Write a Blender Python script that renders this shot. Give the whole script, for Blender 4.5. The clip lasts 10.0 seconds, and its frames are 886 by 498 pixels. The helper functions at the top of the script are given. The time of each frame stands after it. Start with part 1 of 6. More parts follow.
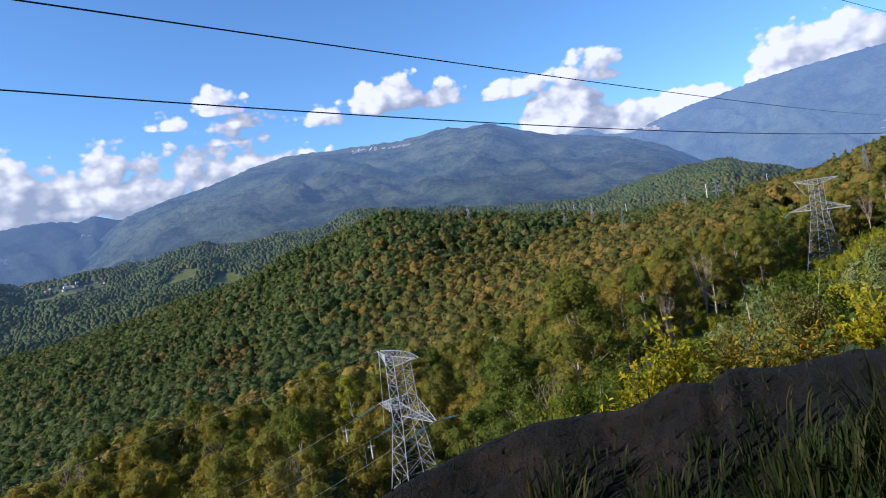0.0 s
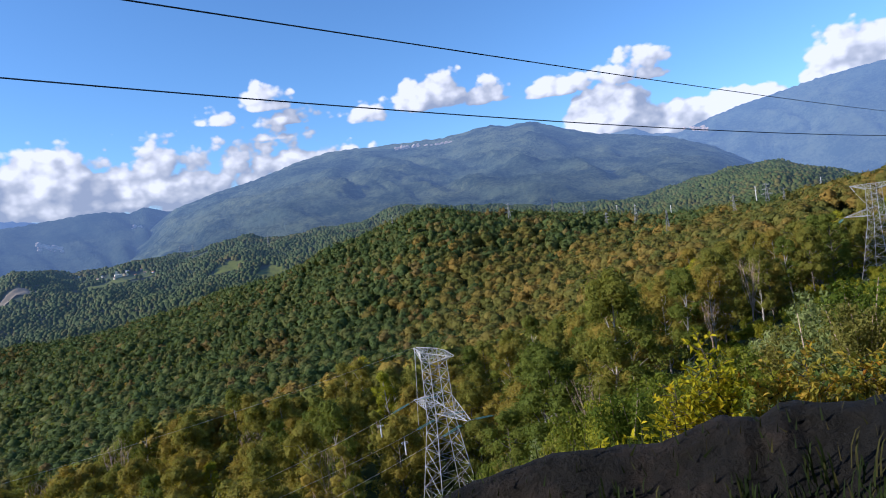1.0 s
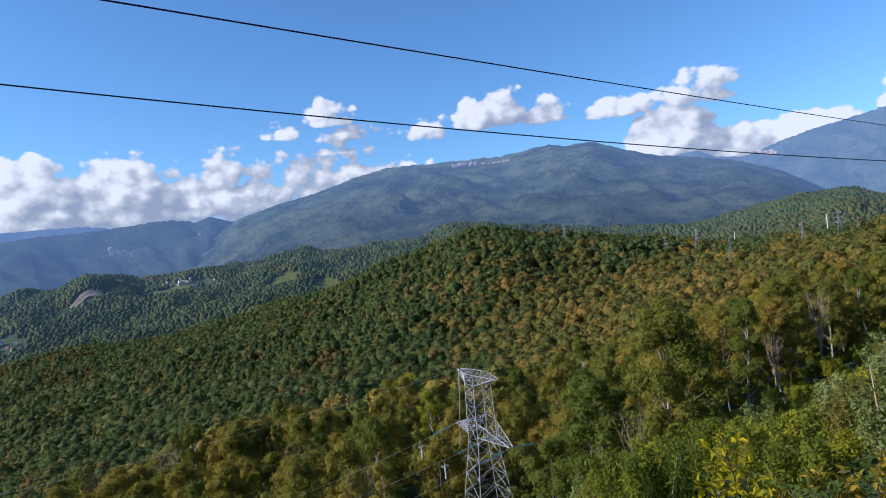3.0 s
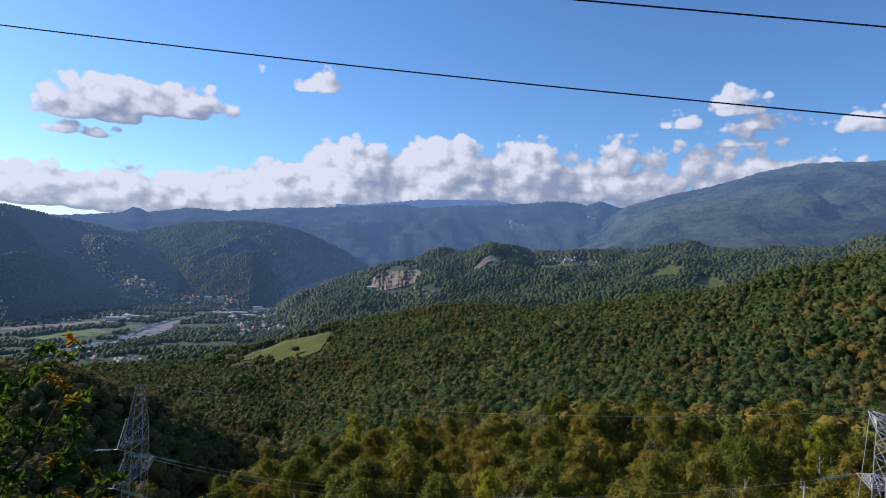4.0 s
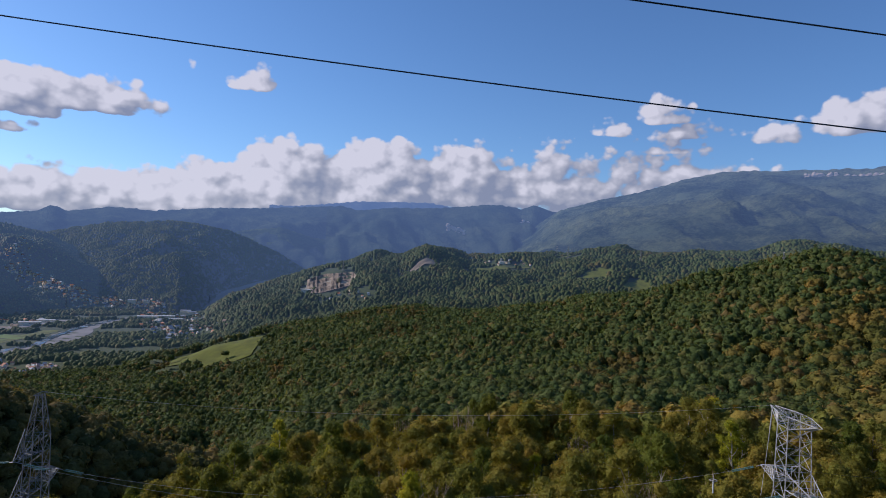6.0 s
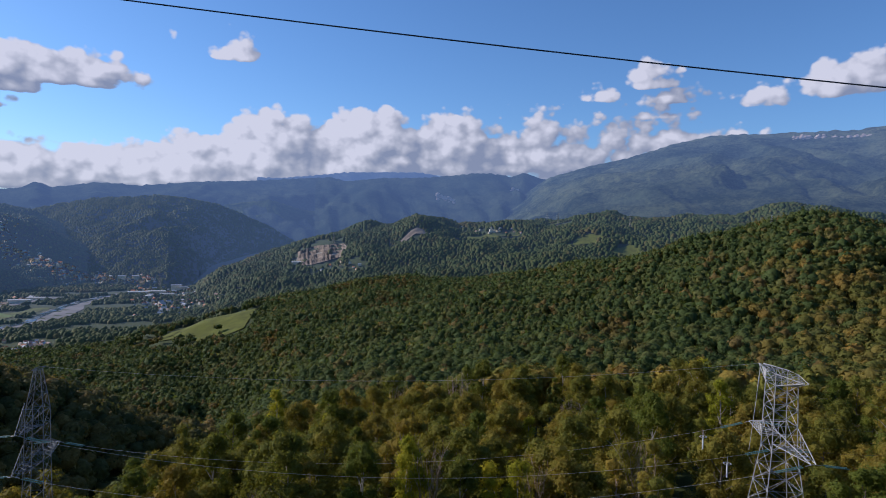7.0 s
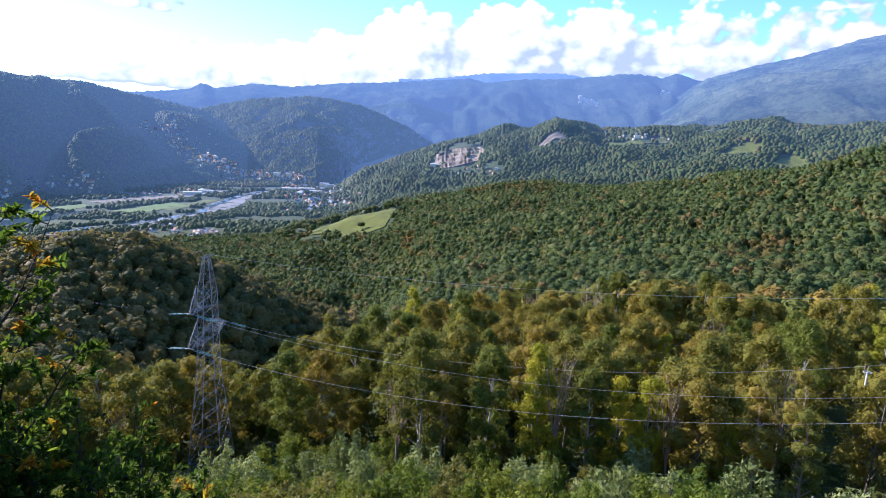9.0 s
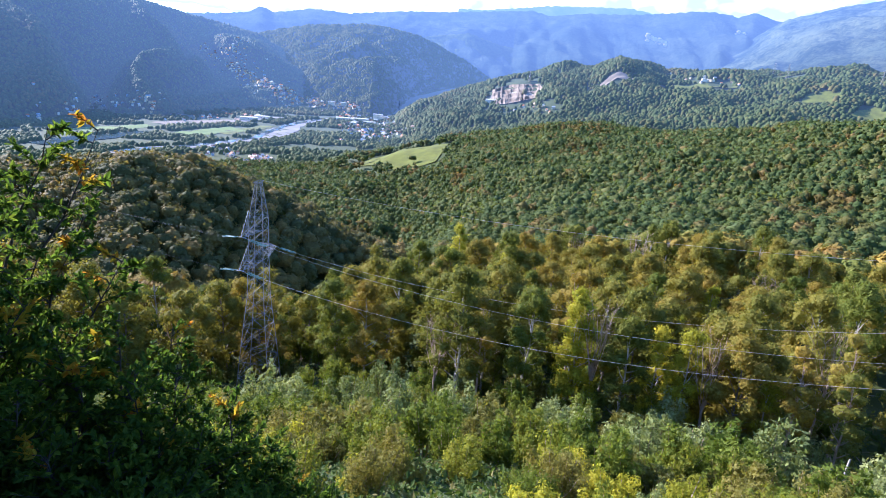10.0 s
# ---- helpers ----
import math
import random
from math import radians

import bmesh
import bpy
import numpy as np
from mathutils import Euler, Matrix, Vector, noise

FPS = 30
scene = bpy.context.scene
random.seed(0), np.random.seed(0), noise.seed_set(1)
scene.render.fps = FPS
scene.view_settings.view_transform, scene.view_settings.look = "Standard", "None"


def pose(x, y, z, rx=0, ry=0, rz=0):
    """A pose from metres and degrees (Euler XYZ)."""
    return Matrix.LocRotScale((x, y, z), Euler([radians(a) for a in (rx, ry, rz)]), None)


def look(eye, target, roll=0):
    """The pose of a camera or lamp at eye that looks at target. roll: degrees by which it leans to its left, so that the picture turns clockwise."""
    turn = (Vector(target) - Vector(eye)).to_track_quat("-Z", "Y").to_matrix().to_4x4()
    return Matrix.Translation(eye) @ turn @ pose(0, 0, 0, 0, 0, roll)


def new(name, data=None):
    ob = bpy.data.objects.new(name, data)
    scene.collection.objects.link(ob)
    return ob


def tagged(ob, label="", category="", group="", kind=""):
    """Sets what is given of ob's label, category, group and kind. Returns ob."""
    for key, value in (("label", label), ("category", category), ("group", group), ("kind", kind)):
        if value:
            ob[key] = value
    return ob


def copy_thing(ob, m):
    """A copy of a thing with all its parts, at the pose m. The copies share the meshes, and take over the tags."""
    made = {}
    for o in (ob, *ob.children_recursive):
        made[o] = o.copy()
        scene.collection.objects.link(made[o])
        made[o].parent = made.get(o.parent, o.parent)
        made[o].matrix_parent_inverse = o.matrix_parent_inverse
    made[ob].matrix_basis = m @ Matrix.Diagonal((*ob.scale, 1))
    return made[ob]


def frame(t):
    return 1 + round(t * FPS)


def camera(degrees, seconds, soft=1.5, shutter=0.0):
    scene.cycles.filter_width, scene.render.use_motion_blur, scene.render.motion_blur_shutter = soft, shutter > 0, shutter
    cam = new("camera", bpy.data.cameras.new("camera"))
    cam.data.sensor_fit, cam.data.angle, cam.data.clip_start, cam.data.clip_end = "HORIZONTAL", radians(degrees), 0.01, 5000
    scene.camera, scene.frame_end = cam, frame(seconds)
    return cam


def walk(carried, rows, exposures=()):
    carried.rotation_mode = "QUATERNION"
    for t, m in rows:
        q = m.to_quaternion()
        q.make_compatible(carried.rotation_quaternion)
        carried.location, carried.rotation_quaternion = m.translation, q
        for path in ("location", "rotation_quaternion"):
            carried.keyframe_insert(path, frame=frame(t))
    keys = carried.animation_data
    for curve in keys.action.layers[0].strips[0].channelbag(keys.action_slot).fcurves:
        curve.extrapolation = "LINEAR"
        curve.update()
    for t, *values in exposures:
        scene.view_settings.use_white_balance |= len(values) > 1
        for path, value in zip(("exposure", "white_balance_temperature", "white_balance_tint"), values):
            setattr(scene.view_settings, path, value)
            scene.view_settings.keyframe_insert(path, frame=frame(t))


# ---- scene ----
# t, x, y, z, yaw, pitch, roll
EYE = 1.6
ROWS = [
    (0.0, -0.79, -1.89, 0.09, -10.14, -1.74, 8.91),
    (0.5, -0.65, -1.56, 0.09, -6.53, -1.63, 7.37),
    (1.0, -0.52, -1.44, 0.10, -6.46, -1.44, 7.67),
    (1.5, -0.24, -1.11, 0.13, -9.06, -0.96, 7.55),
    (2.0, -0.14, -0.85, 0.15, -7.54, -0.22, 6.17),
    (2.2, -0.05, -0.61, 0.13, -7.01, 0.30, 6.28),
    (3.3, 0.43, -0.11, 0.24, 6.76, 1.06, 4.29),
    (3.5, 0.16, -0.00, 0.21, 15.04, 1.10, 2.82),
    (4.0, -0.14, -0.46, 0.26, 32.16, 0.58, -2.55),
    (4.5, -0.19, 0.17, 0.29, 39.58, -0.74, -4.85),
    (5.0, 0.06, 0.65, 0.30, 42.12, -0.42, -1.69),
    (5.5, 0.91, 1.07, 0.24, 35.73, 1.45, -0.11),
    (5.7, 1.02, 1.04, 0.18, 29.42, 1.77, -0.72),
    (6.8, 0.79, 0.23, -0.13, 24.33, 0.52, -3.84),
    (7.0, 0.88, 0.36, -0.17, 25.53, -1.66, -1.63),
    (7.5, 0.19, 0.17, -0.27, 27.35, -5.08, -1.79),
    (8.0, 0.15, 0.70, -0.25, 34.23, -9.34, 0.46),
    (8.5, 0.36, 1.31, -0.08, 35.65, -10.65, -0.82),
    (9.0, -0.09, 1.51, -0.08, 37.93, -10.74, -2.58),
    (9.5, 0.10, 1.72, -0.02, 40.80, -14.62, -2.69),
    (10.0, 0.05, 1.78, -0.05, 43.00, -16.78, -4.78),
]
cam = camera(70.13, 10.0, soft=1.0)
walk(cam, [(t, pose(x, y, EYE + z, 90 + pitch, roll, yaw)) for t, x, y, z, yaw, pitch, roll in ROWS],
     exposures=[(0.0, 0.47, 5300, 17), (2.2, 0.42, 5250, 15), (3.5, 0.22, 5250, 14), (4.5, 0.0, 5500, 21), (5.7, -0.12, 5500, 21), (7.0, -0.1, 5350, 20),
                (7.5, 0.33, 5300, 22), (8.4, 1.05, 5100, 24), (9.5, 1.5, 5000, 24), (10.0, 1.8, 4970, 24)])

# ---- sky, sun ----
CLOUD_SHADE, CLOUD_MID, CLOUD_LIT, CLOUD_STRENGTH = (0.53, 0.565, 0.66), (0.85, 0.835, 0.84), (1.45, 1.36, 1.27), 0.51
SUN_AZ, SUN_EL = -98.0, 24.0          # degrees clockwise from +y, and above the horizon
world = bpy.data.worlds.new("sky")
scene.world = world
world.use_nodes = True
wn, wl = world.node_tree.nodes, world.node_tree.links
wn.clear()
sky = wn.new("ShaderNodeTexSky")
sky.sky_type, sky.sun_disc = "NISHITA", False
sky.sun_elevation, sky.sun_rotation = radians(SUN_EL), radians(SUN_AZ)
sky.altitude, sky.air_density, sky.dust_density, sky.ozone_density = 300, 1.0, 0.4, 2.2
bg = wn.new("ShaderNodeBackground")
bg.inputs["Strength"].default_value = 0.116
wout = wn.new("ShaderNodeOutputWorld")


def value(nodes, links, op, a, b=0.0, c=None):
    """One arithmetic step."""
    n = nodes.new("ShaderNodeMath")
    n.operation = op
    for k, v in enumerate((a, b) if c is None else (a, b, c)):
        if isinstance(v, (int, float)):
            n.inputs[k].default_value = v
        else:
            links.new(v, n.inputs[k])
    return n.outputs[0]


# cumulus clouds in the sky: azimuth and height of the middle of the base, half-width, height, in degrees, and thickness
CLOUDS = [(-58.5, 10.7, 8.9, 2.9, 1.19), (-62.5, 9.7, 5.4, 2.9, 1.14), (-59.4, 10.6, 2.8, 3.6, 1.14), (-62.6, 8.4, 4.2, 1.1, 0.71), (-54.6, 11.3, 4.5, 2.2, 0.95), (-44.2, 14.0, 1.9, 2.6, 0.95), (-49.0, 14.8, 0.9, 0.8, 0.47), (-72.7, 1.5, 5.4, 1.4, 0.95),
          (-65.0, 2.9, 8.2, 3.2, 1.48), (-58.8, 2.8, 6.8, 3.9, 1.48), (-52.2, 3.3, 6.7, 3.7, 1.73), (-47.8, 3.7, 5.6, 4.4, 1.85), (-40.7, 4.3, 6.4, 6.4, 2.09), (-32.5, 5.0, 6.9, 6.7, 2.22), (-24.9, 5.5, 6.0, 5.8, 1.60), (-17.4, 5.9, 7.5, 5.0, 1.15),
          (-11.1, 6.7, 6.8, 3.9, 0.80), (-16.5, 6.1, 4.6, 2.7, 1.30), (-11.8, 11.8, 2.5, 1.1, 0.57), (-7.3, 12.7, 2.2, 2.2, 0.95), (-7.6, 10.2, 4.1, 1.7, 0.71), (-7.4, 12.8, 3.0, 2.6, 0.95), (-5.2, 11.4, 3.2, 1.5, 0.76), (-11.9, 11.7, 2.6, 1.5, 0.66),
          (1.3, 10.8, 3.6, 2.1, 0.66), (6.8, 11.4, 3.9, 4.0, 1.14), (11.9, 11.2, 2.9, 2.9, 1.04), (18.5, 10.8, 4.2, 2.3, 0.90), (24.7, 10.9, 4.0, 3.2, 0.95), (22.4, 6.9, 5.1, 4.6, 2.09), (26.6, 5.9, 4.6, 3.0, 1.73), (32.6, 6.3, 5.4, 2.7, 1.73),
          (37.2, 6.5, 3.5, 1.8, 0.95), (40.1, 8.0, 5.6, 3.6, 1.23), (43.8, 8.0, 4.8, 4.5, 1.42), (-23.5, 5.7, 6.7, 5.5, 0.66), (-17.3, 5.1, 7.5, 6.6, 0.66), (-11.5, 6.4, 6.1, 5.9, 0.66), (-6.2, 7.5, 4.1, 3.7, 0.66), (-17.0, 6.1, 4.6, 2.8, 1.30),
          (-4.4, 7.3, 7.7, 2.3, 1.14)]
grp = bpy.data.node_groups.new("cloud_density", "ShaderNodeTree")
for nm in ("az", "el"):
    grp.interface.new_socket(nm, in_out="INPUT", socket_type="NodeSocketFloat")
grp.interface.new_socket("density", in_out="OUTPUT", socket_type="NodeSocketFloat")
gn, gl = grp.nodes, grp.links
gi, go = gn.new("NodeGroupInput"), gn.new("NodeGroupOutput")
ga, ge = gi.outputs["az"], gi.outputs["el"]
vec = gn.new("ShaderNodeCombineXYZ")
gl.new(ga, vec.inputs[0]), gl.new(value(gn, gl, "MULTIPLY", ge, 1.25), vec.inputs[1])
nz = []
for sc, dt, rg in ((0.22, 2, 0.5), (0.50, 6, 0.50)):
    t = gn.new("ShaderNodeTexNoise")
    gl.new(vec.outputs[0], t.inputs["Vector"])
    t.inputs["Scale"].default_value, t.inputs["Detail"].default_value, t.inputs["Roughness"].default_value = sc, dt, rg
    nz.append(t.outputs["Fac"])
vo = gn.new("ShaderNodeTexVoronoi")
vo.feature = "SMOOTH_F1"
gl.new(vec.outputs[0], vo.inputs["Vector"])
vo.inputs["Scale"].default_value, vo.inputs["Detail"].default_value, vo.inputs["Roughness"].default_value, vo.inputs["Smoothness"].default_value = 0.52, 2.0, 0.45, 0.18
# wobble of the outlines
wa = value(gn, gl, "ADD", ga, value(gn, gl, "MULTIPLY", value(gn, gl, "SUBTRACT", nz[0], 0.5), 3.0))
dens = None
for ca, cb, cw, ch, thick in CLOUDS:
    dx = value(gn, gl, "DIVIDE", value(gn, gl, "SUBTRACT", wa, float(ca)), float(cw))
    dy = value(gn, gl, "SUBTRACT", ge, float(cb))
    up = value(gn, gl, "DIVIDE", value(gn, gl, "MAXIMUM", dy, 0.0), float(ch))
    dn = value(gn, gl, "DIVIDE", value(gn, gl, "MINIMUM", dy, 0.0), max(0.35, 0.16 * ch))
    q = value(gn, gl, "ADD", value(gn, gl, "MULTIPLY", dx, dx), value(gn, gl, "ADD", value(gn, gl, "MULTIPLY", up, up), value(gn, gl, "MULTIPLY", dn, dn)))
    m = value(gn, gl, "MULTIPLY", value(gn, gl, "MAXIMUM", value(gn, gl, "SUBTRACT", 1.0, q), -1.6), 1.15 * thick)
    dens = m if dens is None else value(gn, gl, "SMOOTH_MAX", dens, m, 0.3)
ns = value(gn, gl, "ADD", value(gn, gl, "MULTIPLY", value(gn, gl, "SUBTRACT", nz[1], 0.5), 0.85), value(gn, gl, "MULTIPLY", value(gn, gl, "SUBTRACT", 0.55, vo.outputs["Distance"]), 1.15))
gl.new(value(gn, gl, "ADD", dens, ns), go.inputs["density"])

tc = wn.new("ShaderNodeTexCoord")
sx = wn.new("ShaderNodeSeparateXYZ")
wl.new(tc.outputs["Generated"], sx.inputs[0])
w_az = value(wn, wl, "MULTIPLY", value(wn, wl, "ARCTAN2", sx.outputs[0], sx.outputs[1]), 57.2958)
w_el = value(wn, wl, "MULTIPLY", value(wn, wl, "ARCSINE", sx.outputs[2]), 57.2958)
den = []
for da, de in ((0, 0), (-0.7, 0.6), (-2.2, 2.2)):
    g = wn.new("ShaderNodeGroup")
    g.node_tree = grp
    wl.new(value(wn, wl, "ADD", w_az, float(da)), g.inputs["az"])
    wl.new(value(wn, wl, "ADD", w_el, float(de)), g.inputs["el"])
    den.append(g.outputs["density"])
cover = wn.new("ShaderNodeMapRange")
cover.interpolation_type = "SMOOTHSTEP"
cover.inputs["From Min"].default_value, cover.inputs["From Max"].default_value = -0.02, 0.34
wl.new(den[0], cover.inputs["Value"])
slope = value(wn, wl, "ADD", value(wn, wl, "MULTIPLY", value(wn, wl, "SUBTRACT", den[0], den[1]), 1.15), value(wn, wl, "MULTIPLY", value(wn, wl, "SUBTRACT", den[0], den[2]), 0.75))
lit = wn.new("ShaderNodeMapRange")
lit.inputs["From Min"].default_value, lit.inputs["From Max"].default_value = -0.55, 1.62
wl.new(slope, lit.inputs["Value"])
tint = wn.new("ShaderNodeValToRGB")
el_ = tint.color_ramp.elements
el_.new(0.5)
for e_, (p_, c_) in zip(el_, ((0.0, CLOUD_SHADE), (0.45, CLOUD_MID), (1.0, CLOUD_LIT))):
    e_.position, e_.color = p_, (*c_, 1)
wl.new(lit.outputs[0], tint.inputs["Fac"])
cbg = wn.new("ShaderNodeBackground")
wl.new(tint.outputs["Color"], cbg.inputs["Color"])
cbg.inputs["Strength"].default_value = CLOUD_STRENGTH
wmix = wn.new("ShaderNodeMixShader")
blue = wn.new("ShaderNodeMix")
blue.data_type, blue.blend_type = "RGBA", "MULTIPLY"
blue.inputs[0].default_value, blue.inputs[7].default_value = 1.0, (0.81, 0.98, 1.07, 1)
wl.new(sky.outputs["Color"], blue.inputs[6])
wl.new(blue.outputs[2], bg.inputs["Color"])
wl.new(value(wn, wl, "MULTIPLY", cover.outputs[0], 0.96), wmix.inputs[0])
wl.new(bg.outputs["Background"], wmix.inputs[1])
wl.new(cbg.outputs["Background"], wmix.inputs[2])
wl.new(wmix.outputs["Shader"], wout.inputs["Surface"])

sun_dir = Vector((math.sin(radians(SUN_AZ)) * math.cos(radians(SUN_EL)), math.cos(radians(SUN_AZ)) * math.cos(radians(SUN_EL)), math.sin(radians(SUN_EL))))
sun = new("sun", bpy.data.lights.new("sun", "SUN"))
sun.data.energy, sun.data.angle, sun.data.color = 5.0, radians(0.53), (1.0, 0.86, 0.66)
sun.matrix_world = look(sun_dir * 100, (0, 0, 0))


# ---- materials ----
def material(name, rough=0.85, metal=0.0):
    m = bpy.data.materials.new(name)
    m.use_nodes = True
    b = m.node_tree.nodes["Principled BSDF"]
    b.inputs["Roughness"].default_value, b.inputs["Metallic"].default_value = rough, metal
    b.inputs["Specular IOR Level"].default_value = 0.25
    return m, m.node_tree.nodes, m.node_tree.links, b


def ramp(nodes, stops):
    r = nodes.new("ShaderNodeValToRGB")
    e = r.color_ramp.elements
    while len(e) < len(stops):
        e.new(0.5)
    for el, (p, c) in zip(e, stops):
        el.position, el.color = p, (*c, 1)
    return r


def noise_tex(nodes, links, scale, detail=4, rough=0.6, coords="Object"):
    tc, n = nodes.new("ShaderNodeTexCoord"), nodes.new("ShaderNodeTexNoise")
    links.new(tc.outputs[coords], n.inputs["Vector"])
    n.inputs["Scale"].default_value, n.inputs["Detail"].default_value, n.inputs["Roughness"].default_value = scale, detail, rough
    return n


def bump(nodes, links, b, height, strength, distance):
    u = nodes.new("ShaderNodeBump")
    u.inputs["Strength"].default_value, u.inputs["Distance"].default_value = strength, distance
    links.new(height, u.inputs["Height"])
    links.new(u.outputs["Normal"], b.inputs["Normal"])


def math_node(nodes, links, op, a, b):
    n = nodes.new("ShaderNodeMath")
    n.operation = op
    for i, v in enumerate((a, b)):
        if isinstance(v, (int, float)):
            n.inputs[i].default_value = v
        else:
            links.new(v, n.inputs[i])
    return n.outputs[0]


def mix_rgb(nodes, links, fac, a, b, mode="MIX"):
    n = nodes.new("ShaderNodeMix")
    n.data_type, n.blend_type = "RGBA", mode
    for i, v in ((0, fac), (6, a), (7, b)):
        if isinstance(v, (int, float)):
            n.inputs[i].default_value = v
        elif isinstance(v, tuple):
            n.inputs[i].default_value = (*v, 1)
        else:
            links.new(v, n.inputs[i])
    return n.outputs[2]


def plain(name, color, rough=0.8, metal=0.0, vary=0.25, scale=3.0, relief=0.0):
    m, n, l, b = material(name, rough, metal)
    t = noise_tex(n, l, scale, 5)
    dark, light = tuple(c * (1 - vary) for c in color), tuple(min(1, c * (1 + vary)) for c in color)
    r = ramp(n, [(0.3, dark), (0.7, light)])
    l.new(t.outputs["Fac"], r.inputs["Fac"])
    l.new(r.outputs["Color"], b.inputs["Base Color"])
    if relief:
        bump(n, l, b, t.outputs["Fac"], 0.7, relief)
    return m


# colour, start and reach of the haze that is painted as emission
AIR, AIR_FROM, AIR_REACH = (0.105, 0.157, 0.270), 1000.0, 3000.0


def haze_glow(m, gain=1.0):
    """Paints haze over the backdrop of far country as a surface glow, growing with the distance from the viewpoint
    beyond the first kilometre.
    """
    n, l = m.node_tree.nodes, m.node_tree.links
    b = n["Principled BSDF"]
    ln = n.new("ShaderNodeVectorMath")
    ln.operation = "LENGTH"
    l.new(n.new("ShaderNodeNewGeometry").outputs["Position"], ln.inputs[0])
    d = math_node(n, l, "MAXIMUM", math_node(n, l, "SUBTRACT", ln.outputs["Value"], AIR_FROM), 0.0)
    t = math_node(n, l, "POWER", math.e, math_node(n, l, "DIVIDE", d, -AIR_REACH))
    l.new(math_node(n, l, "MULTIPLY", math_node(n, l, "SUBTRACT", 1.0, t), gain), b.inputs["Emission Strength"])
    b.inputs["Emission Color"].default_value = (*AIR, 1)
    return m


def foliage(name, stops, translucent=0.35, per="island", patch=0.0, patch_scale=0.01, patch_color=(0.19, 0.105, 0.03), relief=0.0, gaps=0.0, grain=2.5):
    """Leaves: the colour varies from clump to clump or tree to tree, with drier patches."""
    m, n, l, b = material(name, 0.75)
    b.inputs["Specular IOR Level"].default_value = 0.1
    if per == "tree":
        at_ = n.new("ShaderNodeAttribute")
        at_.attribute_name = "tree"
        src = at_.outputs["Fac"]
    elif per == "island":
        src = n.new("ShaderNodeNewGeometry").outputs["Random Per Island"]
    else:
        oi, ge = n.new("ShaderNodeObjectInfo"), n.new("ShaderNodeNewGeometry")
        a = math_node(n, l, "MULTIPLY", oi.outputs["Random"], 0.65)
        c = math_node(n, l, "MULTIPLY", ge.outputs["Random Per Island"], 0.35)
        src = math_node(n, l, "ADD", a, c)
    r = ramp(n, stops)
    l.new(src, r.inputs["Fac"])
    col = r.outputs["Color"]
    if patch:
        t = noise_tex(n, l, patch_scale, 3, 0.6)
        pr = ramp(n, [(0.56, (0, 0, 0)), (0.64, (1, 1, 1))])
        l.new(t.outputs["Fac"], pr.inputs["Fac"])
        f = math_node(n, l, "MULTIPLY", pr.outputs["Color"], patch)
        f = math_node(n, l, "MULTIPLY", f, math_node(n, l, "GREATER_THAN", src, 0.45))
        col = mix_rgb(n, l, f, col, patch_color)
    g = noise_tex(n, l, grain, 5, 0.7)
    gr = ramp(n, [(0.32, (0.66, 0.66, 0.68)), (0.68, (1.25, 1.25, 1.2))])
    l.new(g.outputs["Fac"], gr.inputs["Fac"])
    col = mix_rgb(n, l, 1.0, col, gr.outputs["Color"], "MULTIPLY")
    l.new(col, b.inputs["Base Color"])
    if relief:
        bump(n, l, b, noise_tex(n, l, 0.55, 4, 0.7).outputs["Fac"], 1.0, relief)
    if translucent:
        tr, mx = n.new("ShaderNodeBsdfTranslucent"), n.new("ShaderNodeMixShader")
        bright = mix_rgb(n, l, 1.0, col, (1.45, 1.38, 0.70), "MULTIPLY")
        l.new(bright, tr.inputs["Color"])
        mx.inputs[0].default_value = translucent
        l.new(b.outputs["BSDF"], mx.inputs[1])
        l.new(tr.outputs["BSDF"], mx.inputs[2])
        l.new(mx.outputs["Shader"], n["Material Output"].inputs["Surface"])
        if gaps:
            # small gaps between the leaves of a spray
            gt = noise_tex(n, l, gaps, 2, 0.6)
            gr2 = ramp(n, [(0.43, (0, 0, 0)), (0.46, (1, 1, 1))])
            l.new(gt.outputs["Fac"], gr2.inputs["Fac"])
            tp, mg = n.new("ShaderNodeBsdfTransparent"), n.new("ShaderNodeMixShader")
            l.new(gr2.outputs["Color"], mg.inputs[0])
            l.new(tp.outputs["BSDF"], mg.inputs[1])
            l.new(mx.outputs["Shader"], mg.inputs[2])
            l.new(mg.outputs["Shader"], n["Material Output"].inputs["Surface"])
    return m


GREEN = [(0.0, (0.078, 0.110, 0.033)), (0.4, (0.098, 0.130, 0.037)), (0.75, (0.124, 0.142, 0.040)), (0.93, (0.150, 0.150, 0.043)), (0.975, (0.215, 0.155, 0.050))]
AUTUMN = [(0.0, (0.128, 0.142, 0.025)), (0.3, (0.178, 0.174, 0.028)), (0.6, (0.222, 0.190, 0.030)), (0.85, (0.262, 0.184, 0.031)), (1.0, (0.360, 0.275, 0.033))]
LEAF_GREEN = [(0.0, (0.070, 0.106, 0.012)), (0.6, (0.136, 0.164, 0.017)), (1.0, (0.215, 0.205, 0.021))]
LEAF_SILVER = [(0.0, (0.118, 0.146, 0.042)), (0.6, (0.195, 0.222, 0.070)), (1.0, (0.310, 0.325, 0.130))]
LEAF_YELLOW = [(0.0, (0.220, 0.235, 0.008)), (0.6, (0.430, 0.385, 0.010)), (1.0, (0.560, 0.440, 0.012))]

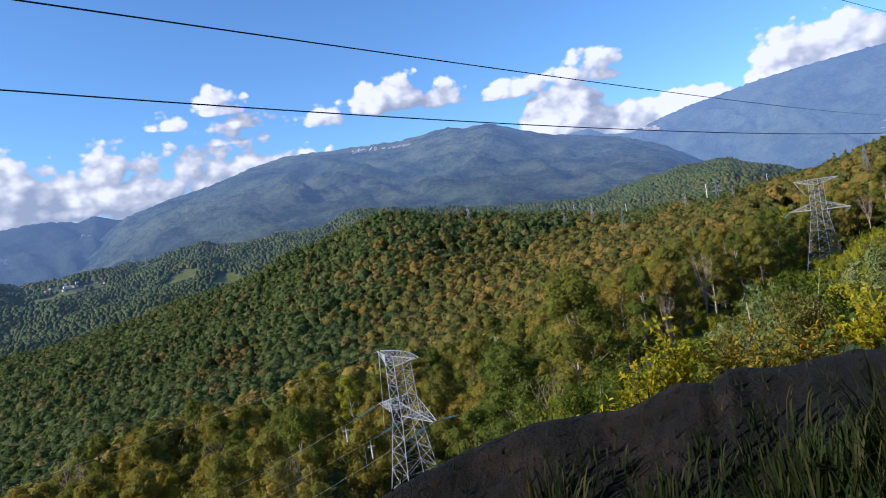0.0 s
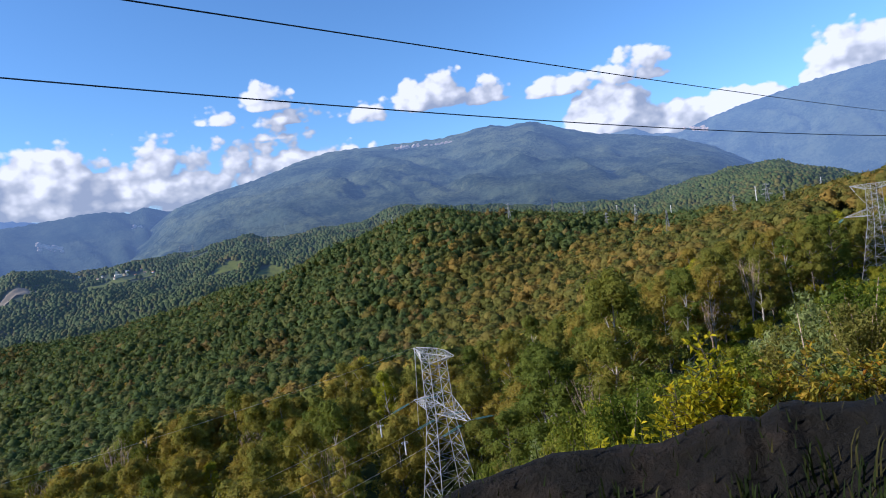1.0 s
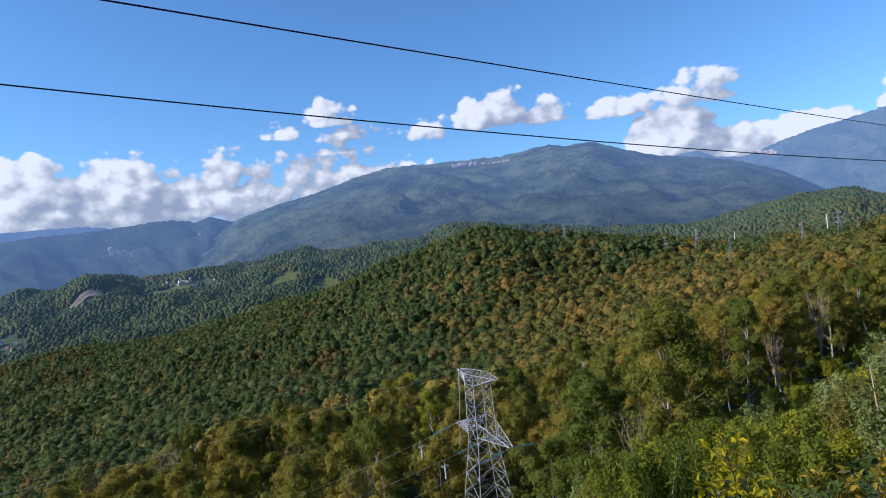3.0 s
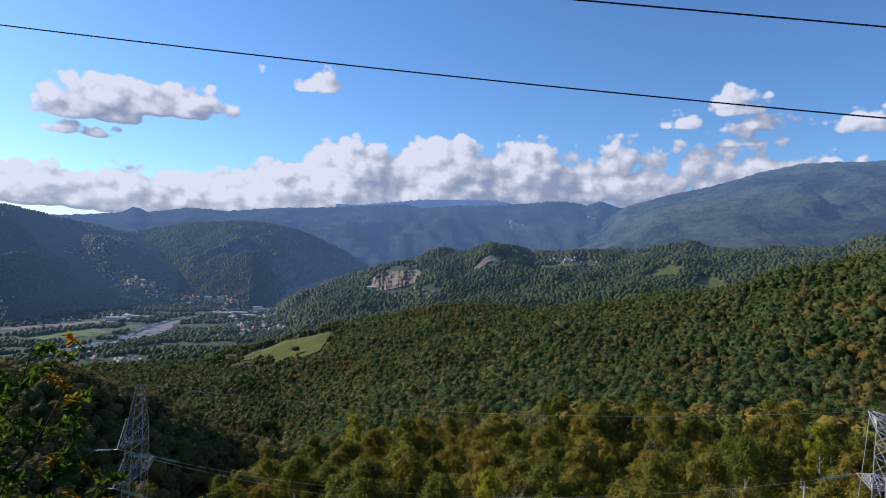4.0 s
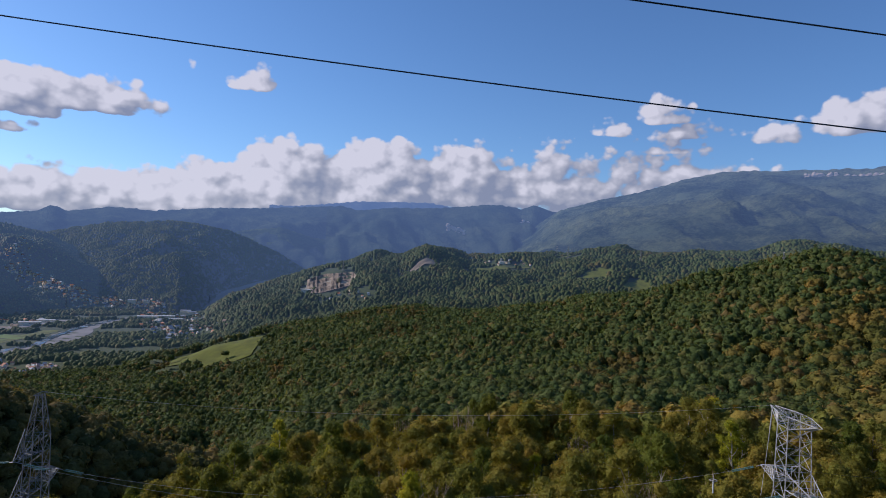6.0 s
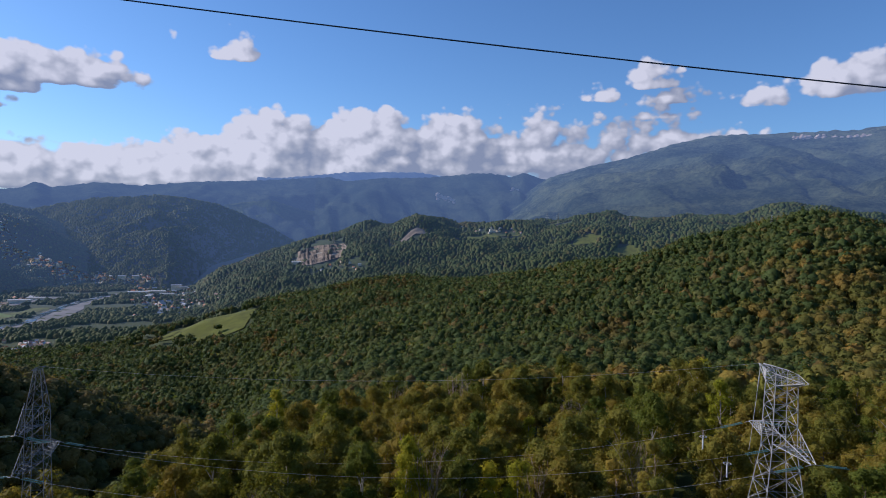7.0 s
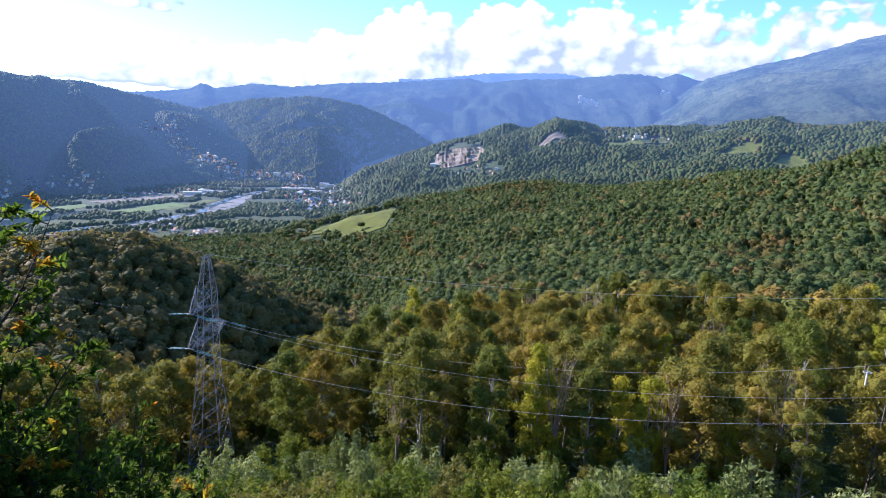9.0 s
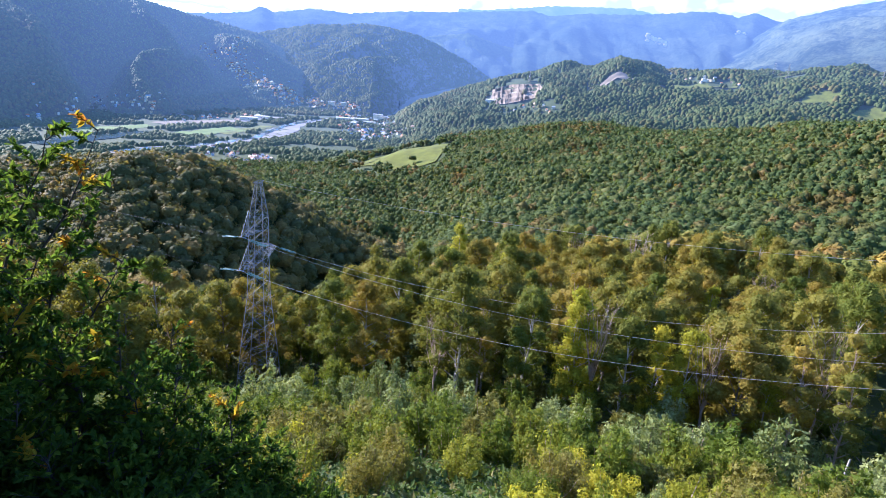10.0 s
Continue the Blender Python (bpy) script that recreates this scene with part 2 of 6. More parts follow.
# canopies beyond a kilometre glow faintly to imitate haze
M_FOREST = haze_glow(foliage("forest_canopy", GREEN, 0.4, per="tree", patch=0.6, patch_scale=0.009, patch_color=(0.185, 0.115, 0.030), relief=0.5, grain=0.9))
M_FOREST_FAR = haze_glow(foliage("far_forest_canopy", [(p, tuple(0.75 * v for v in c)) for p, c in GREEN[:4]] + [(1.0, (0.115, 0.105, 0.034))], 0.2, per="tree", patch=0.25, patch_scale=0.004), 0.8)
# copy of far_forest_canopy with a stronger painted haze, for the hill above the river
M_FOREST_HAZIER = haze_glow(foliage("hazier_far_forest", [(p, tuple(0.75 * v for v in c)) for p, c in GREEN[:4]] + [(1.0, (0.115, 0.105, 0.034))], 0.2, per="tree", patch=0.25, patch_scale=0.004), 1.15)
# leaf colours raised above the far forest's to imitate sun on this hill
M_ROUND = haze_glow(foliage("round_hill_forest", [(0.0, (0.080, 0.100, 0.034)), (0.7, (0.112, 0.128, 0.040)), (1.0, (0.145, 0.138, 0.044))], 0.3, per="tree"))
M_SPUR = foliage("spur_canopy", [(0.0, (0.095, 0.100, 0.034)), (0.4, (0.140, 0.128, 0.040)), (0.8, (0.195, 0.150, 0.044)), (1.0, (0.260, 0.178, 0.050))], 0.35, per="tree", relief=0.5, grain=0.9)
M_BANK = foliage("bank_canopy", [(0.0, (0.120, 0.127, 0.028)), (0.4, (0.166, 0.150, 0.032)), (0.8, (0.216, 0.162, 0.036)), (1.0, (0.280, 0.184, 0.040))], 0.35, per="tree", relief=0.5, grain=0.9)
M_VALLEY = haze_glow(foliage("valley_trees", [(0.0, (0.074, 0.098, 0.030)), (0.7, (0.110, 0.130, 0.036)), (1.0, (0.150, 0.142, 0.040))], 0.25, per="tree"))
M_AUTUMN = foliage("autumn_leaves", AUTUMN, 0.4, per="object", gaps=7.5)
M_TREE_GREEN = foliage("green_tree_leaves", [(0.0, (0.085, 0.112, 0.018)), (0.5, (0.122, 0.145, 0.021)), (1.0, (0.170, 0.165, 0.024))], 0.4, per="object", gaps=7.5)
M_TREE_YELLOW = foliage("yellow_green_leaves", [(0.0, (0.23, 0.25, 0.016)), (1.0, (0.44, 0.38, 0.024))], 0.4, per="object", gaps=7.5)
M_BUSH = foliage("bush_leaves", LEAF_GREEN, 0.4, per="object", gaps=11.0)
M_OLIVE = foliage("olive_bush_leaves", [(0.0, (0.115, 0.118, 0.024)), (1.0, (0.215, 0.186, 0.038))], 0.35, per="object", gaps=11.0)
M_SILVER = foliage("silver_bush_leaves", LEAF_SILVER, 0.3, per="object", gaps=11.0)
# yellow-green leaves, brightened in colour to imitate full sun
M_BRIGHT = foliage("bright_bush_leaves", [(0.0, (0.150, 0.185, 0.016)), (1.0, (0.335, 0.310, 0.026))], 0.5, per="object", gaps=11.0)
M_GOLD = foliage("golden_shrub_leaves", [(0.0, (0.240, 0.230, 0.030)), (0.7, (0.400, 0.320, 0.045)), (1.0, (0.480, 0.300, 0.050))], 0.5)
M_YELLOW = foliage("yellow_shrub_leaves", LEAF_YELLOW, 0.5)
M_HAZEL = foliage("dark_green_leaves", [(0.0, (0.040, 0.072, 0.013)), (0.7, (0.072, 0.120, 0.016)), (1.0, (0.155, 0.205, 0.024))], 0.5)
M_TURNED = foliage("turning_leaves", [(0.0, (0.24, 0.20, 0.015)), (0.6, (0.42, 0.29, 0.02)), (1.0, (0.44, 0.17, 0.02))], 0.45)
M_GRASS = foliage("grass_blades", [(0.0, (0.050, 0.085, 0.018)), (0.7, (0.090, 0.120, 0.025)), (1.0, (0.170, 0.150, 0.050))], 0.3)
# darkened copy of the grass: the viewpoint's shade put into its colour
M_GRASS_SHADED = foliage("shaded_grass", [(0.0, (0.011, 0.020, 0.005)), (0.7, (0.022, 0.033, 0.007)), (1.0, (0.055, 0.048, 0.016))], 0.25)
M_BARK = plain("grey_bark", (0.15, 0.125, 0.10), 0.9, vary=0.4, scale=1.5, relief=0.02)
M_BARK_PALE = plain("pale_bark", (0.36, 0.32, 0.27), 0.9, vary=0.35, scale=1.2, relief=0.02)
M_TWIG_DARK = plain("dark_twigs", (0.055, 0.045, 0.035), 0.9, vary=0.3, scale=0.8)
M_TWIG = plain("dry_twigs", (0.36, 0.26, 0.19), 0.9, vary=0.3, scale=0.8)
M_STEEL = plain("galvanised_steel", (0.40, 0.39, 0.37), 0.5, 0.25, vary=0.18, scale=0.8)
M_STEEL_DARK = plain("dark_grey_steel", (0.21, 0.21, 0.205), 0.6, 0.1, vary=0.2, scale=0.8)
M_GLASS = plain("green_insulator_glass", (0.12, 0.24, 0.20), 0.45, vary=0.1)
M_WIRE = plain("aluminium_conductor", (0.62, 0.57, 0.50), 0.5, 0.2, vary=0.1, scale=0.5)
M_WIRE_DARK = plain("dark_cable", (0.035, 0.045, 0.07), 0.6, vary=0.1, scale=0.5)
M_WALLS = [plain("house_wall_white", (0.80, 0.70, 0.55), vary=0.1, scale=0.4), plain("house_wall_cream", (0.74, 0.58, 0.38), vary=0.1, scale=0.4), plain("house_wall_grey", (0.5, 0.5, 0.5), vary=0.1, scale=0.4)]
M_ROOFS = [plain("roof_tile_red", (0.52, 0.23, 0.13), vary=0.2, scale=0.5), plain("roof_metal_grey", (0.42, 0.43, 0.45), 0.5, vary=0.15, scale=0.5), plain("roof_brown", (0.36, 0.26, 0.20), vary=0.2, scale=0.5)]
M_CONCRETE = plain("pale_concrete", (0.62, 0.60, 0.56), vary=0.12, scale=0.3)
M_FIELD = plain("mown_meadow", (0.098, 0.108, 0.008), 0.95, vary=0.35, scale=0.06)
M_CROP = plain("green_crop", (0.110, 0.155, 0.024), 0.95, vary=0.2, scale=0.02)
M_SOIL = plain("bare_soil", (0.19, 0.15, 0.10), 0.95, vary=0.2, scale=0.03)
M_GRAVEL = plain("river_gravel", (0.20, 0.185, 0.165), 0.95, vary=0.2, scale=0.03)
M_TRACK = plain("pale_track", (0.34, 0.31, 0.25), 0.95, vary=0.15, scale=0.05)
M_QUARRY = plain("quarry_stone", (0.25, 0.20, 0.155), 0.95, vary=0.45, scale=0.06, relief=3.0)
M_WATER = plain("river_water", (0.05, 0.075, 0.085), 0.12, vary=0.1, scale=0.02)

# the valley's open ground gets the same painted haze
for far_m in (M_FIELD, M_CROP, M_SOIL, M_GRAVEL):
    haze_glow(far_m)

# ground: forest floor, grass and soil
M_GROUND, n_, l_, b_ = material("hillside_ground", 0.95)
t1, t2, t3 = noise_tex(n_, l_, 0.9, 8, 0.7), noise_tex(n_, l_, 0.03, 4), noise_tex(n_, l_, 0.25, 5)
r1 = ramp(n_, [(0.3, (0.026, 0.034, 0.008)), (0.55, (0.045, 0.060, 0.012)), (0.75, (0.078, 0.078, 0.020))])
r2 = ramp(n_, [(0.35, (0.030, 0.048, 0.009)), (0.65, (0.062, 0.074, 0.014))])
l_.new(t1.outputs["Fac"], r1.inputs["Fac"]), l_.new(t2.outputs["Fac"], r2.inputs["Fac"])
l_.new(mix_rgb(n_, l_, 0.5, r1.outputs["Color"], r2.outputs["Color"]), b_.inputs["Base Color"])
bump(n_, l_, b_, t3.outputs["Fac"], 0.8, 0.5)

# painted haze on the far part of the ground
haze_glow(M_GROUND)

# rock with lichen and warm streaks, darkened in colour to imitate deep shade
M_ROCK, n_, l_, b_ = material("shade_dark_rock", 0.9)
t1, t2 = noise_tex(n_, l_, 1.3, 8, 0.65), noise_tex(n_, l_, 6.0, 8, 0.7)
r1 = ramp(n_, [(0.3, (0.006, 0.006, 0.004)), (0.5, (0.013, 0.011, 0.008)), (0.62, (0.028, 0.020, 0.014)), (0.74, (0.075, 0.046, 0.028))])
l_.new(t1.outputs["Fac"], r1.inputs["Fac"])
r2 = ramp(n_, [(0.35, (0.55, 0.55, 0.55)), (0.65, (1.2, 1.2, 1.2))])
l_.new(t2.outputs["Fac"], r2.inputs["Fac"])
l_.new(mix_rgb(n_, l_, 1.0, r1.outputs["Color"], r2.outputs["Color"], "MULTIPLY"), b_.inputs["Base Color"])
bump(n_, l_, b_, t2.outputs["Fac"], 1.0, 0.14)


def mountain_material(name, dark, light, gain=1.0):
    """A far wooded slope: tree-sized grain, gullies and paler openings, with haze painted on as a glow."""
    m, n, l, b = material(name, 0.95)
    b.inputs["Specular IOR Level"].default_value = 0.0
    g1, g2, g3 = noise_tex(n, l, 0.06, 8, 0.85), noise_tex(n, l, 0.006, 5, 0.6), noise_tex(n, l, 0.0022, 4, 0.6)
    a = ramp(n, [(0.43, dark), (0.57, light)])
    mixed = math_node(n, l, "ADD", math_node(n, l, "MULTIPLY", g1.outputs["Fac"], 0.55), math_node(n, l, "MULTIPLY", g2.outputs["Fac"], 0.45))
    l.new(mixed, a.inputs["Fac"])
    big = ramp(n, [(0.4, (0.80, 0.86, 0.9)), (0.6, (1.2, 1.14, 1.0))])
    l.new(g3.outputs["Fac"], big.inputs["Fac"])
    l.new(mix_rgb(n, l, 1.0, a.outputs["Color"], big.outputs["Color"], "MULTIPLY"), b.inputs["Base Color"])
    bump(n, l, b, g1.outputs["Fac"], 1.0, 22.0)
    return haze_glow(m, gain)


# last number: how strongly haze is painted over each range
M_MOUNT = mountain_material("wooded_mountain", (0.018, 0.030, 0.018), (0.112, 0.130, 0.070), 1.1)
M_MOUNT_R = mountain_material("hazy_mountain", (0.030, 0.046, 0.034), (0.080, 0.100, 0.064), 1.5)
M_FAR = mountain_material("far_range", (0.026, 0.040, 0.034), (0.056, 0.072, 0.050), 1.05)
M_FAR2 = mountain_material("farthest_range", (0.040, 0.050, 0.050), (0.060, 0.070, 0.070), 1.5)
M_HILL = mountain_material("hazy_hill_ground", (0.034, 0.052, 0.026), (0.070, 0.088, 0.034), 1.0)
M_CLIFF = haze_glow(plain("pale_cliff", (0.34, 0.26, 0.20), 0.9, vary=0.35, scale=0.05), 1.1)


# ---- building tools ----


def mesh_data(name, verts, faces, mats, smooth=False, index=None):
    """A mesh from arrays: verts (n, 3), faces (m, 3 or 4)."""
    verts, faces = np.asarray(verts, np.float32), np.asarray(faces, np.int32)
    me = bpy.data.meshes.new(name)
    k = faces.shape[1]
    me.vertices.add(len(verts)), me.loops.add(faces.size), me.polygons.add(len(faces))
    me.vertices.foreach_set("co", verts.ravel())
    me.loops.foreach_set("vertex_index", faces.ravel())
    me.polygons.foreach_set("loop_start", np.arange(0, faces.size, k, dtype=np.int32))
    for m in mats if isinstance(mats, (list, tuple)) else [mats]:
        me.materials.append(m)
    if index is not None:
        me.polygons.foreach_set("material_index", np.asarray(index, np.int32))
    me.polygons.foreach_set("use_smooth", np.full(len(faces), smooth))
    me.update(calc_edges=True)
    return me


def part(name, verts, faces, mat, parent=None, label="", smooth=False, index=None):
    ob = new(name, mesh_data(name, verts, faces, mat, smooth, index))
    if parent is not None:
        ob.parent = parent
    return tagged(ob, label) if label else ob


def thing(name, label, category, place=(0, 0, 0), group="", kind=""):
    ob = new(name)
    ob.location = place
    return tagged(ob, label, category, group, kind)


def join(pieces):
    """Join (verts, faces) pairs."""
    vs, fs, off = [], [], 0
    for v, f in pieces:
        vs.append(np.asarray(v, float)), fs.append(np.asarray(f) + off)
        off += len(v)
    return np.concatenate(vs), np.concatenate(fs)


def tube(points, radii, sides=6):
    p = np.asarray(points, float)
    r = np.broadcast_to(np.asarray(radii, float), (len(p),))
    t = np.gradient(p, axis=0)
    t /= np.linalg.norm(t, axis=1)[:, None] + 1e-9
    up = np.where(np.abs(t[:, 2:3]) > 0.9, np.array([[1.0, 0, 0]]), np.array([[0, 0, 1.0]]))
    a = np.cross(t, up)
    a /= np.linalg.norm(a, axis=1)[:, None] + 1e-9
    b = np.cross(t, a)
    th = np.arange(sides) * 2 * np.pi / sides
    ring = a[:, None] * np.cos(th)[None, :, None] + b[:, None] * np.sin(th)[None, :, None]
    v = (p[:, None] + ring * r[:, None, None]).reshape(-1, 3)
    f = [(i * sides + j, i * sides + (j + 1) % sides, (i + 1) * sides + (j + 1) % sides, (i + 1) * sides + j) for i in range(len(p) - 1) for j in range(sides)]
    return v, np.array(f)


def bar(a, b, w):
    """A steel angle, as a thin square bar from a to b."""
    return tube([a, b], w * 0.7, 4)


def ico(level):
    bm = bmesh.new()
    bmesh.ops.create_icosphere(bm, subdivisions=level, radius=1)
    v = np.array([x.co[:] for x in bm.verts])
    f = np.array([[x.index for x in p.verts] for p in bm.faces])
    bm.free()
    return v, f


def fbm(p, seed=0, octaves=4, gain=0.5):
    """Cheap smooth noise from sums of turned sines, in about -1 to 1, at wave length 1."""
    rng = np.random.default_rng(seed)
    p = np.asarray(p, float)
    out, amp, freq, tot = np.zeros(p.shape[:-1]), 1.0, 1.0, 0.0
    for _ in range(octaves):
        s = 0.0
        for _ in range(4):
            d = rng.normal(size=p.shape[-1])
            d *= 2 * np.pi * freq / np.linalg.norm(d) * rng.uniform(0.7, 1.3)
            s = s + np.sin(p @ d + rng.uniform(0, 6.28))
        out, tot = out + amp * s / 2.2, tot + amp
        amp, freq = amp * gain, freq * 2.03
    return out / tot


def at(azimuth, r, z=0.0):
    a = radians(azimuth)
    return np.array([r * math.sin(a), r * math.cos(a), z])


# ---- the lie of the land: heights along rays from the viewpoint ----
def curve(*pairs):
    xs, ys = zip(*pairs)
    return lambda a: np.interp(a, xs, ys)


def tan_el(el):
    return np.tan(np.radians(el))


Z8 = curve((-180, 3), (-120, 0), (-95, -3.2), (-75, -4.6), (-45, -5.2), (-15, -4.6), (0, -3.6), (15, -2.9), (30, -1.9), (45, -0.9), (70, 2), (120, 4), (180, 3))
Z30 = curve((-180, 14), (-120, 3), (-95, -12), (-75, -17.5), (-55, -19), (-20, -19), (-5, -17), (8, -13.5), (18, -11.0), (28, -8.6), (38, -6.8), (48, -4.0), (70, 6), (120, 16), (180, 14))
Z80 = curve((-180, 40), (-120, 14), (-95, -30), (-75, -44), (-58, -46), (-30, -43), (-15, -42), (4, -41), (12, -35), (20, -28), (28, -22), (36, -18), (42, -14), (50, -7), (70, 20), (120, 44), (180, 40))
R_B = curve((-180, 130), (-75, 120), (-55, 118), (-45, 140), (-30, 170), (-15, 195), (5, 200), (15, 205), (22, 230), (30, 290), (40, 360), (60, 360), (180, 130))
EL_B = curve((-180, 20), (-120, 4), (-90, -17), (-75, -18), (-66, -20), (-55, -21.6), (-49, -19.6), (-43, -18.4), (-39.7, -16.4), (-30, -14.9), (-22, -12.6), (-16, -12.1), (-6, -11.1), (7, -10.9), (16, -9.2), (23, -7.2), (28, -5.6), (35, -4.4), (40, -3.2), (50, 0), (80, 12), (120, 20), (180, 20))
R_C = curve((-180, 300), (-75, 350), (-44, 360), (-30, 330), (0, 330), (20, 330), (30, 360), (40, 440), (60, 440), (180, 300))
EL_C = curve((-180, 22), (-120, 6), (-95, -9.5), (-75, -10.2), (-72, -9.6), (-68, -9.1), (-64, -9.5), (-61, -10.6), (-57, -12.4), (-53, -14.3), (-49, -15.9), (-44, -17.4), (-40, -17.0), (-30, -15.0), (-20, -12.4), (-10, -11.2), (5, -10.0), (16, -8.0), (23, -6.0), (30, -4.0), (36, -1.9), (39, -0.9), (44, 0.5), (60, 6), (90, 16), (180, 22))
R_D = curve((-180, 700), (-80, 940), (-57, 960), (-46, 980), (-35, 950), (-25, 850), (-15, 750), (-5, 700), (5, 650), (15, 650), (25, 600), (35, 540), (42, 500), (60, 520), (180, 700))
EL_D = curve((-180, 18), (-120, 3), (-95, -10.8), (-57, -10.8), (-50, -9.2), (-46, -8.0), (-42, -6.9), (-38, -5.9), (-33, -4.9), (-23.4, -4.5), (-17.7, -4.0), (-13, -2.6), (-8, -1.6), (-3, -0.3), (1.8, 1.1), (4.5, 2.0), (7.6, 1.9), (12.6, 0.7), (20, -0.7), (26, -1.4), (31, -1.4), (36, -0.7), (39, 0.2), (42, 0.9), (48, 2.0), (70, 8), (120, 16), (180, 18))
FLOOR = -180.0
EL_E = curve((-180, 16), (-120, 3), (-95, -6.1), (-53, -6.1), (-49, -6.0), (-46.8, -5.5), (-44.9, -4.0), (-42, -2.8), (-39.6, -2.0), (-37.2, -1.1), (-35, -0.5), (-32.5, 0.5), (-30.1, 0.3), (-28, 1.35), (-25.6, 1.0), (-24, 0.5), (-16, 1.15), (-11, 1.7), (-5, 1.5), (0, 1.9), (2.5, 2.6), (6, 2.5), (12, 1.6), (20, 0.6), (26, 0.9), (30, 1.8), (32.5, 2.1), (35, 2.0), (37, 1.2), (40, 0.0), (60, 4), (120, 14), (180, 16))


def land(x, y, rough=True):
    """Ground height at x, y."""
    x, y = np.asarray(x, float), np.asarray(y, float)
    a, r = np.degrees(np.arctan2(x, y)), np.hypot(x, y)
    tree = 14.0
    rb, rc, rd = R_B(a), R_C(a), R_D(a)
    knots = [(0.0 * a, 0.0 * a), (0 * a + 2.5, 0.28 * Z8(a)), (0 * a + 8, Z8(a)), (0 * a + 30, Z30(a)), (0 * a + 80, Z80(a)),
             (rb, EYE + rb * tan_el(EL_B(a)) - tree)]
    zb = knots[-1][1]
    dip = np.clip((a + 100) / 20, 0, 1) * np.clip((48 - a) / 12, 0, 1)
    zc, zd = EYE + rc * tan_el(EL_C(a)) - tree, EYE + rd * tan_el(EL_D(a)) - 9
    left = np.clip((-38 - a) / 8, 0, 1) * dip
    rg = rb + 0.45 * (rc - rb)
    zg = np.minimum(zb, zc) - 6 * dip - (20 + 30 * np.exp(-(((a + 51) / 7) ** 2))) * left
    knots += [(rg, zg), (rc, zc)]
    r2 = rc + 0.3 * (rd - rc)
    # behind the left spur the ground falls away, elsewhere it climbs the wooded hill
    z2 = np.where(left > 0, (1 - left) * (zc + 0.25 * (zd - zc)) + left * (zc - 62), zc + 0.22 * (zd - zc))
    knots += [(r2, z2), (rd, np.maximum(zd, FLOOR))]
    r3 = rd + 260
    z3 = np.maximum(np.minimum(zd - 34, FLOOR + np.clip((a + 50) / 18, 0, 1) * 90), FLOOR)
    re = 0 * a + 1750
    ze = np.maximum(EYE + re * tan_el(EL_E(a)) - 6, FLOOR)
    knots += [(r3, np.where(dip > 0, z3, zd)), (re, ze), (0 * a + 2150, ze - 20 * dip * np.clip((a + 52) / 8, 0, 1)), (0 * a + 5200, np.where(a > -53, np.maximum(ze - 60, FLOOR), FLOOR))]
    R = np.stack([k[0] + 0 * a for k in knots])
    Z = np.stack([k[1] + 0 * a for k in knots])
    # monotone cubic through the knots
    h = np.diff(R, axis=0)
    s = np.diff(Z, axis=0) / h
    w1, w2 = 2 * h[1:] + h[:-1], h[1:] + 2 * h[:-1]
    same = s[:-1] * s[1:] > 0
    inner = np.where(same, (w1 + w2) / (w1 / np.where(same, s[:-1], 1) + w2 / np.where(same, s[1:], 1)), 0)
    m = np.concatenate([s[:1], inner, s[-1:]])
    out = np.zeros_like(r)
    for k in range(len(knots) - 1):
        t = (r - R[k]) / h[k]
        inside = (t >= 0) & (t < 1)
        t = np.clip(t, 0, 1)
        v = (2 * t**3 - 3 * t**2 + 1) * Z[k] + (t**3 - 2 * t**2 + t) * h[k] * m[k] + (-2 * t**3 + 3 * t**2) * Z[k + 1] + (t**3 - t**2) * h[k] * m[k + 1]
        out = np.where(inside, v, out)
    if rough:
        p = np.stack([x, y], -1)
        amp = np.clip((r - 3) / 60, 0, 1)
        out = out + amp * 1.0 * fbm(p / 38, 3, 3) + np.clip((r - 260) / 300, 0, 1) * np.clip(np.maximum((2000 - r) / 300, 0), 0, 1) * np.where((out < FLOOR + 12) & (r > 800), 0.1, 1.0) * ((6.5 + 5.5 * np.clip((r - 1050) / 200, 0, 1)) * fbm(p / 210, 5, 3))
        out = out + np.clip((r - 0.8) / 3, 0, 1) * np.clip((60 - r) / 40, 0, 1) * 0.12 * fbm(p / 2.3, 4, 3)
    return out


def land1(x, y):
    return float(land(np.array([x]), np.array([y]))[0])


def polar_sheet(azs, rs, height):
    A, Rr = np.meshgrid(np.radians(azs), rs, indexing="ij")
    x, y = Rr * np.sin(A), Rr * np.cos(A)
    z = height(x, y)
    v = np.stack([x, y, z], -1).reshape(-1, 3)
    n, m = len(azs), len(rs)
    i, j = np.meshgrid(np.arange(n - 1), np.arange(m - 1), indexing="ij")
    q = np.stack([i * m + j, i * m + j + 1, (i + 1) * m + j + 1, (i + 1) * m + j], -1).reshape(-1, 4)
    return v, q[:, ::-1]


AZ = np.concatenate([np.arange(-180, -96, 3.0), np.arange(-96, 56, 0.5), np.arange(56, 180.1, 3.1)])
AZ[-1] = 180.0
RS = np.concatenate([[0.02], np.geomspace(0.6, 60, 56), np.geomspace(62, 2400, 150), np.geomspace(2500, 4960, 14)])
v, f = polar_sheet(AZ, RS, land)
tagged(part("ground", v, f, M_GROUND, smooth=True), "steep hillside falling into a wooded valley", "ground", kind="structure")


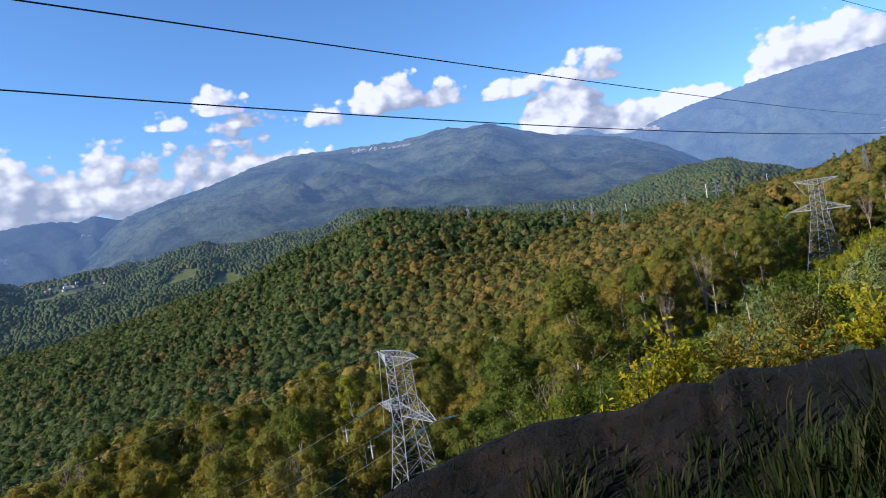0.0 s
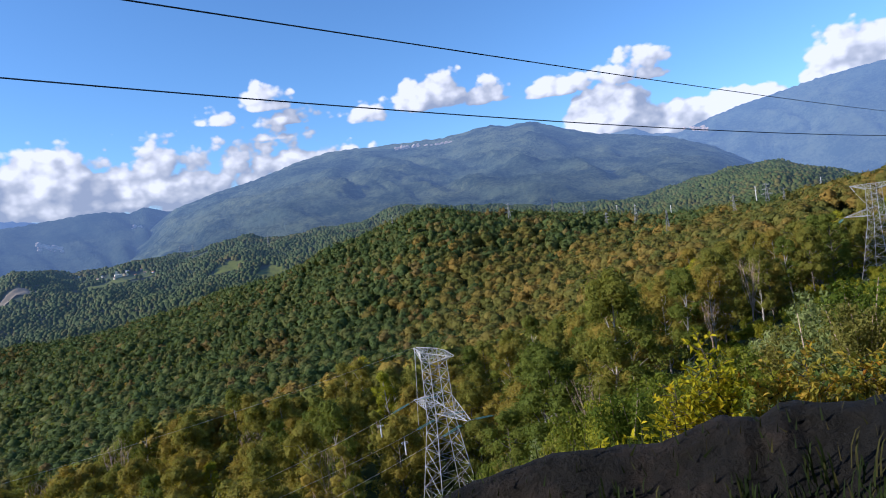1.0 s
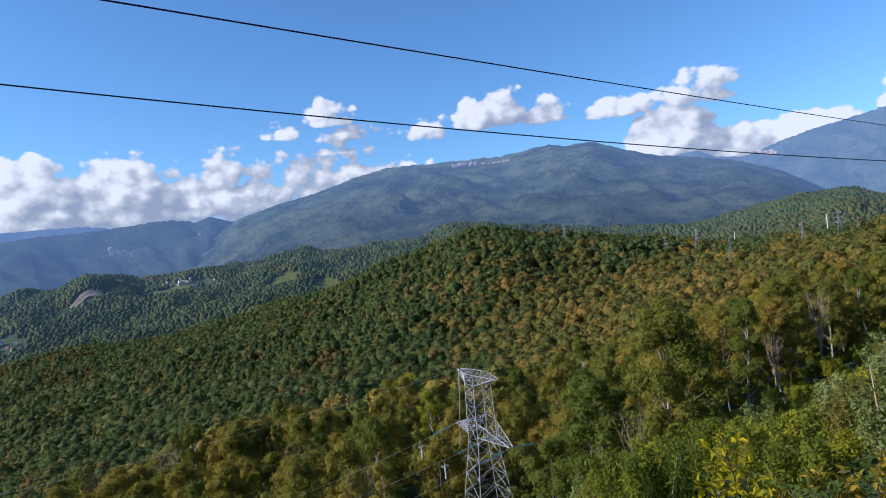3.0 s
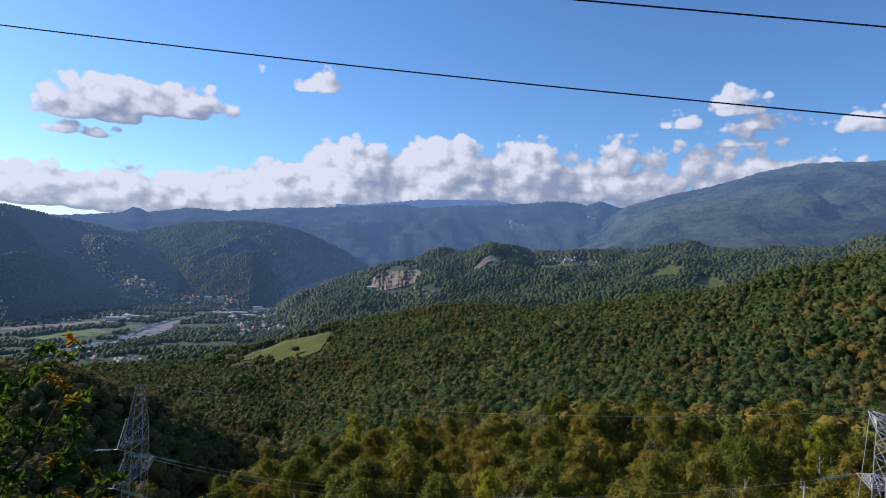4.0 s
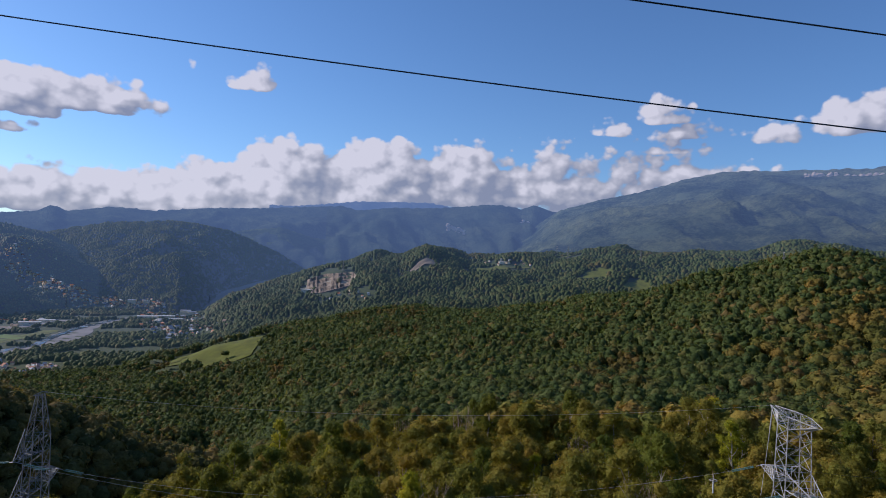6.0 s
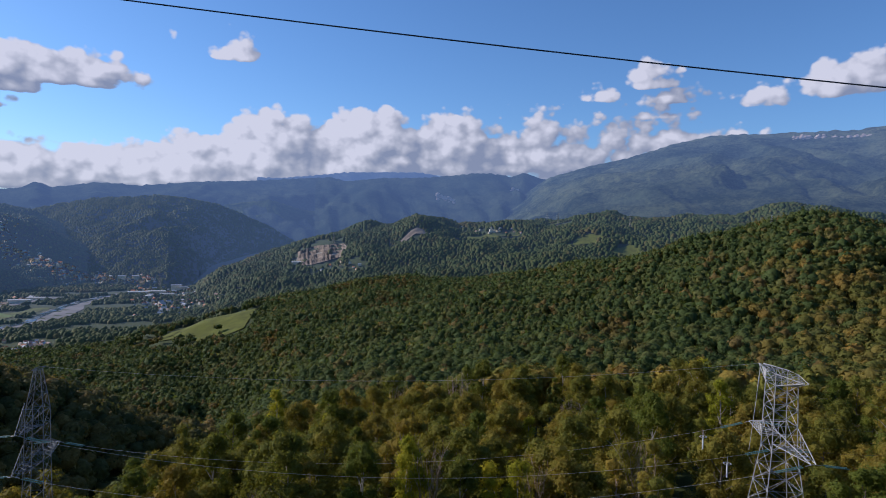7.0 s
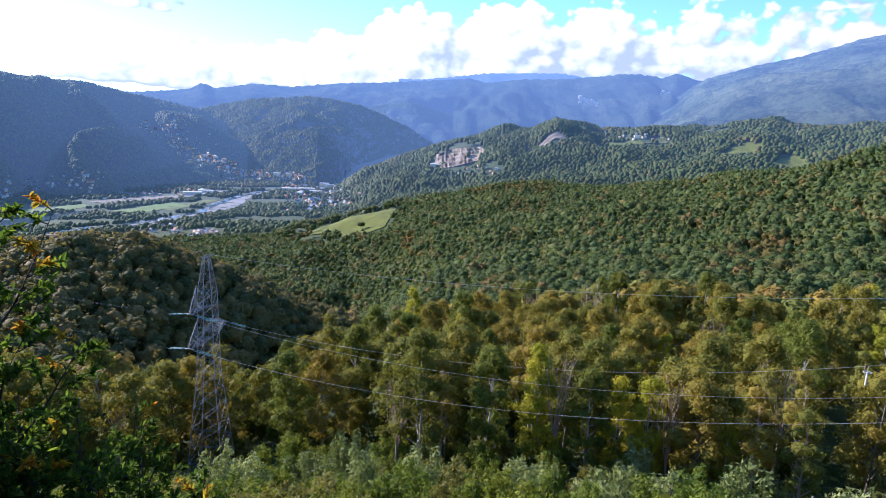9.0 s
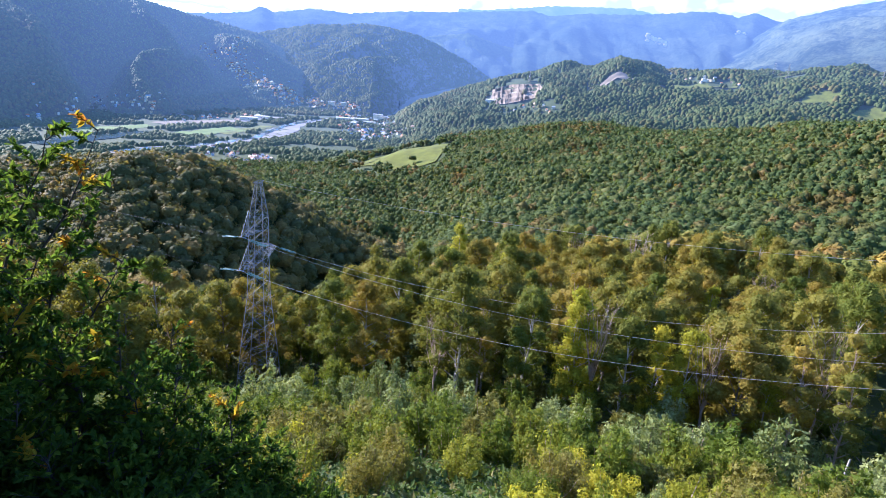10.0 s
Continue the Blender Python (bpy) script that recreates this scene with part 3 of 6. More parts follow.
# ---- far hills and mountains: ridges with spurs and gullies ----
def ridge(name, label, crest, az0, az1, r_crest, r_foot, el_foot, mat, seed, spur=0.10, step=0.25, rows=70, spur_len=9.0, cat="mountain"):
    azs = np.arange(az0, az1 + step, step)
    ts = np.linspace(0, 1.35, rows)
    A, T = np.meshgrid(azs, ts, indexing="ij")
    rc, rf = r_crest(A), r_foot(A)
    r = rf + (rc - rf) * T
    x, y = r * np.sin(np.radians(A)), r * np.cos(np.radians(A))
    zc, zf = EYE + rc * tan_el(crest(A)), EYE + rf * tan_el(el_foot(A))
    up = np.clip(T, 0, 1) ** 0.95
    z = zf + (zc - zf) * up - np.clip(T - 1, 0, 1) * (zc - zf) * 0.8
    mid = np.sin(np.pi * np.clip(T, 0, 1)) ** 0.8
    q = np.stack([A / spur_len + 0.35 * fbm(np.stack([A / 20, T * 1.5], -1), seed + 9, 2), T * 0.5], -1)
    z = z + (zc - zf) * spur * mid * fbm(q, seed, 3) + (zc - zf) * 0.05 * mid * fbm(np.stack([x, y], -1) / 330, seed + 1, 4, 0.6)
    z = z + 5.0 * fbm(np.stack([x, y], -1) / 45, seed + 2, 2)
    v = np.stack([x, y, z], -1).reshape(-1, 3)
    n, m = A.shape
    i, j = np.meshgrid(np.arange(n - 1), np.arange(m - 1), indexing="ij")
    f = np.stack([i * m + j, i * m + j + 1, (i + 1) * m + j + 1, (i + 1) * m + j], -1).reshape(-1, 4)[:, ::-1]
    ob = tagged(part(name, v, f, mat, smooth=True), label, cat, kind="structure")
    return ob, (A, r, x, y, z)


CREST_I = curve((-26, -1.5), (-22, 0.6), (-20.5, 1.8), (-19.4, 2.6), (-17.5, 4.0), (-16.1, 5.0), (-12.8, 6.0), (-9.4, 6.7), (-5.9, 7.8), (-2.8, 8.5), (3.3, 8.5), (7.9, 8.5), (10, 8.8), (12.1, 9.0), (13.3, 8.7), (15.6, 8.8), (18.5, 7.7), (20.8, 6.9), (23.2, 6.4), (26.8, 5.6), (30.2, 4.2), (33, 2.4), (38, 0.5), (46, 0))
CREST_J = curve((18, 5.0), (22, 6.6), (24.2, 6.8), (25.5, 6.1), (27.7, 5.7), (29.5, 6.3), (32.2, 7.0), (35.5, 7.5), (37.9, 7.9), (40.1, 8.1), (45.6, 8.4), (52, 8.0), (70, 9))
CREST_K = curve((-36, 4.2), (-34, 4.2), (-31, 4.6), (-26.6, 4.8), (-23.2, 5.2), (-21.4, 5.3), (-19.5, 5.0), (-18.4, 5.4), (-16.8, 4.9), (-12, 4.0))
CREST_K2 = curve((-80, 0.8), (-64.9, 1.7), (-61.9, 2.0), (-59.2, 2.4), (-58.4, 2.9), (-57.4, 2.5), (-54.1, 3.1), (-51.2, 3.0), (-47.2, 3.5), (-42.2, 3.9), (-39.1, 4.2), (-35.6, 4.5), (-32, 3.6), (-28, 3.0), (-20, 2.5))
CREST_L = curve((-40, 4.2), (-34, 5.0), (-28, 5.2), (-22, 4.4), (-14, 4.0))
CREST_F = curve((-63, -2.5), (-60, 0.0), (-58.5, 0.75), (-56.7, 1.25), (-54.4, 1.75), (-52, 2.0), (-49.7, 2.3), (-47.7, 2.15), (-45.3, 1.7), (-43.2, 0.95), (-42, 0.45), (-40.7, -0.2), (-38.6, -1.4), (-36.5, -2.6), (-33, -3.8))
CREST_G = curve((-110, 6), (-90, 4.2), (-74.9, 2.9), (-72.8, 2.6), (-70.5, 2.1), (-67, 2.35), (-63.2, 1.6), (-58.7, 0.7), (-55.3, -1.0), (-53, -2.6), (-51, -4.0), (-49, -5.6))

flat = lambda c: (lambda a: 0 * a + c)
ridge("main_mountain", "broad wooded mountain with a rocky rim", CREST_I, -25, 40, flat(3900), curve((-25, 2300), (-10, 1950), (40, 1950)), curve((-25, -2.5), (-10, 0.0), (10, 0.3), (40, -1.5)), M_MOUNT, 21, spur=0.09, rows=90, spur_len=12)
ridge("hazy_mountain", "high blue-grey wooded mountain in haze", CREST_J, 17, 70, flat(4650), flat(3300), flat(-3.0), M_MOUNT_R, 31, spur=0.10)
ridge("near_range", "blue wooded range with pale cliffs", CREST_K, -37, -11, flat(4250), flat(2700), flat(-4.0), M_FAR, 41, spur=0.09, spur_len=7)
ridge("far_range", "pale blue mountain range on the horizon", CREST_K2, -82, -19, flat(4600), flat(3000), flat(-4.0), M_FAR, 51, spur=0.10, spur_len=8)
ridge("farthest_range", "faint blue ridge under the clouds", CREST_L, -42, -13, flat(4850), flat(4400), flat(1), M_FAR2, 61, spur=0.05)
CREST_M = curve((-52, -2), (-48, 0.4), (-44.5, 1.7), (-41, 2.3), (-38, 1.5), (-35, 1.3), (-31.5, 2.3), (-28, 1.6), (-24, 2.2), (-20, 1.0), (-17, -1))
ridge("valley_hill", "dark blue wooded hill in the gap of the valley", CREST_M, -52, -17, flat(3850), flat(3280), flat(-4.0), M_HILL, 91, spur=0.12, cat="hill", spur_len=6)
_, GRID_F = ridge("round_hill", "rounded wooded hill beyond the town", CREST_F, -64, -32, flat(3150), curve((-64, 1980), (-53, 1900), (-49, 1880), (-47, 2080), (-45, 2520), (-42.5, 2900), (-39, 3030), (-32, 3050)), curve((-64, -6.2), (-53, -6.2), (-44, -6.2), (-38, -5.6), (-32, -5.6)), M_HILL, 71, spur=0.16, cat="hill")
_, GRID_G = ridge("shaded_hill", "long wooded hill in shade above the river", CREST_G, -112, -48, curve((-112, 2250), (-72, 2350), (-62, 2750), (-48, 2750)), curve((-112, 1300), (-74, 1370), (-65, 1600), (-56, 1820), (-48, 1850)), curve((-112, -9), (-74, -8.6), (-65, -7.3), (-56, -6.5), (-48, -6.5)), M_HILL, 81, spur=0.30, cat="hill", spur_len=11)


# ---- forest canopy: one lumpy crown per tree ----


def canopy(name, label, pts, size, templates, mat, seed):
    """Joined crowns at pts (n, 3), of the given half-widths."""
    rng = np.random.default_rng(seed)
    vs, fs, tone, off = [], [], [], 0
    pick = rng.integers(0, len(templates), len(pts))
    for k, (tv, tf) in enumerate(templates):
        p, s = pts[pick == k], size[pick == k]
        if not len(p):
            continue
        th = rng.uniform(0, 6.28, len(p))
        c, sn = np.cos(th), np.sin(th)
        x = tv[None, :, 0] * c[:, None] - tv[None, :, 1] * sn[:, None]
        y = tv[None, :, 0] * sn[:, None] + tv[None, :, 1] * c[:, None]
        hz = rng.uniform(0.85, 1.2, len(p))
        v = np.stack([x * s[:, None], y * s[:, None], tv[None, :, 2] * (s * hz)[:, None]], -1) + p[:, None]
        vs.append(v.reshape(-1, 3))
        fs.append((tf[None] + (np.arange(len(p)) * len(tv))[:, None, None] + off).reshape(-1, 3))
        off += len(p) * len(tv)
        tone.append(np.repeat(rng.uniform(0, 1, len(p)), len(tv)))
    ob = tagged(part(name, np.concatenate(vs), np.concatenate(fs), mat, smooth=True), label, "forest", kind="stuff")
    # one random value for each tree, for its colour
    ob.data.attributes.new("tree", "FLOAT", "POINT").data.foreach_set("value", np.concatenate(tone).astype(np.float32))
    return ob


def scatter(az0, az1, r0, r1, gap, seed):
    """Jittered places, gap metres apart, over a stretch of the plan."""
    rng = np.random.default_rng(seed)
    xs = np.arange(-r1, r1, gap)
    gx, gy = np.meshgrid(xs, xs)
    x = (gx + rng.uniform(-0.48, 0.48, gx.shape) * gap).ravel()
    y = (gy + rng.uniform(-0.48, 0.48, gy.shape) * gap).ravel()
    a, r = np.degrees(np.arctan2(x, y)), np.hypot(x, y)
    keep = (a > az0) & (a < az1) & (r > r0) & (r < r1)
    return x[keep], y[keep]


SKY_R = np.geomspace(10, 2300, 150)
SKY_A = np.arange(-100, 60, 0.5)
_A, _R = np.meshgrid(SKY_A, SKY_R, indexing="ij")
_el = (land(_R * np.sin(np.radians(_A)), _R * np.cos(np.radians(_A))) - EYE) / _R
SKY_T = np.maximum.accumulate(_el, axis=1)


def open_to_view(x, y, top):
    """Leaves out trees deep in hollows, which no place on the path overlooks."""
    a, r = np.degrees(np.arctan2(x, y)), np.hypot(x, y)
    i = np.clip(np.round((a + 100) / 0.5).astype(int), 0, len(SKY_A) - 1)
    j = np.clip(np.searchsorted(SKY_R, r * 0.93) - 1, 0, len(SKY_R) - 1)
    return (top - EYE) / r > SKY_T[i, j] - 0.005


# clearings: azimuth, distance, half-widths in degrees and metres, tilt
CLEAR = [(-46.4, 955, 5.4, 88), (-44.0, 945, 2.9, 118), (-9.2, 1330, 1.0, 50), (-15, 1670, 1.7, 40), (-36.3, 1560, 2.4, 110), (-28, 1530, 1.25, 26), (-21, 1540, 3.0, 40), (-12.5, 1405, 1.6, 28), (-33.2, 1400, 1.0, 35)]


def in_clearing(x, y, grow=1.0):
    a, r = np.degrees(np.arctan2(x, y)), np.hypot(x, y)
    hit = np.zeros(a.shape, bool)
    for ca, cr, wa, wr in CLEAR:
        hit |= ((a - ca) / (wa * grow)) ** 2 + ((r - cr) / (wr * grow)) ** 2 < 1 + 0.9 * fbm(np.stack([x, y], -1) / 55, 77, 3)
    return hit


def round_crown(seed, level, lobes=9, cut=-0.45):
    """A billowing crown: the outside of a heap of round lobes, open below."""
    rng = np.random.default_rng(seed)
    v, f = ico(level)
    d = rng.normal(size=(lobes, 3))
    d[:, 2] = np.abs(d[:, 2]) * 1.1 - 0.25
    d /= np.linalg.norm(d, axis=1)[:, None]
    c, q = d * rng.uniform(0.42, 0.62, (lobes, 1)), rng.uniform(0.36, 0.56, lobes)
    b = v @ c.T
    disc = b * b - (c * c).sum(1)[None] + (q * q)[None]
    reach = np.where(disc > 0, b + np.sqrt(np.maximum(disc, 0)), 0.0).max(1)
    v = v * (np.maximum(reach, 0.52) * (1 + 0.09 * rng.normal(size=len(v))))[:, None]
    keep = v[f].mean(1)[:, 2] > cut * 0.6
    used = np.unique(f[keep])
    idx = np.zeros(len(v), int)
    idx[used] = np.arange(len(used))
    return v[used], idx[f[keep]]


def leafy_crown(seed, level, lobes, sprays, s0, s1):
    """A billowing core set round with ragged leaf sprays."""
    rng = np.random.default_rng(seed)
    v, f = round_crown(seed, level, lobes)
    k = rng.integers(0, len(v), sprays)
    d = v[k] / np.linalg.norm(v[k], axis=1)[:, None]
    c = v[k] * rng.uniform(0.9, 1.14, (sprays, 1)) + rng.normal(size=(sprays, 3)) * 0.10
    nn = d + 0.28 * rng.normal(size=(sprays, 3)) + np.array([0, 0, 0.2])
    nn /= np.linalg.norm(nn, axis=1)[:, None]
    e1 = np.cross(nn, rng.normal(size=(sprays, 3)))
    e1 /= np.linalg.norm(e1, axis=1)[:, None]
    e2 = np.cross(nn, e1)
    s = rng.uniform(s0, s1, (sprays, 1))
    lv = np.stack([c - e1 * s - e2 * s * 0.4, c + e2 * s, c + e1 * s - e2 * s * 0.4], 1).reshape(-1, 3)
    return join([(v, f), (lv, np.arange(3 * sprays).reshape(-1, 3))])


T_MID = [leafy_crown(100 + i, 2, 12, 190, 0.10, 0.21) for i in range(6)]
T_LOW = [leafy_crown(120 + i, 1, 8, 80, 0.12, 0.25) for i in range(8)]


def small_crown(seed):
    """A far tree in a few facets: a low lumpy dome."""
    rr = np.random.default_rng(seed)
    th = np.arange(4) * np.pi / 2
    low = np.stack([np.cos(th), np.sin(th), 0 * th - 0.6], -1) * rr.uniform(0.85, 1.2, (4, 1))
    mid = np.stack([0.78 * np.cos(th + 0.6), 0.78 * np.sin(th + 0.6), 0 * th + 0.45], -1) * rr.uniform(0.75, 1.25, (4, 1))
    v = np.concatenate([low, mid, [[rr.normal() * 0.15, rr.normal() * 0.15, 0.95]]])
    f = [q for k in range(4) for q in ((k, (k + 1) % 4, 4 + k), ((k + 1) % 4, 4 + (k + 1) % 4, 4 + k), (4 + k, 4 + (k + 1) % 4, 8))]
    return v, np.array(f)


T_FAR = [small_crown(140 + i) for i in range(8)]

# streets of the town: ends in azimuth and elevation, number, spread
STREETS = [((-60.9, -2.4), (-58.3, -3.3), 22, 0.35), ((-58.4, -3.3), (-55.8, -4.5), 34, 0.35), ((-56, -4.4), (-53, -4.9), 24, 0.22), ((-52, -4.9), (-50.2, -4.8), 12, 0.18), ((-51.8, -5.6), (-46.0, -5.9), 20, 0.25), ((-51.5, -6.5), (-47, -6.9), 18, 0.3),
           ((-60.3, -10.0), (-57.4, -9.8), 26, 0.18), ((-66, -6.6), (-58.5, -6.1), 12, 0.15), ((-63.5, -9.2), (-60.0, -9.2), 8, 0.2), ((-63, -0.9), (-60, -1.2), 12, 0.25), ((-71.5, -5.8), (-66.5, -5.6), 10, 0.3), ((-36.5, -3.7), (-32.5, -3.5), 10, 0.2), ((-23.8, 0.1), (-18.5, -0.2), 12, 0.15), ((-49.5, -7.4), (-44.5, -6.3), 8, 0.2), ((-75.5, -6.5), (-72, -6.0), 8, 0.4), ((-41.8, -0.4), (-39, -0.9), 6, 0.1)]


def by_street(x, y, z, wide=0.22):
    """Trees that would stand among the houses."""
    a, el = np.degrees(np.arctan2(x, y)), np.degrees(np.arctan2(z - EYE, np.hypot(x, y)))
    hit = np.zeros(len(a), bool)
    for (a0, e0), (a1, e1), _, sp in STREETS:
        t = np.clip(((a - a0) * (a1 - a0) + (el - e0) * (e1 - e0)) / ((a1 - a0) ** 2 + (e1 - e0) ** 2), 0, 1)
        hit |= np.hypot(a - a0 - t * (a1 - a0), el - e0 - t * (e1 - e0)) < wide + sp * 0.6
    return hit & (np.random.default_rng(9).uniform(0, 1, len(a)) < 0.62)


# near part of the wooded hill and the left spur
for nm, lb, (a0, a1, r0, r1, gap), tmpl, seed, mt in [
        ("forest_spur", "mixed forest in green and turning leaves on a spur", (-92, -45, 215, 430, 5.8), T_MID, 1, M_SPUR),
        ("forest_slope", "mixed forest at the foot of the wooded hill", (-45, 18, 215, 430, 5.8), T_MID, 4, M_FOREST),
        ("forest_bank", "olive-brown autumn forest on the upper slope", (-8, 48, 215, 600, 6.2), T_MID, 5, M_BANK),
        ("forest_hill", "dense mixed forest with rust-coloured patches", (-66, 48, 430, 1060, 6.3), T_LOW, 2, M_FOREST),
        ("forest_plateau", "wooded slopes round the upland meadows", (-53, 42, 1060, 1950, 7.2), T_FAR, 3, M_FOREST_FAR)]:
    x, y = scatter(a0, a1, r0, r1, gap, seed)
    z = land(x, y)
    a, r = np.degrees(np.arctan2(x, y)), np.hypot(x, y)
    rng = np.random.default_rng(seed + 50)
    size = gap * rng.uniform(0.50, 0.90, len(x)) * (1 + 0.25 * fbm(np.stack([x, y], -1) / 60, 8, 2))
    h = rng.uniform(7.8, 9.6, len(x)) * (1.0 if gap != 7.2 else 0.5)
    # the turning wood of the upper slope thins out raggedly into the green
    xy = np.stack([x, y], -1)
    turned = (a > 5 + 9 * fbm(xy / 75, 15, 3) + rng.uniform(-4, 4, len(x))) & (r < 530 + 80 * fbm(xy / 60, 16, 3) + rng.uniform(-30, 30, len(x)))
    keep = open_to_view(x, y, z + h + size) & ~in_clearing(x, y) & ((seed < 2) | (seed == 3) | (turned if seed == 5 else ~turned)) & ~(by_street(x, y, z) & (r > 1060)) & ((z > FLOOR + 9) | (r < R_D(a) + 30)) & (r > R_B(a) * 1.12)
    canopy(nm, lb, np.stack([x, y, z + h], -1)[keep], size[keep], tmpl, mt, seed)

# trees on the far hills
for nm, lb, (A, r, x, y, z), seed, el_hi in [("forest_round_hill", "even green woods on the rounded hill", GRID_F, 11, 1), ("forest_shaded_hill", "dark woods on the long hill above the river", GRID_G, 12, 1)]:
    rng = np.random.default_rng(seed)
    n, m = A.shape
    cnt = 34000 if seed == 11 else 72000
    u, w = rng.uniform(0, n - 1.001, cnt), rng.uniform(1, m * 0.76, cnt)
    i, j = u.astype(int), w.astype(int)
    fu, fw = u - i, w - j
    bil = lambda g: g[i, j] * (1 - fu) * (1 - fw) + g[i + 1, j] * fu * (1 - fw) + g[i, j + 1] * (1 - fu) * fw + g[i + 1, j + 1] * fu * fw
    px, py, pz = bil(x), bil(y), bil(z)
    a = np.degrees(np.arctan2(px, py))
    keep = (a > -82) & (a < -36) & ~by_street(px, py, pz)
    s = rng.uniform(2.9, 5.0, cnt)
    canopy(nm, lb, np.stack([px, py, pz + 1.5], -1)[keep], s[keep], T_FAR, M_ROUND if seed == 11 else M_FOREST_HAZIER, seed)

# open ground on the valley floor: lines in azimuth and elevation, half-widths
def floor_r(el):
    return (EYE - FLOOR) / math.tan(radians(-el))


def on_floor(*pairs):
    return [(a, floor_r(el)) for a, el in pairs]


OPEN = [
    ("river_gravel", "wide pale gravel bed of the river", on_floor((-70, -9.4), (-67, -9.0), (-64, -8.75), (-61, -8.4), (-58.5, -7.95), (-57.2, -7.6), (-56.6, -7.2), (-55.6, -6.6), (-54.2, -6.2), (-52.8, -5.9), (-51, -5.7)), [7, 11, 14, 10, 12, 24, 32, 20, 14, 9, 6], M_GRAVEL, 501, 0.6, "river"),
    ("river", "grey-blue river winding over gravel", on_floor((-70, -9.3), (-66, -8.95), (-62, -8.45), (-58.8, -7.85), (-57.6, -7.3), (-56.4, -6.75), (-55, -6.35), (-53, -5.9)), 7, M_WATER, 502, 1.1, "river"),
    ("pond", "long dark pond beside the fields", on_floor((-75, -8.75), (-72, -8.35), (-69.5, -8.0), (-67, -7.65)), [18, 24, 20, 8], M_WATER, 503, 0.9, "pond"),
    ("crop_field", "bright green field on the valley floor", on_floor((-64.5, -7.75), (-62.5, -7.45), (-60.0, -7.15)), 30, M_CROP, 504, 0.6, "field"),
    ("crop_field", "strip of green crop by the pond", on_floor((-74, -7.9), (-70.5, -7.5), (-67, -7.2)), 22, M_CROP, 505, 0.6, "field"),
    ("bare_field", "bare brown field beside the river", on_floor((-66.5, -7.0), (-63.5, -6.75), (-60.5, -6.5)), 24, M_SOIL, 506, 0.6, "field"),
    ("bare_field", "pale yard with sheds near the river", on_floor((-60.8, -6.6), (-58.8, -6.3), (-57, -6.0)), 18, M_GRAVEL, 507, 0.6, "field"),
    ("crop_field", "green plots near the river bend", on_floor((-61.5, -7.6), (-59.3, -7.2), (-57.8, -6.8)), 16, M_FIELD, 508, 0.6, "field"),
    ("meadow", "sloping mown meadow among the woods", [(-51.2, 1005), (-48.5, 975), (-46, 955), (-43.6, 940), (-42, 935)], [10, 36, 62, 84, 74], M_FIELD, 509, 1.0, "field")]


def on_open_ground(x, y):
    hit = np.zeros(len(x), bool)
    for _, _, line, half, *_ in OPEN:
        p = np.array([at(a, r)[:2] for a, r in line])
        t = np.linspace(0, 1, 60) * (len(p) - 1)
        q = np.stack([np.interp(t, np.arange(len(p)), p[:, c]) for c in (0, 1)], -1)
        w = np.interp(t, np.arange(len(p)), half) if np.ndim(half) else np.full(60, float(half))
        hit |= (np.hypot(x[:, None] - q[None, :, 0], y[:, None] - q[None, :, 1]) < w * 1.15 + 5).any(1)
    return hit


# scrub and tree belts on the valley floor
vr = np.random.default_rng(21)
va, vd = np.radians(vr.uniform(-90, -40, 34000)), np.sqrt(vr.uniform(900**2, 2050**2, 34000))
x, y = vd * np.sin(va), vd * np.cos(va)
z = land(x, y)
p = np.stack([x, y], -1)
belt = fbm(p / 170, 33, 3) + 0.25 * fbm(p / 40, 34, 2)
keep = (z < FLOOR + 30) & (belt > -0.15) & ~on_open_ground(x, y) & ~by_street(x, y, z)

s = np.random.default_rng(3).uniform(3.0, 6.0, len(x))
near_side = np.hypot(x, y) < 1480
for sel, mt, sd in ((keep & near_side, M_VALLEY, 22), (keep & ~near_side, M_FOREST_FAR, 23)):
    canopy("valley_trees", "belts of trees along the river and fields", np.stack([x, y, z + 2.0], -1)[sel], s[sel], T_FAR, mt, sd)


# ---- leaves and trees ----
def leaf_quads(points, normals, size, rng, long=1.6, rise=0.0, wide=0.5):
    """A kite-shaped leaf or leaf spray at each point."""
    n = len(points)
    a = rng.normal(size=(n, 3)) + np.array([0, 0, rise])
    a -= (a * normals).sum(1)[:, None] * normals
    a /= np.linalg.norm(a, axis=1)[:, None] + 1e-9
    b = np.cross(normals, a)
    s = (size * rng.uniform(0.6, 1.3, n))[:, None]
    v = np.stack([points, points + a * s * 0.55 * long + b * s * wide, points + a * s * long, points + a * s * 0.55 * long - b * s * wide], 1)
    v[:, [1, 3]] += normals[:, None] * s[:, None] * 0.12
    return v.reshape(-1, 3), np.arange(4 * n).reshape(-1, 4)


def leaf_blades(points, normals, size, rng, long, rise, wide):
    """One pointed blade a leaf: three corners."""
    n = len(points)
    a = rng.normal(size=(n, 3)) + np.array([0, 0, rise])
    a -= (a * normals).sum(1)[:, None] * normals
    a /= np.linalg.norm(a, axis=1)[:, None] + 1e-9
    b = np.cross(normals, a)
    s = (size * rng.uniform(0.6, 1.3, n))[:, None]
    v = np.stack([points - b * s * wide, points + b * s * wide, points + a * s * long], 1)
    return v.reshape(-1, 3), np.arange(3 * n).reshape(-1, 3)


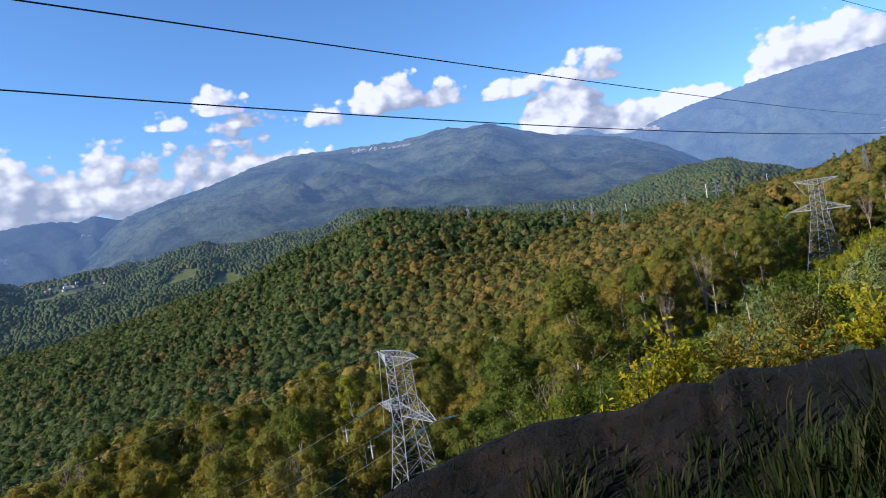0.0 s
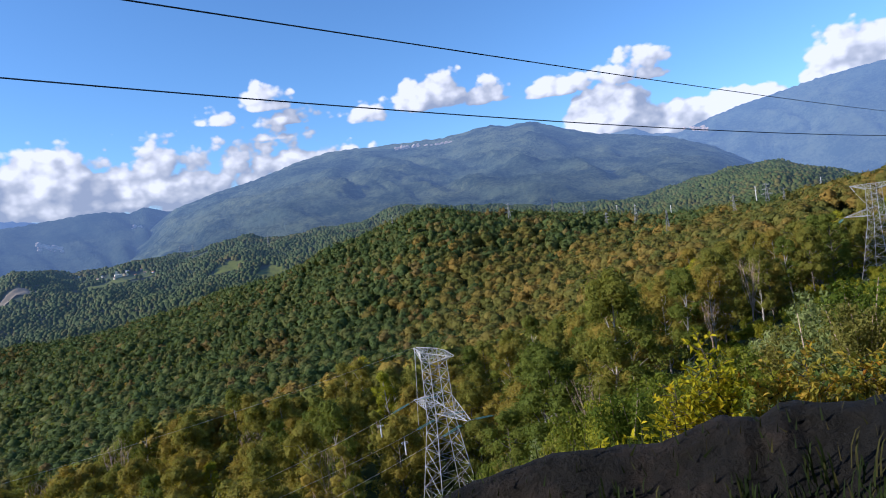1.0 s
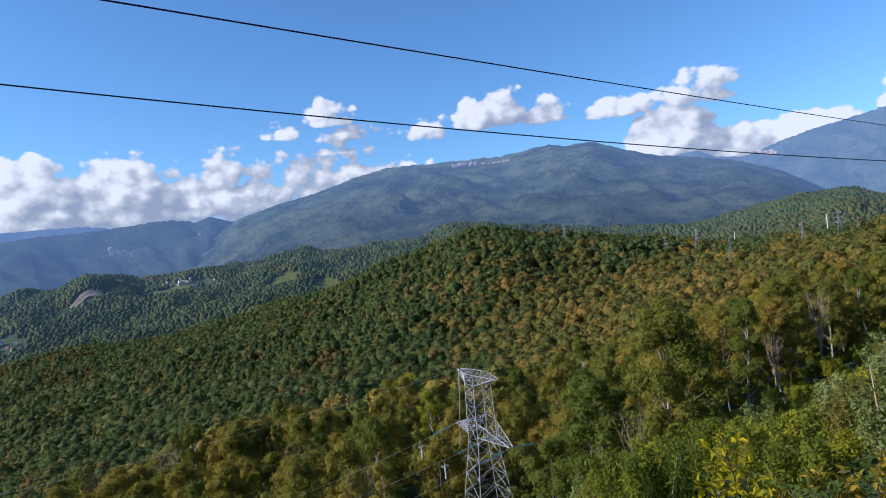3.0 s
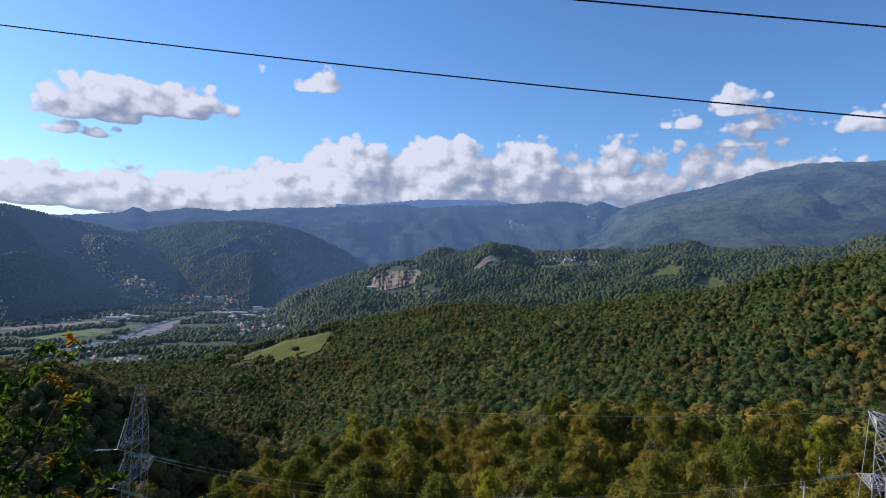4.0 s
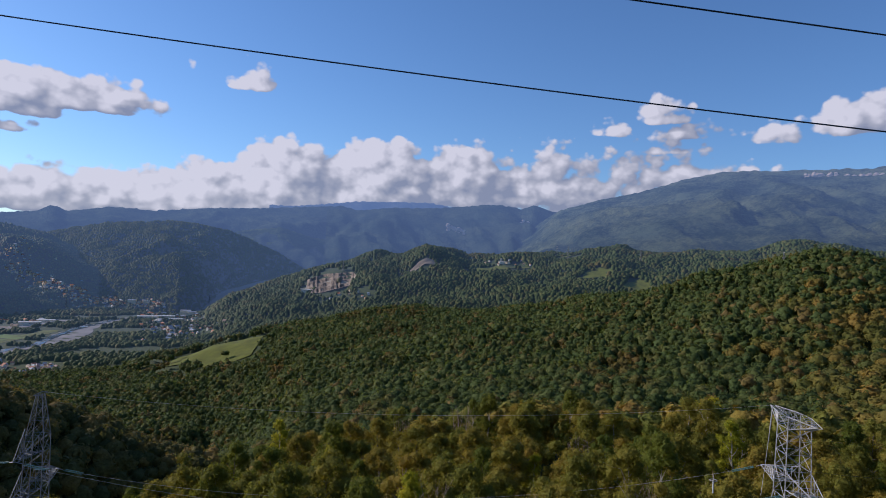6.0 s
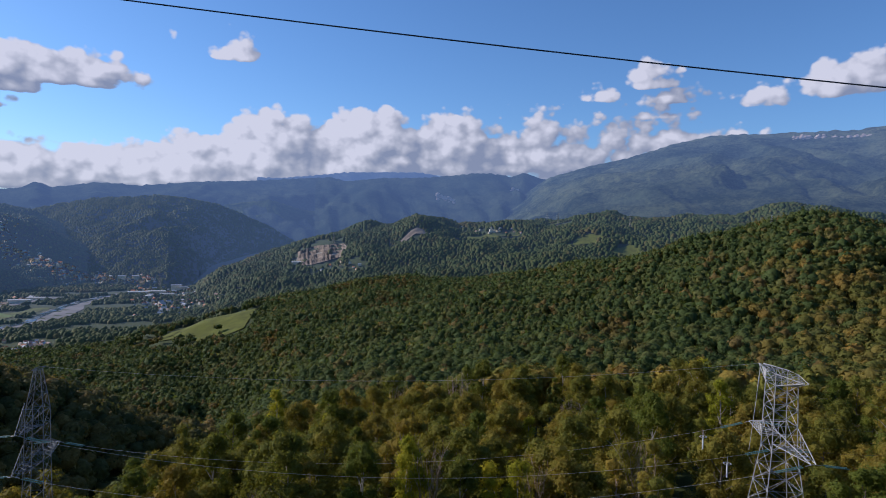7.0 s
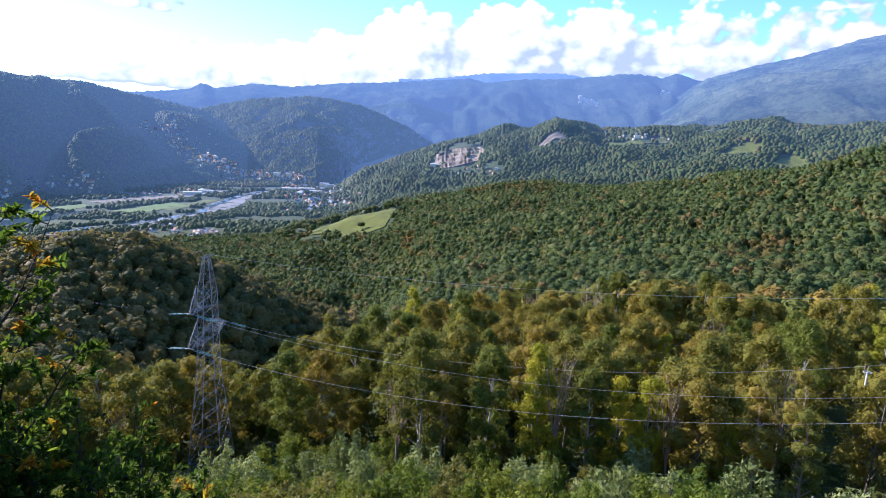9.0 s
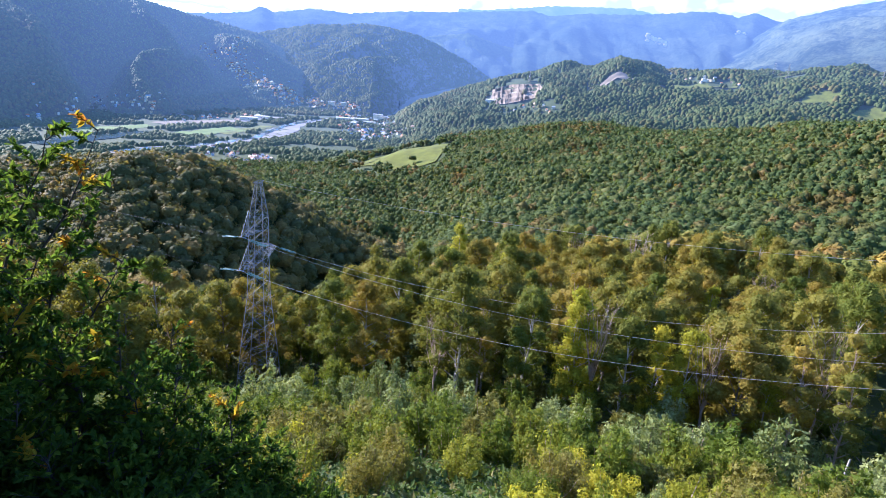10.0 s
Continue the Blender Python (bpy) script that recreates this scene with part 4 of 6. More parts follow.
def blob_leaves(blobs, n, size, rng, long=1.6, shell=0.45, rise=0.0, wide=0.5):
    """Leaves through soft blobs (centre, half-widths), denser towards the outside."""
    c, h = np.array([b[0] for b in blobs], float), np.array([b[1] for b in blobs], float)
    w = (h.prod(1)) ** (2 / 3)
    k = rng.choice(len(blobs), n, p=w / w.sum())
    d = rng.normal(size=(n, 3))
    d /= np.linalg.norm(d, axis=1)[:, None]
    rad = rng.uniform(0, 1, n)[:, None] ** shell * rng.uniform(0.8, 1.15, (n, 1))
    p = c[k] + d * rad * h[k]
    nn = d * 1.0 + rng.normal(size=(n, 3)) * 0.45 + np.array([0, 0, 0.35])
    nn /= np.linalg.norm(nn, axis=1)[:, None]
    return leaf_blades(p, nn, size, rng, long, rise, wide)


def stem(a, b, r0, r1, rng, bend=0.06, n=6, sides=6):
    a, b = np.array(a, float), np.array(b, float)
    t = np.linspace(0, 1, n)[:, None]
    L = np.linalg.norm(b - a)
    off = np.cumsum(rng.normal(size=(n, 3)) * bend * L / n, axis=0)
    off -= t * off[-1] * 0.5
    off[0] = 0
    return tube(a + (b - a) * t + off, r0 + (r1 - r0) * t[:, 0], sides)


def tree(name, label, seed, height, spread, base, leaves, leaf, mat, bark=None, group="trees of the near wood", thin=0.0):
    """A broadleaf tree, its foot at the origin: trunk, limbs, crown. base: where the crown begins, as a share of the height."""
    rng = np.random.default_rng(seed)
    root = thing(name, label, "tree", group=group)
    top = np.array([rng.normal() * 0.04 * height, rng.normal() * 0.04 * height, height * 0.93])
    tk = [stem((0, 0, -0.8), top, height * 0.009 + 0.05, 0.03, rng, 0.06, 9, 7)]
    limbs, blobs = [], []
    count = int(13 + spread * 1.8)
    for i in range(count):
        t = base + (1 - base) * (i + rng.uniform(0.2, 0.8)) / count
        z0 = height * (t * 0.86)
        wide = spread * (math.sin(math.pi * min(1, (t - base) / (1 - base) * 0.78 + 0.2)) ** 0.7) * rng.uniform(0.65, 1.15)
        th = i * 2.4 + rng.uniform(-0.5, 0.5)
        tip = np.array([math.cos(th) * wide * 0.68, math.sin(th) * wide * 0.68, z0 + height * rng.uniform(0.06, 0.15)]) + top * (z0 / height) * np.array([1, 1, 0])
        limbs.append(stem(top * (z0 / height) * np.array([1, 1, 0]) + np.array([0, 0, z0]), tip, 0.10 * (1.15 - t) + 0.03, 0.015, rng, 0.16, 5, 4))
        k = rng.uniform(0.65, 1.15) * (0.22 * spread + 0.045 * height)
        blobs.append((tip, (k, k, k * rng.uniform(0.7, 1.0))))
        for _ in range(2 if thin == 0 else 4):
            e = tip + rng.normal(size=3) * np.array([1, 1, 0.7]) * wide * 0.35
            limbs.append(stem(tip * 0.7 + limbs[-1][0][0] * 0.3, e, 0.035, 0.008, rng, 0.2, 3, 3))
            if thin == 0:
                blobs.append((e, (k * 0.55, k * 0.55, k * 0.5)))
    blobs.append((top, (spread * 0.35, spread * 0.35, height * 0.07)))
    part("trunk", *join(tk), bark or M_BARK, root, smooth=True)
    part("branching", *join(limbs), bark or M_BARK, root, smooth=True)
    if leaves:
        v0, f0 = ico(1)
        heart = [(np.array(c) + v0 * np.array(h) * 0.66 * rng.uniform(0.85, 1.15, (len(v0), 1)), f0) for c, h in blobs if h[0] > 1.1]
        lv, lf = blob_leaves(blobs, leaves, leaf, rng, 1.15, 0.4, 0.0, 0.55)
        hv, hf = join(heart) if heart else (np.zeros((0, 3)), np.zeros((0, 3), int))
        part("crown", np.concatenate([hv, lv]), np.concatenate([hf, lf + len(hv)]), mat, root)
    return root


def leafless_tree(name, label, seed, height, spread, fork, group="trees of the near wood"):
    """A leafless tree: a slim trunk that forks into a fan of rising limbs, each set with fine twigs."""
    rng = np.random.default_rng(seed)
    root = thing(name, label, "tree", group=group)
    head = np.array([rng.normal() * 0.2, rng.normal() * 0.2, height * fork])
    part("trunk", *stem((0, 0, -0.8), head, 0.19, 0.13, rng, 0.04, 6, 7), M_TWIG, root, smooth=True)
    limbs, twigs = [], []
    for i in range(13):
        th, out = i * 2.4 + rng.uniform(-0.4, 0.4), spread * math.sqrt((i + 0.6) / 13) * rng.uniform(0.8, 1.1)
        tip = head + np.array([math.cos(th) * out, math.sin(th) * out, height * (1 - fork) * rng.uniform(0.8, 1.05) * (1 - 0.25 * (out / spread) ** 2)])
        foot = head - np.array([0, 0, rng.uniform(0, 0.16) * height])
        v, f = stem(foot, tip, 0.055, 0.014, rng, 0.14, 7, 4)
        limbs.append((v, f))
        line = v.reshape(7, 4, 3).mean(1)
        for _ in range(11):
            t = rng.uniform(0.25, 1.0) * 6
            b = np.array([np.interp(t, np.arange(7), line[:, c]) for c in range(3)])
            e = b + np.array([rng.normal() * 0.55, rng.normal() * 0.55, rng.uniform(0.4, 1.6)]) * height * 0.07
            twigs.append(stem(b, e, 0.017, 0.007, rng, 0.15, 3, 3))
    part("branching", *join(limbs + twigs), M_TWIG, root, smooth=True)
    return root


def bush(name, label, seed, height, spread, leaves, leaf, mat, group="bushes on the slope", long=1.8):
    rng = np.random.default_rng(seed)
    root = thing(name, label, "bush", group=group)
    stems, blobs = [], []
    for i in range(9):
        th, q = i * 2.4 + rng.uniform(-0.4, 0.4), spread * math.sqrt((i + 0.5) / 9) * rng.uniform(0.7, 1.1)
        tip = np.array([math.cos(th) * q * 0.75, math.sin(th) * q * 0.75, height * rng.uniform(0.55, 1.1) * (1 - 0.35 * (q / spread) ** 2)])
        stems.append(stem((tip[0] * 0.2, tip[1] * 0.2, -0.4), tip, 0.05, 0.008, rng, 0.12, 4, 3))
        k = spread * 0.30
        for t in (0.45, 0.72, 0.92):
            m = tip * np.array([0.4 + 0.6 * t, 0.4 + 0.6 * t, t])
            blobs.append((m, (k * (1.25 - 0.6 * t), k * (1.25 - 0.6 * t), height * 0.17)))
    part("branching", *join(stems), M_TWIG, root)
    part("foliage", *blob_leaves(blobs, leaves, leaf, rng, 1.5, 0.5, 1.3, 0.42), mat, root)
    return root


def place(ob, x, y, turn, scale, sink=0.25):
    """Move the first one, or a copy of it, to a place on the ground."""
    z = land1(x, y) - sink
    m = Matrix.Translation((x, y, z)) @ Matrix.Rotation(turn, 4, "Z")
    if ob.get("used"):
        o = copy_thing(ob, m)
    else:
        o = ob
        ob["used"] = 1
        o.matrix_basis = m
    o.scale = (scale, scale, scale * (0.9 + 0.2 * ((x * 7.13 + y * 3.7) % 1)))
    return o


P_LEFT = at(-57.6, 91)


def wood_end(a):
    """Where the trees of the near wood give way to its back rows."""
    return np.minimum(R_B(a) * 1.05, np.where(a > 22, 232.0, 165.0))


WOOD_EDGE = curve((-100, 100), (-58, 102), (-50, 90), (-45, 82), (-17, 79), (5, 78), (12, 68), (17, 60), (21, 62), (24, 92), (28, 112), (36, 150), (40, 188), (50, 240))
TREES = {
    "autumn_a": tree("autumn_tree", "broadleaf tree with olive and rust leaves", 1, 18, 4.9, 0.16, 6200, 0.30, M_AUTUMN),
    "autumn_b": tree("autumn_tree", "tall broadleaf tree with turning brown leaves", 2, 20, 4.3, 0.18, 6200, 0.30, M_AUTUMN, M_BARK_PALE),
    "autumn_c": tree("autumn_tree", "spreading tree with yellow-brown autumn leaves", 3, 16.5, 5.3, 0.14, 6200, 0.30, M_AUTUMN),
    "green_a": tree("green_tree", "broadleaf tree with dull green leaves", 4, 18, 4.5, 0.08, 6200, 0.30, M_TREE_GREEN),
    "green_b": tree("green_tree", "slender green tree on the edge of the wood", 5, 19, 3.6, 0.06, 6000, 0.28, M_TREE_GREEN, M_BARK_PALE),
    "yellow_a": tree("yellow_tree", "slender tree with bright yellow-green leaves", 6, 18, 3.0, 0.08, 6000, 0.28, M_TREE_YELLOW, M_BARK_PALE),
    "thin_a": tree("thinning_tree", "half-bare tree with sparse rusty leaves", 7, 19, 3.2, 0.30, 1900, 0.22, M_AUTUMN, M_TWIG, thin=1),
    "ivy_a": tree("ivy_tree", "slim tree wrapped in yellow-green ivy leaves", 9, 17.5, 2.6, 0.02, 6500, 0.25, M_TREE_YELLOW, M_BARK_PALE),
    "bare_a": leafless_tree("bare_tree", "leafless pale grey tree with fine rising branches", 8, 17, 3.2, 0.45),
}
rng = np.random.default_rng(91)
x, y = scatter(-96, 48, 55, 240, 8.3, 31)
a, r = np.degrees(np.arctan2(x, y)), np.hypot(x, y)
keep = (r > WOOD_EDGE(a)) & (r < wood_end(a))
# named trees of the wood's edge: kind, x, y, turn, scale
SPECIAL = [(k, *at(a, r)[:2], turn, sc) for k, a, r, turn, sc in (
    ("ivy_a", -27.2, 80, 0.4, 1.0), ("yellow_a", -26.6, 84, 1.9, 1.0), ("bare_a", -25.2, 82, 0.6, 1.05), ("ivy_a", -17.3, 78, 2.2, 0.85), ("bare_a", -15.2, 79, 0.0, 1.0), ("autumn_a", -12.9, 84, 1.4, 0.95), ("ivy_a", -10.5, 78, 1.0, 0.7), ("thin_a", -8.6, 80, 0.3, 0.95),
    ("thin_a", -5.0, 80, 1.0, 0.9), ("thin_a", -36.2, 80, 2.0, 0.85), ("green_b", -32.0, 80, 2.0, 0.9), ("autumn_b", -38.5, 81, 1.7, 1.0), ("bare_a", -40.5, 83, 2.1, 0.9), ("green_b", -22.5, 80, 0.9, 0.95), ("yellow_a", -19.6, 83, 1.2, 0.9),
    ("autumn_c", -63.5, 103, 0.2, 1.0), ("autumn_a", -69.0, 104, 1.2, 1.0), ("bare_a", -64.8, 101, 1.1, 0.85), ("bare_a", 0.6, 84, 2.4, 0.6),
    ("green_a", 14.5, 66, 0.5, 1.0), ("green_b", 19.6, 63, 1.5, 1.0), ("green_a", 9.5, 72, 2.5, 0.9), ("bare_a", 31.8, 148, 0.9, 0.9), ("bare_a", 28.4, 138, 2.9, 0.8), ("thin_a", 20.3, 115, 1.2, 1.0), ("bare_a", 17.4, 104, 0.2, 0.9))]
for kind, px, py, turn, sc in SPECIAL:
    far_r = math.hypot(px, py)
    near_r = min(far_r, float(WOOD_EDGE(math.degrees(math.atan2(px, py)))) - 4.0)
    px, py, sc = px * near_r / far_r, py * near_r / far_r, sc * (near_r / far_r) ** 0.6
    place(TREES[kind], px, py, turn, sc)
    keep &= np.hypot(x - px, y - py) > 5.5
names = ["autumn_a", "autumn_b", "autumn_c", "green_a", "green_b", "yellow_a", "thin_a", "bare_a"]
for px, py in zip(x[keep], y[keep]):
    if math.hypot(px - P_LEFT[0], py - P_LEFT[1]) < 9 or math.hypot(px - 5.2, py - 80) < 8 or math.hypot(px - 119.4, py - 137.4) < 9 or (38 < math.degrees(math.atan2(px, py)) < 44 and math.hypot(px, py) < 182):
        continue
    lush = 6 < math.degrees(math.atan2(px, py)) < 26
    w = np.array([0.16, 0.10, 0.14, 0.34, 0.20, 0.02, 0.03, 0.02] if lush else [0.24, 0.17, 0.22, 0.13, 0.08, 0.05, 0.07, 0.04])
    place(TREES[names[rng.choice(8, p=w / w.sum())]], px, py, rng.uniform(0, 6.28), rng.uniform(0.8, 1.08))

# back rows of the same wood
x, y = scatter(-96, 48, 120, 420, 6.6, 32)
a, r = np.degrees(np.arctan2(x, y)), np.hypot(x, y)
z = land(x, y)
rr = np.random.default_rng(5)
h, s = rr.uniform(8, 11.5, len(x)), rr.uniform(2.6, 4.6, len(x))
keep = (r > np.maximum(wood_end(a), WOOD_EDGE(a))) & (r < R_B(a) * 1.14) & (open_to_view(x, y, z + h + s) | (a > 20))
T_HI = [leafy_crown(180 + i, 2, 13, 230, 0.11, 0.23) for i in range(6)]
M_AUTUMN_FAR = foliage("autumn_canopy", AUTUMN, 0.2, per="tree", patch=0.6, patch_scale=0.02, relief=1.2, grain=1.6)
side_on = keep & (a > 12) & (r < 330)
pts = np.concatenate([np.stack([x, y, z + h], -1)[keep], np.stack([x + 2.0, y - 1.6, z + 0.34 * h], -1)[side_on]])
canopy("forest_shoulder", "autumn wood on the shoulder of the slope", pts, np.concatenate([s[keep], 0.95 * s[side_on]]), T_HI, M_AUTUMN_FAR, 33)
round_tree = tree("round_tree", "round yellow-green tree standing above the wood", 14, 17, 5.0, 0.3, 4500, 0.42, M_TREE_YELLOW)
place(round_tree, -9.3, 196, 0, 1.0)

# bushes on the open slope
BUSHES = {
    "silver_a": bush("silver_bush", "tall silvery willow bush", 41, 4.2, 2.0, 1800, 0.21, M_SILVER),
    "silver_b": bush("silver_bush", "rounded grey-green willow bush", 42, 3.3, 2.2, 1800, 0.205, M_SILVER),
    "green_a": bush("green_bush", "dense bright green bush", 43, 2.6, 2.0, 1800, 0.205, M_BUSH),
    "green_b": bush("tall_bush", "upright leafy green bush", 44, 3.6, 1.8, 1800, 0.205, M_BUSH),
    "olive_a": bush("olive_bush", "olive-green bush with dry tips", 45, 2.8, 2.1, 1800, 0.205, M_OLIVE),
    "bright_a": bush("bright_bush", "sunlit bush with yellow-green leaves", 51, 3.0, 2.0, 1800, 0.20, M_BRIGHT),
    "bright_b": bush("bright_bush", "broad golden-green bush in the sun", 52, 2.4, 2.3, 1800, 0.20, M_TREE_YELLOW),
    "olive_b": bush("olive_bush", "low olive-yellow scrub bush", 46, 2.0, 2.2, 1700, 0.20, M_OLIVE),
}
NEAR = {
    "green_a": bush("leafy_bush", "fine-leaved bright green bush near the path", 47, 2.4, 1.7, 3800, 0.10, M_BUSH),
    "olive_a": bush("olive_bush", "fine-leaved yellow-olive bush near the path", 48, 2.5, 1.8, 3800, 0.10, M_OLIVE),
    "bright_a": bush("bright_bush", "fine-leaved sunlit bush with yellow-green leaves", 53, 2.4, 1.8, 3800, 0.10, M_BRIGHT),
    "silver_a": bush("silver_bush", "fine-leaved silvery bush near the path", 50, 2.6, 1.7, 3800, 0.10, M_SILVER),
    "yellow_a": bush("yellow_bush", "bush with yellowing autumn leaves", 49, 2.0, 1.6, 3300, 0.10, M_TREE_YELLOW),
}
for (a0, a1, r0, r1, gap, sd) in [(-80, 24, 42, 126, 4.6, 51), (-72, 26, 13, 42, 3.1, 52), (22, 50, 10, 95, 3.6, 53), (24, 50, 95, 230, 5.5, 54)]:
    x, y = scatter(a0, a1, r0, r1, gap, sd)
    for px, py in zip(x, y):
        aa, r = math.degrees(math.atan2(px, py)), math.hypot(px, py)
        if r > WOOD_EDGE(aa) + (24 if aa < 24 else 60) or (math.hypot(px - P_LEFT[0], py - P_LEFT[1]) < 5.5 or (abs(aa + 57.2) < 3.2 and 76 < r < 92)) or (math.hypot(px + 12.5, py - 3.4) < 5):
            continue
        if r > WOOD_EDGE(aa) + 4 and rng.uniform() < 0.12:
            continue
        silver = 0.5 * fbm(np.array([[px / 22, py / 22]]), 61, 2)[0] + 0.6 * math.exp(-((r - 60) / 17) ** 2) + (0.35 if 32 < aa < 41 and 25 < r < 60 else 0) + (0.3 if -20 < aa < 2 and r > 40 else 0) - (0.12 if aa > -22 else 0.22)
        if rng.uniform() < silver:
            k = "silver_a" if rng.uniform() < 0.55 else "silver_b"
        else:
            k = ["green_a", "green_b", "olive_a", "olive_b"][rng.choice(4, p=[0.3, 0.25, 0.27, 0.18] if aa > -25 else [0.42, 0.34, 0.14, 0.10])]
        # right-hand slope: mostly bushes whose colour is brightened for sun
        if aa > 18 and rng.uniform() < (0.85 if k[:3] != "sil" else 0.45):
            k = ["bright_a", "bright_b"][int(rng.uniform() < 0.4)]
        sc = rng.uniform(0.75, 1.2) * (0.7 if r < 22 else 1.0 if r < 40 else 1.3)
        if aa > 22 and r > 30:
            sc *= 0.8
        if -21 < aa < 0 and 40 < r < 78:
            sc *= 1.3
        if r < 30:
            place(NEAR["silver_a" if k[:3] == "sil" else ["green_a", "olive_a", "yellow_a", "bright_a"][rng.choice(4, p=[0.4, 0.35, 0.2, 0.05] if aa < 18 else [0.34, 0.22, 0.10, 0.34])]], px, py, rng.uniform(0, 6.28), sc * 1.15, 0.15)
            continue
        place(BUSHES[k], px, py, rng.uniform(0, 6.28), sc, 0.15)

# any kind not yet set out stands on the open slope
for i, ob in enumerate(list(BUSHES.values()) + list(NEAR.values())):
    if not ob.get("used"):
        place(ob, -30.0 + 5 * i, 46.0, 0.5 * i, 1.0, 0.15)

# low growth between the bushes
rr = np.random.default_rng(77)
n = 34000
a = np.radians(rr.uniform(-88, 50, n))
r = 19 + 90 * rr.uniform(0, 1, n) ** 0.75
px, py = r * np.sin(a), r * np.cos(a)
p = np.stack([px, py, land(px, py) + rr.uniform(0, 0.55, n)], -1)
nn = rr.normal(size=(n, 3)) * 0.6 + np.array([0, 0, 0.6])
nn /= np.linalg.norm(nn, axis=1)[:, None]
m = 24000
a2, r2 = np.radians(rr.uniform(-80, 45, m)), 3.2 + 27 * rr.uniform(0, 1, m) ** 0.7
qx, qy = r2 * np.sin(a2), r2 * np.cos(a2)
low = np.stack([qx, qy, land(qx, qy) + rr.uniform(0, 0.32, m)], -1)
ln = rr.normal(size=(m, 3)) * 0.6 + np.array([0, 0, 0.6])
ln /= np.linalg.norm(ln, axis=1)[:, None]
tagged(part("low_weeds", *leaf_quads(low, ln, 0.045 + 0.004 * r2, rr, 2.2), M_GRASS), "low weeds on the slope below the path", "undergrowth", kind="stuff")
tagged(part("undergrowth", *leaf_quads(p, nn, 0.10 + 0.004 * r, rr, 2.2), M_GRASS), "low weeds and bramble between the bushes", "undergrowth", kind="stuff")


# ---- lattice towers ----
def lattice_bars(a0, a1, b0, b1, n, w):
    """Bracing between two legs: crossed diagonals and level struts in n bays."""
    a0, a1, b0, b1 = (np.array(q, float) for q in (a0, a1, b0, b1))
    out = []
    t = np.linspace(0, 1, n + 1) ** 0.85
    for i in range(n):
        p, q, u, v = a0 + (a1 - a0) * t[i], b0 + (b1 - b0) * t[i], a0 + (a1 - a0) * t[i + 1], b0 + (b1 - b0) * t[i + 1]
        out += [bar(p, v, w), bar(q, u, w), bar(u, v, w)]
    return out


def crossarm(root, name, z, half, side, depth, w, tip_drop=0.0, bays=5):
    """A tapering lattice arm along +x or -x from the tower's body."""
    sg = 1 if half > 0 else -1
    x0 = sg * side / 2
    tip = np.array([half, 0, z - tip_drop])
    lows = [np.array([x0, s * side / 2, z]) for s in (-1, 1)]
    ups = [np.array([x0, s * side / 2, z + depth]) for s in (-1, 1)]
    out = [bar(q, tip + np.array([0, s * 0.25, 0]), w) for q, s in zip(lows + ups, (-1, 1, -1, 1))]
    for i in range(1, bays):
        t, t0 = i / bays, (i - 1) / bays
        P = [q + (tip - q) * t for q in lows + ups]
        Q = [q + (tip - q) * t0 for q in lows + ups]
        out += [bar(P[0], P[1], w * 0.7), bar(P[2], P[3], w * 0.7), bar(P[0], P[2], w * 0.7), bar(P[1], P[3], w * 0.7), bar(Q[0], P[2], w * 0.7), bar(Q[1], P[3], w * 0.7), bar(Q[0], P[1], w * 0.7), bar(Q[1], P[0], w * 0.7)]
    arm = part(name, *out[0], TOWER_STEEL, root)
    for piece in out[1:4]:
        part("chord", *piece, TOWER_STEEL, arm)
    for piece in out[4:]:
        part("brace", *piece, TOWER_STEEL, arm)
    return tip


def tower_body(root, levels, w, bays):
    """Legs and bracing through levels (z, side)."""
    for sx, sy in ((-1, -1), (1, -1), (1, 1), (-1, 1)):
        pts = [(sx * s / 2, sy * s / 2, z) for z, s in levels]
        part("leg", *join([bar(a, b, w) for a, b in zip(pts, pts[1:])]), TOWER_STEEL, root)
    for (ax, ay), (bx, by) in (((-1, -1), (1, -1)), ((1, -1), (1, 1)), ((1, 1), (-1, 1)), ((-1, 1), (-1, -1))):
        for (z0, s0), (z1, s1), n in zip(levels, levels[1:], bays):
            for piece in lattice_bars((ax * s0 / 2, ay * s0 / 2, z0), (ax * s1 / 2, ay * s1 / 2, z1), (bx * s0 / 2, by * s0 / 2, z0), (bx * s1 / 2, by * s1 / 2, z1), n, w * 0.42):
                part("brace", *piece, TOWER_STEEL, root)


def insulator(root, a, b, strings=2):
    """Twin strings of green glass discs from a towards b."""
    a, b = np.array(a, float), np.array(b, float)
    d = (b - a) / np.linalg.norm(b - a)
    side = np.cross(d, (0, 0, 1.0))
    side /= np.linalg.norm(side) + 1e-6
    L = np.linalg.norm(b - a)
    out = []
    for s in np.linspace(-0.2, 0.2, strings):
        n = 12
        t = np.linspace(0.1, 1.0, n * 2)
        rad = np.where(np.arange(n * 2) % 2 == 0, 0.075, 0.035)
        out.append(tube(a + side * s + d * (t * L)[:, None], rad, 7))
    part("insulator", *join(out), M_GLASS, root)


def to_local(root, p):
    return root.matrix_basis.inverted() @ Vector(p)


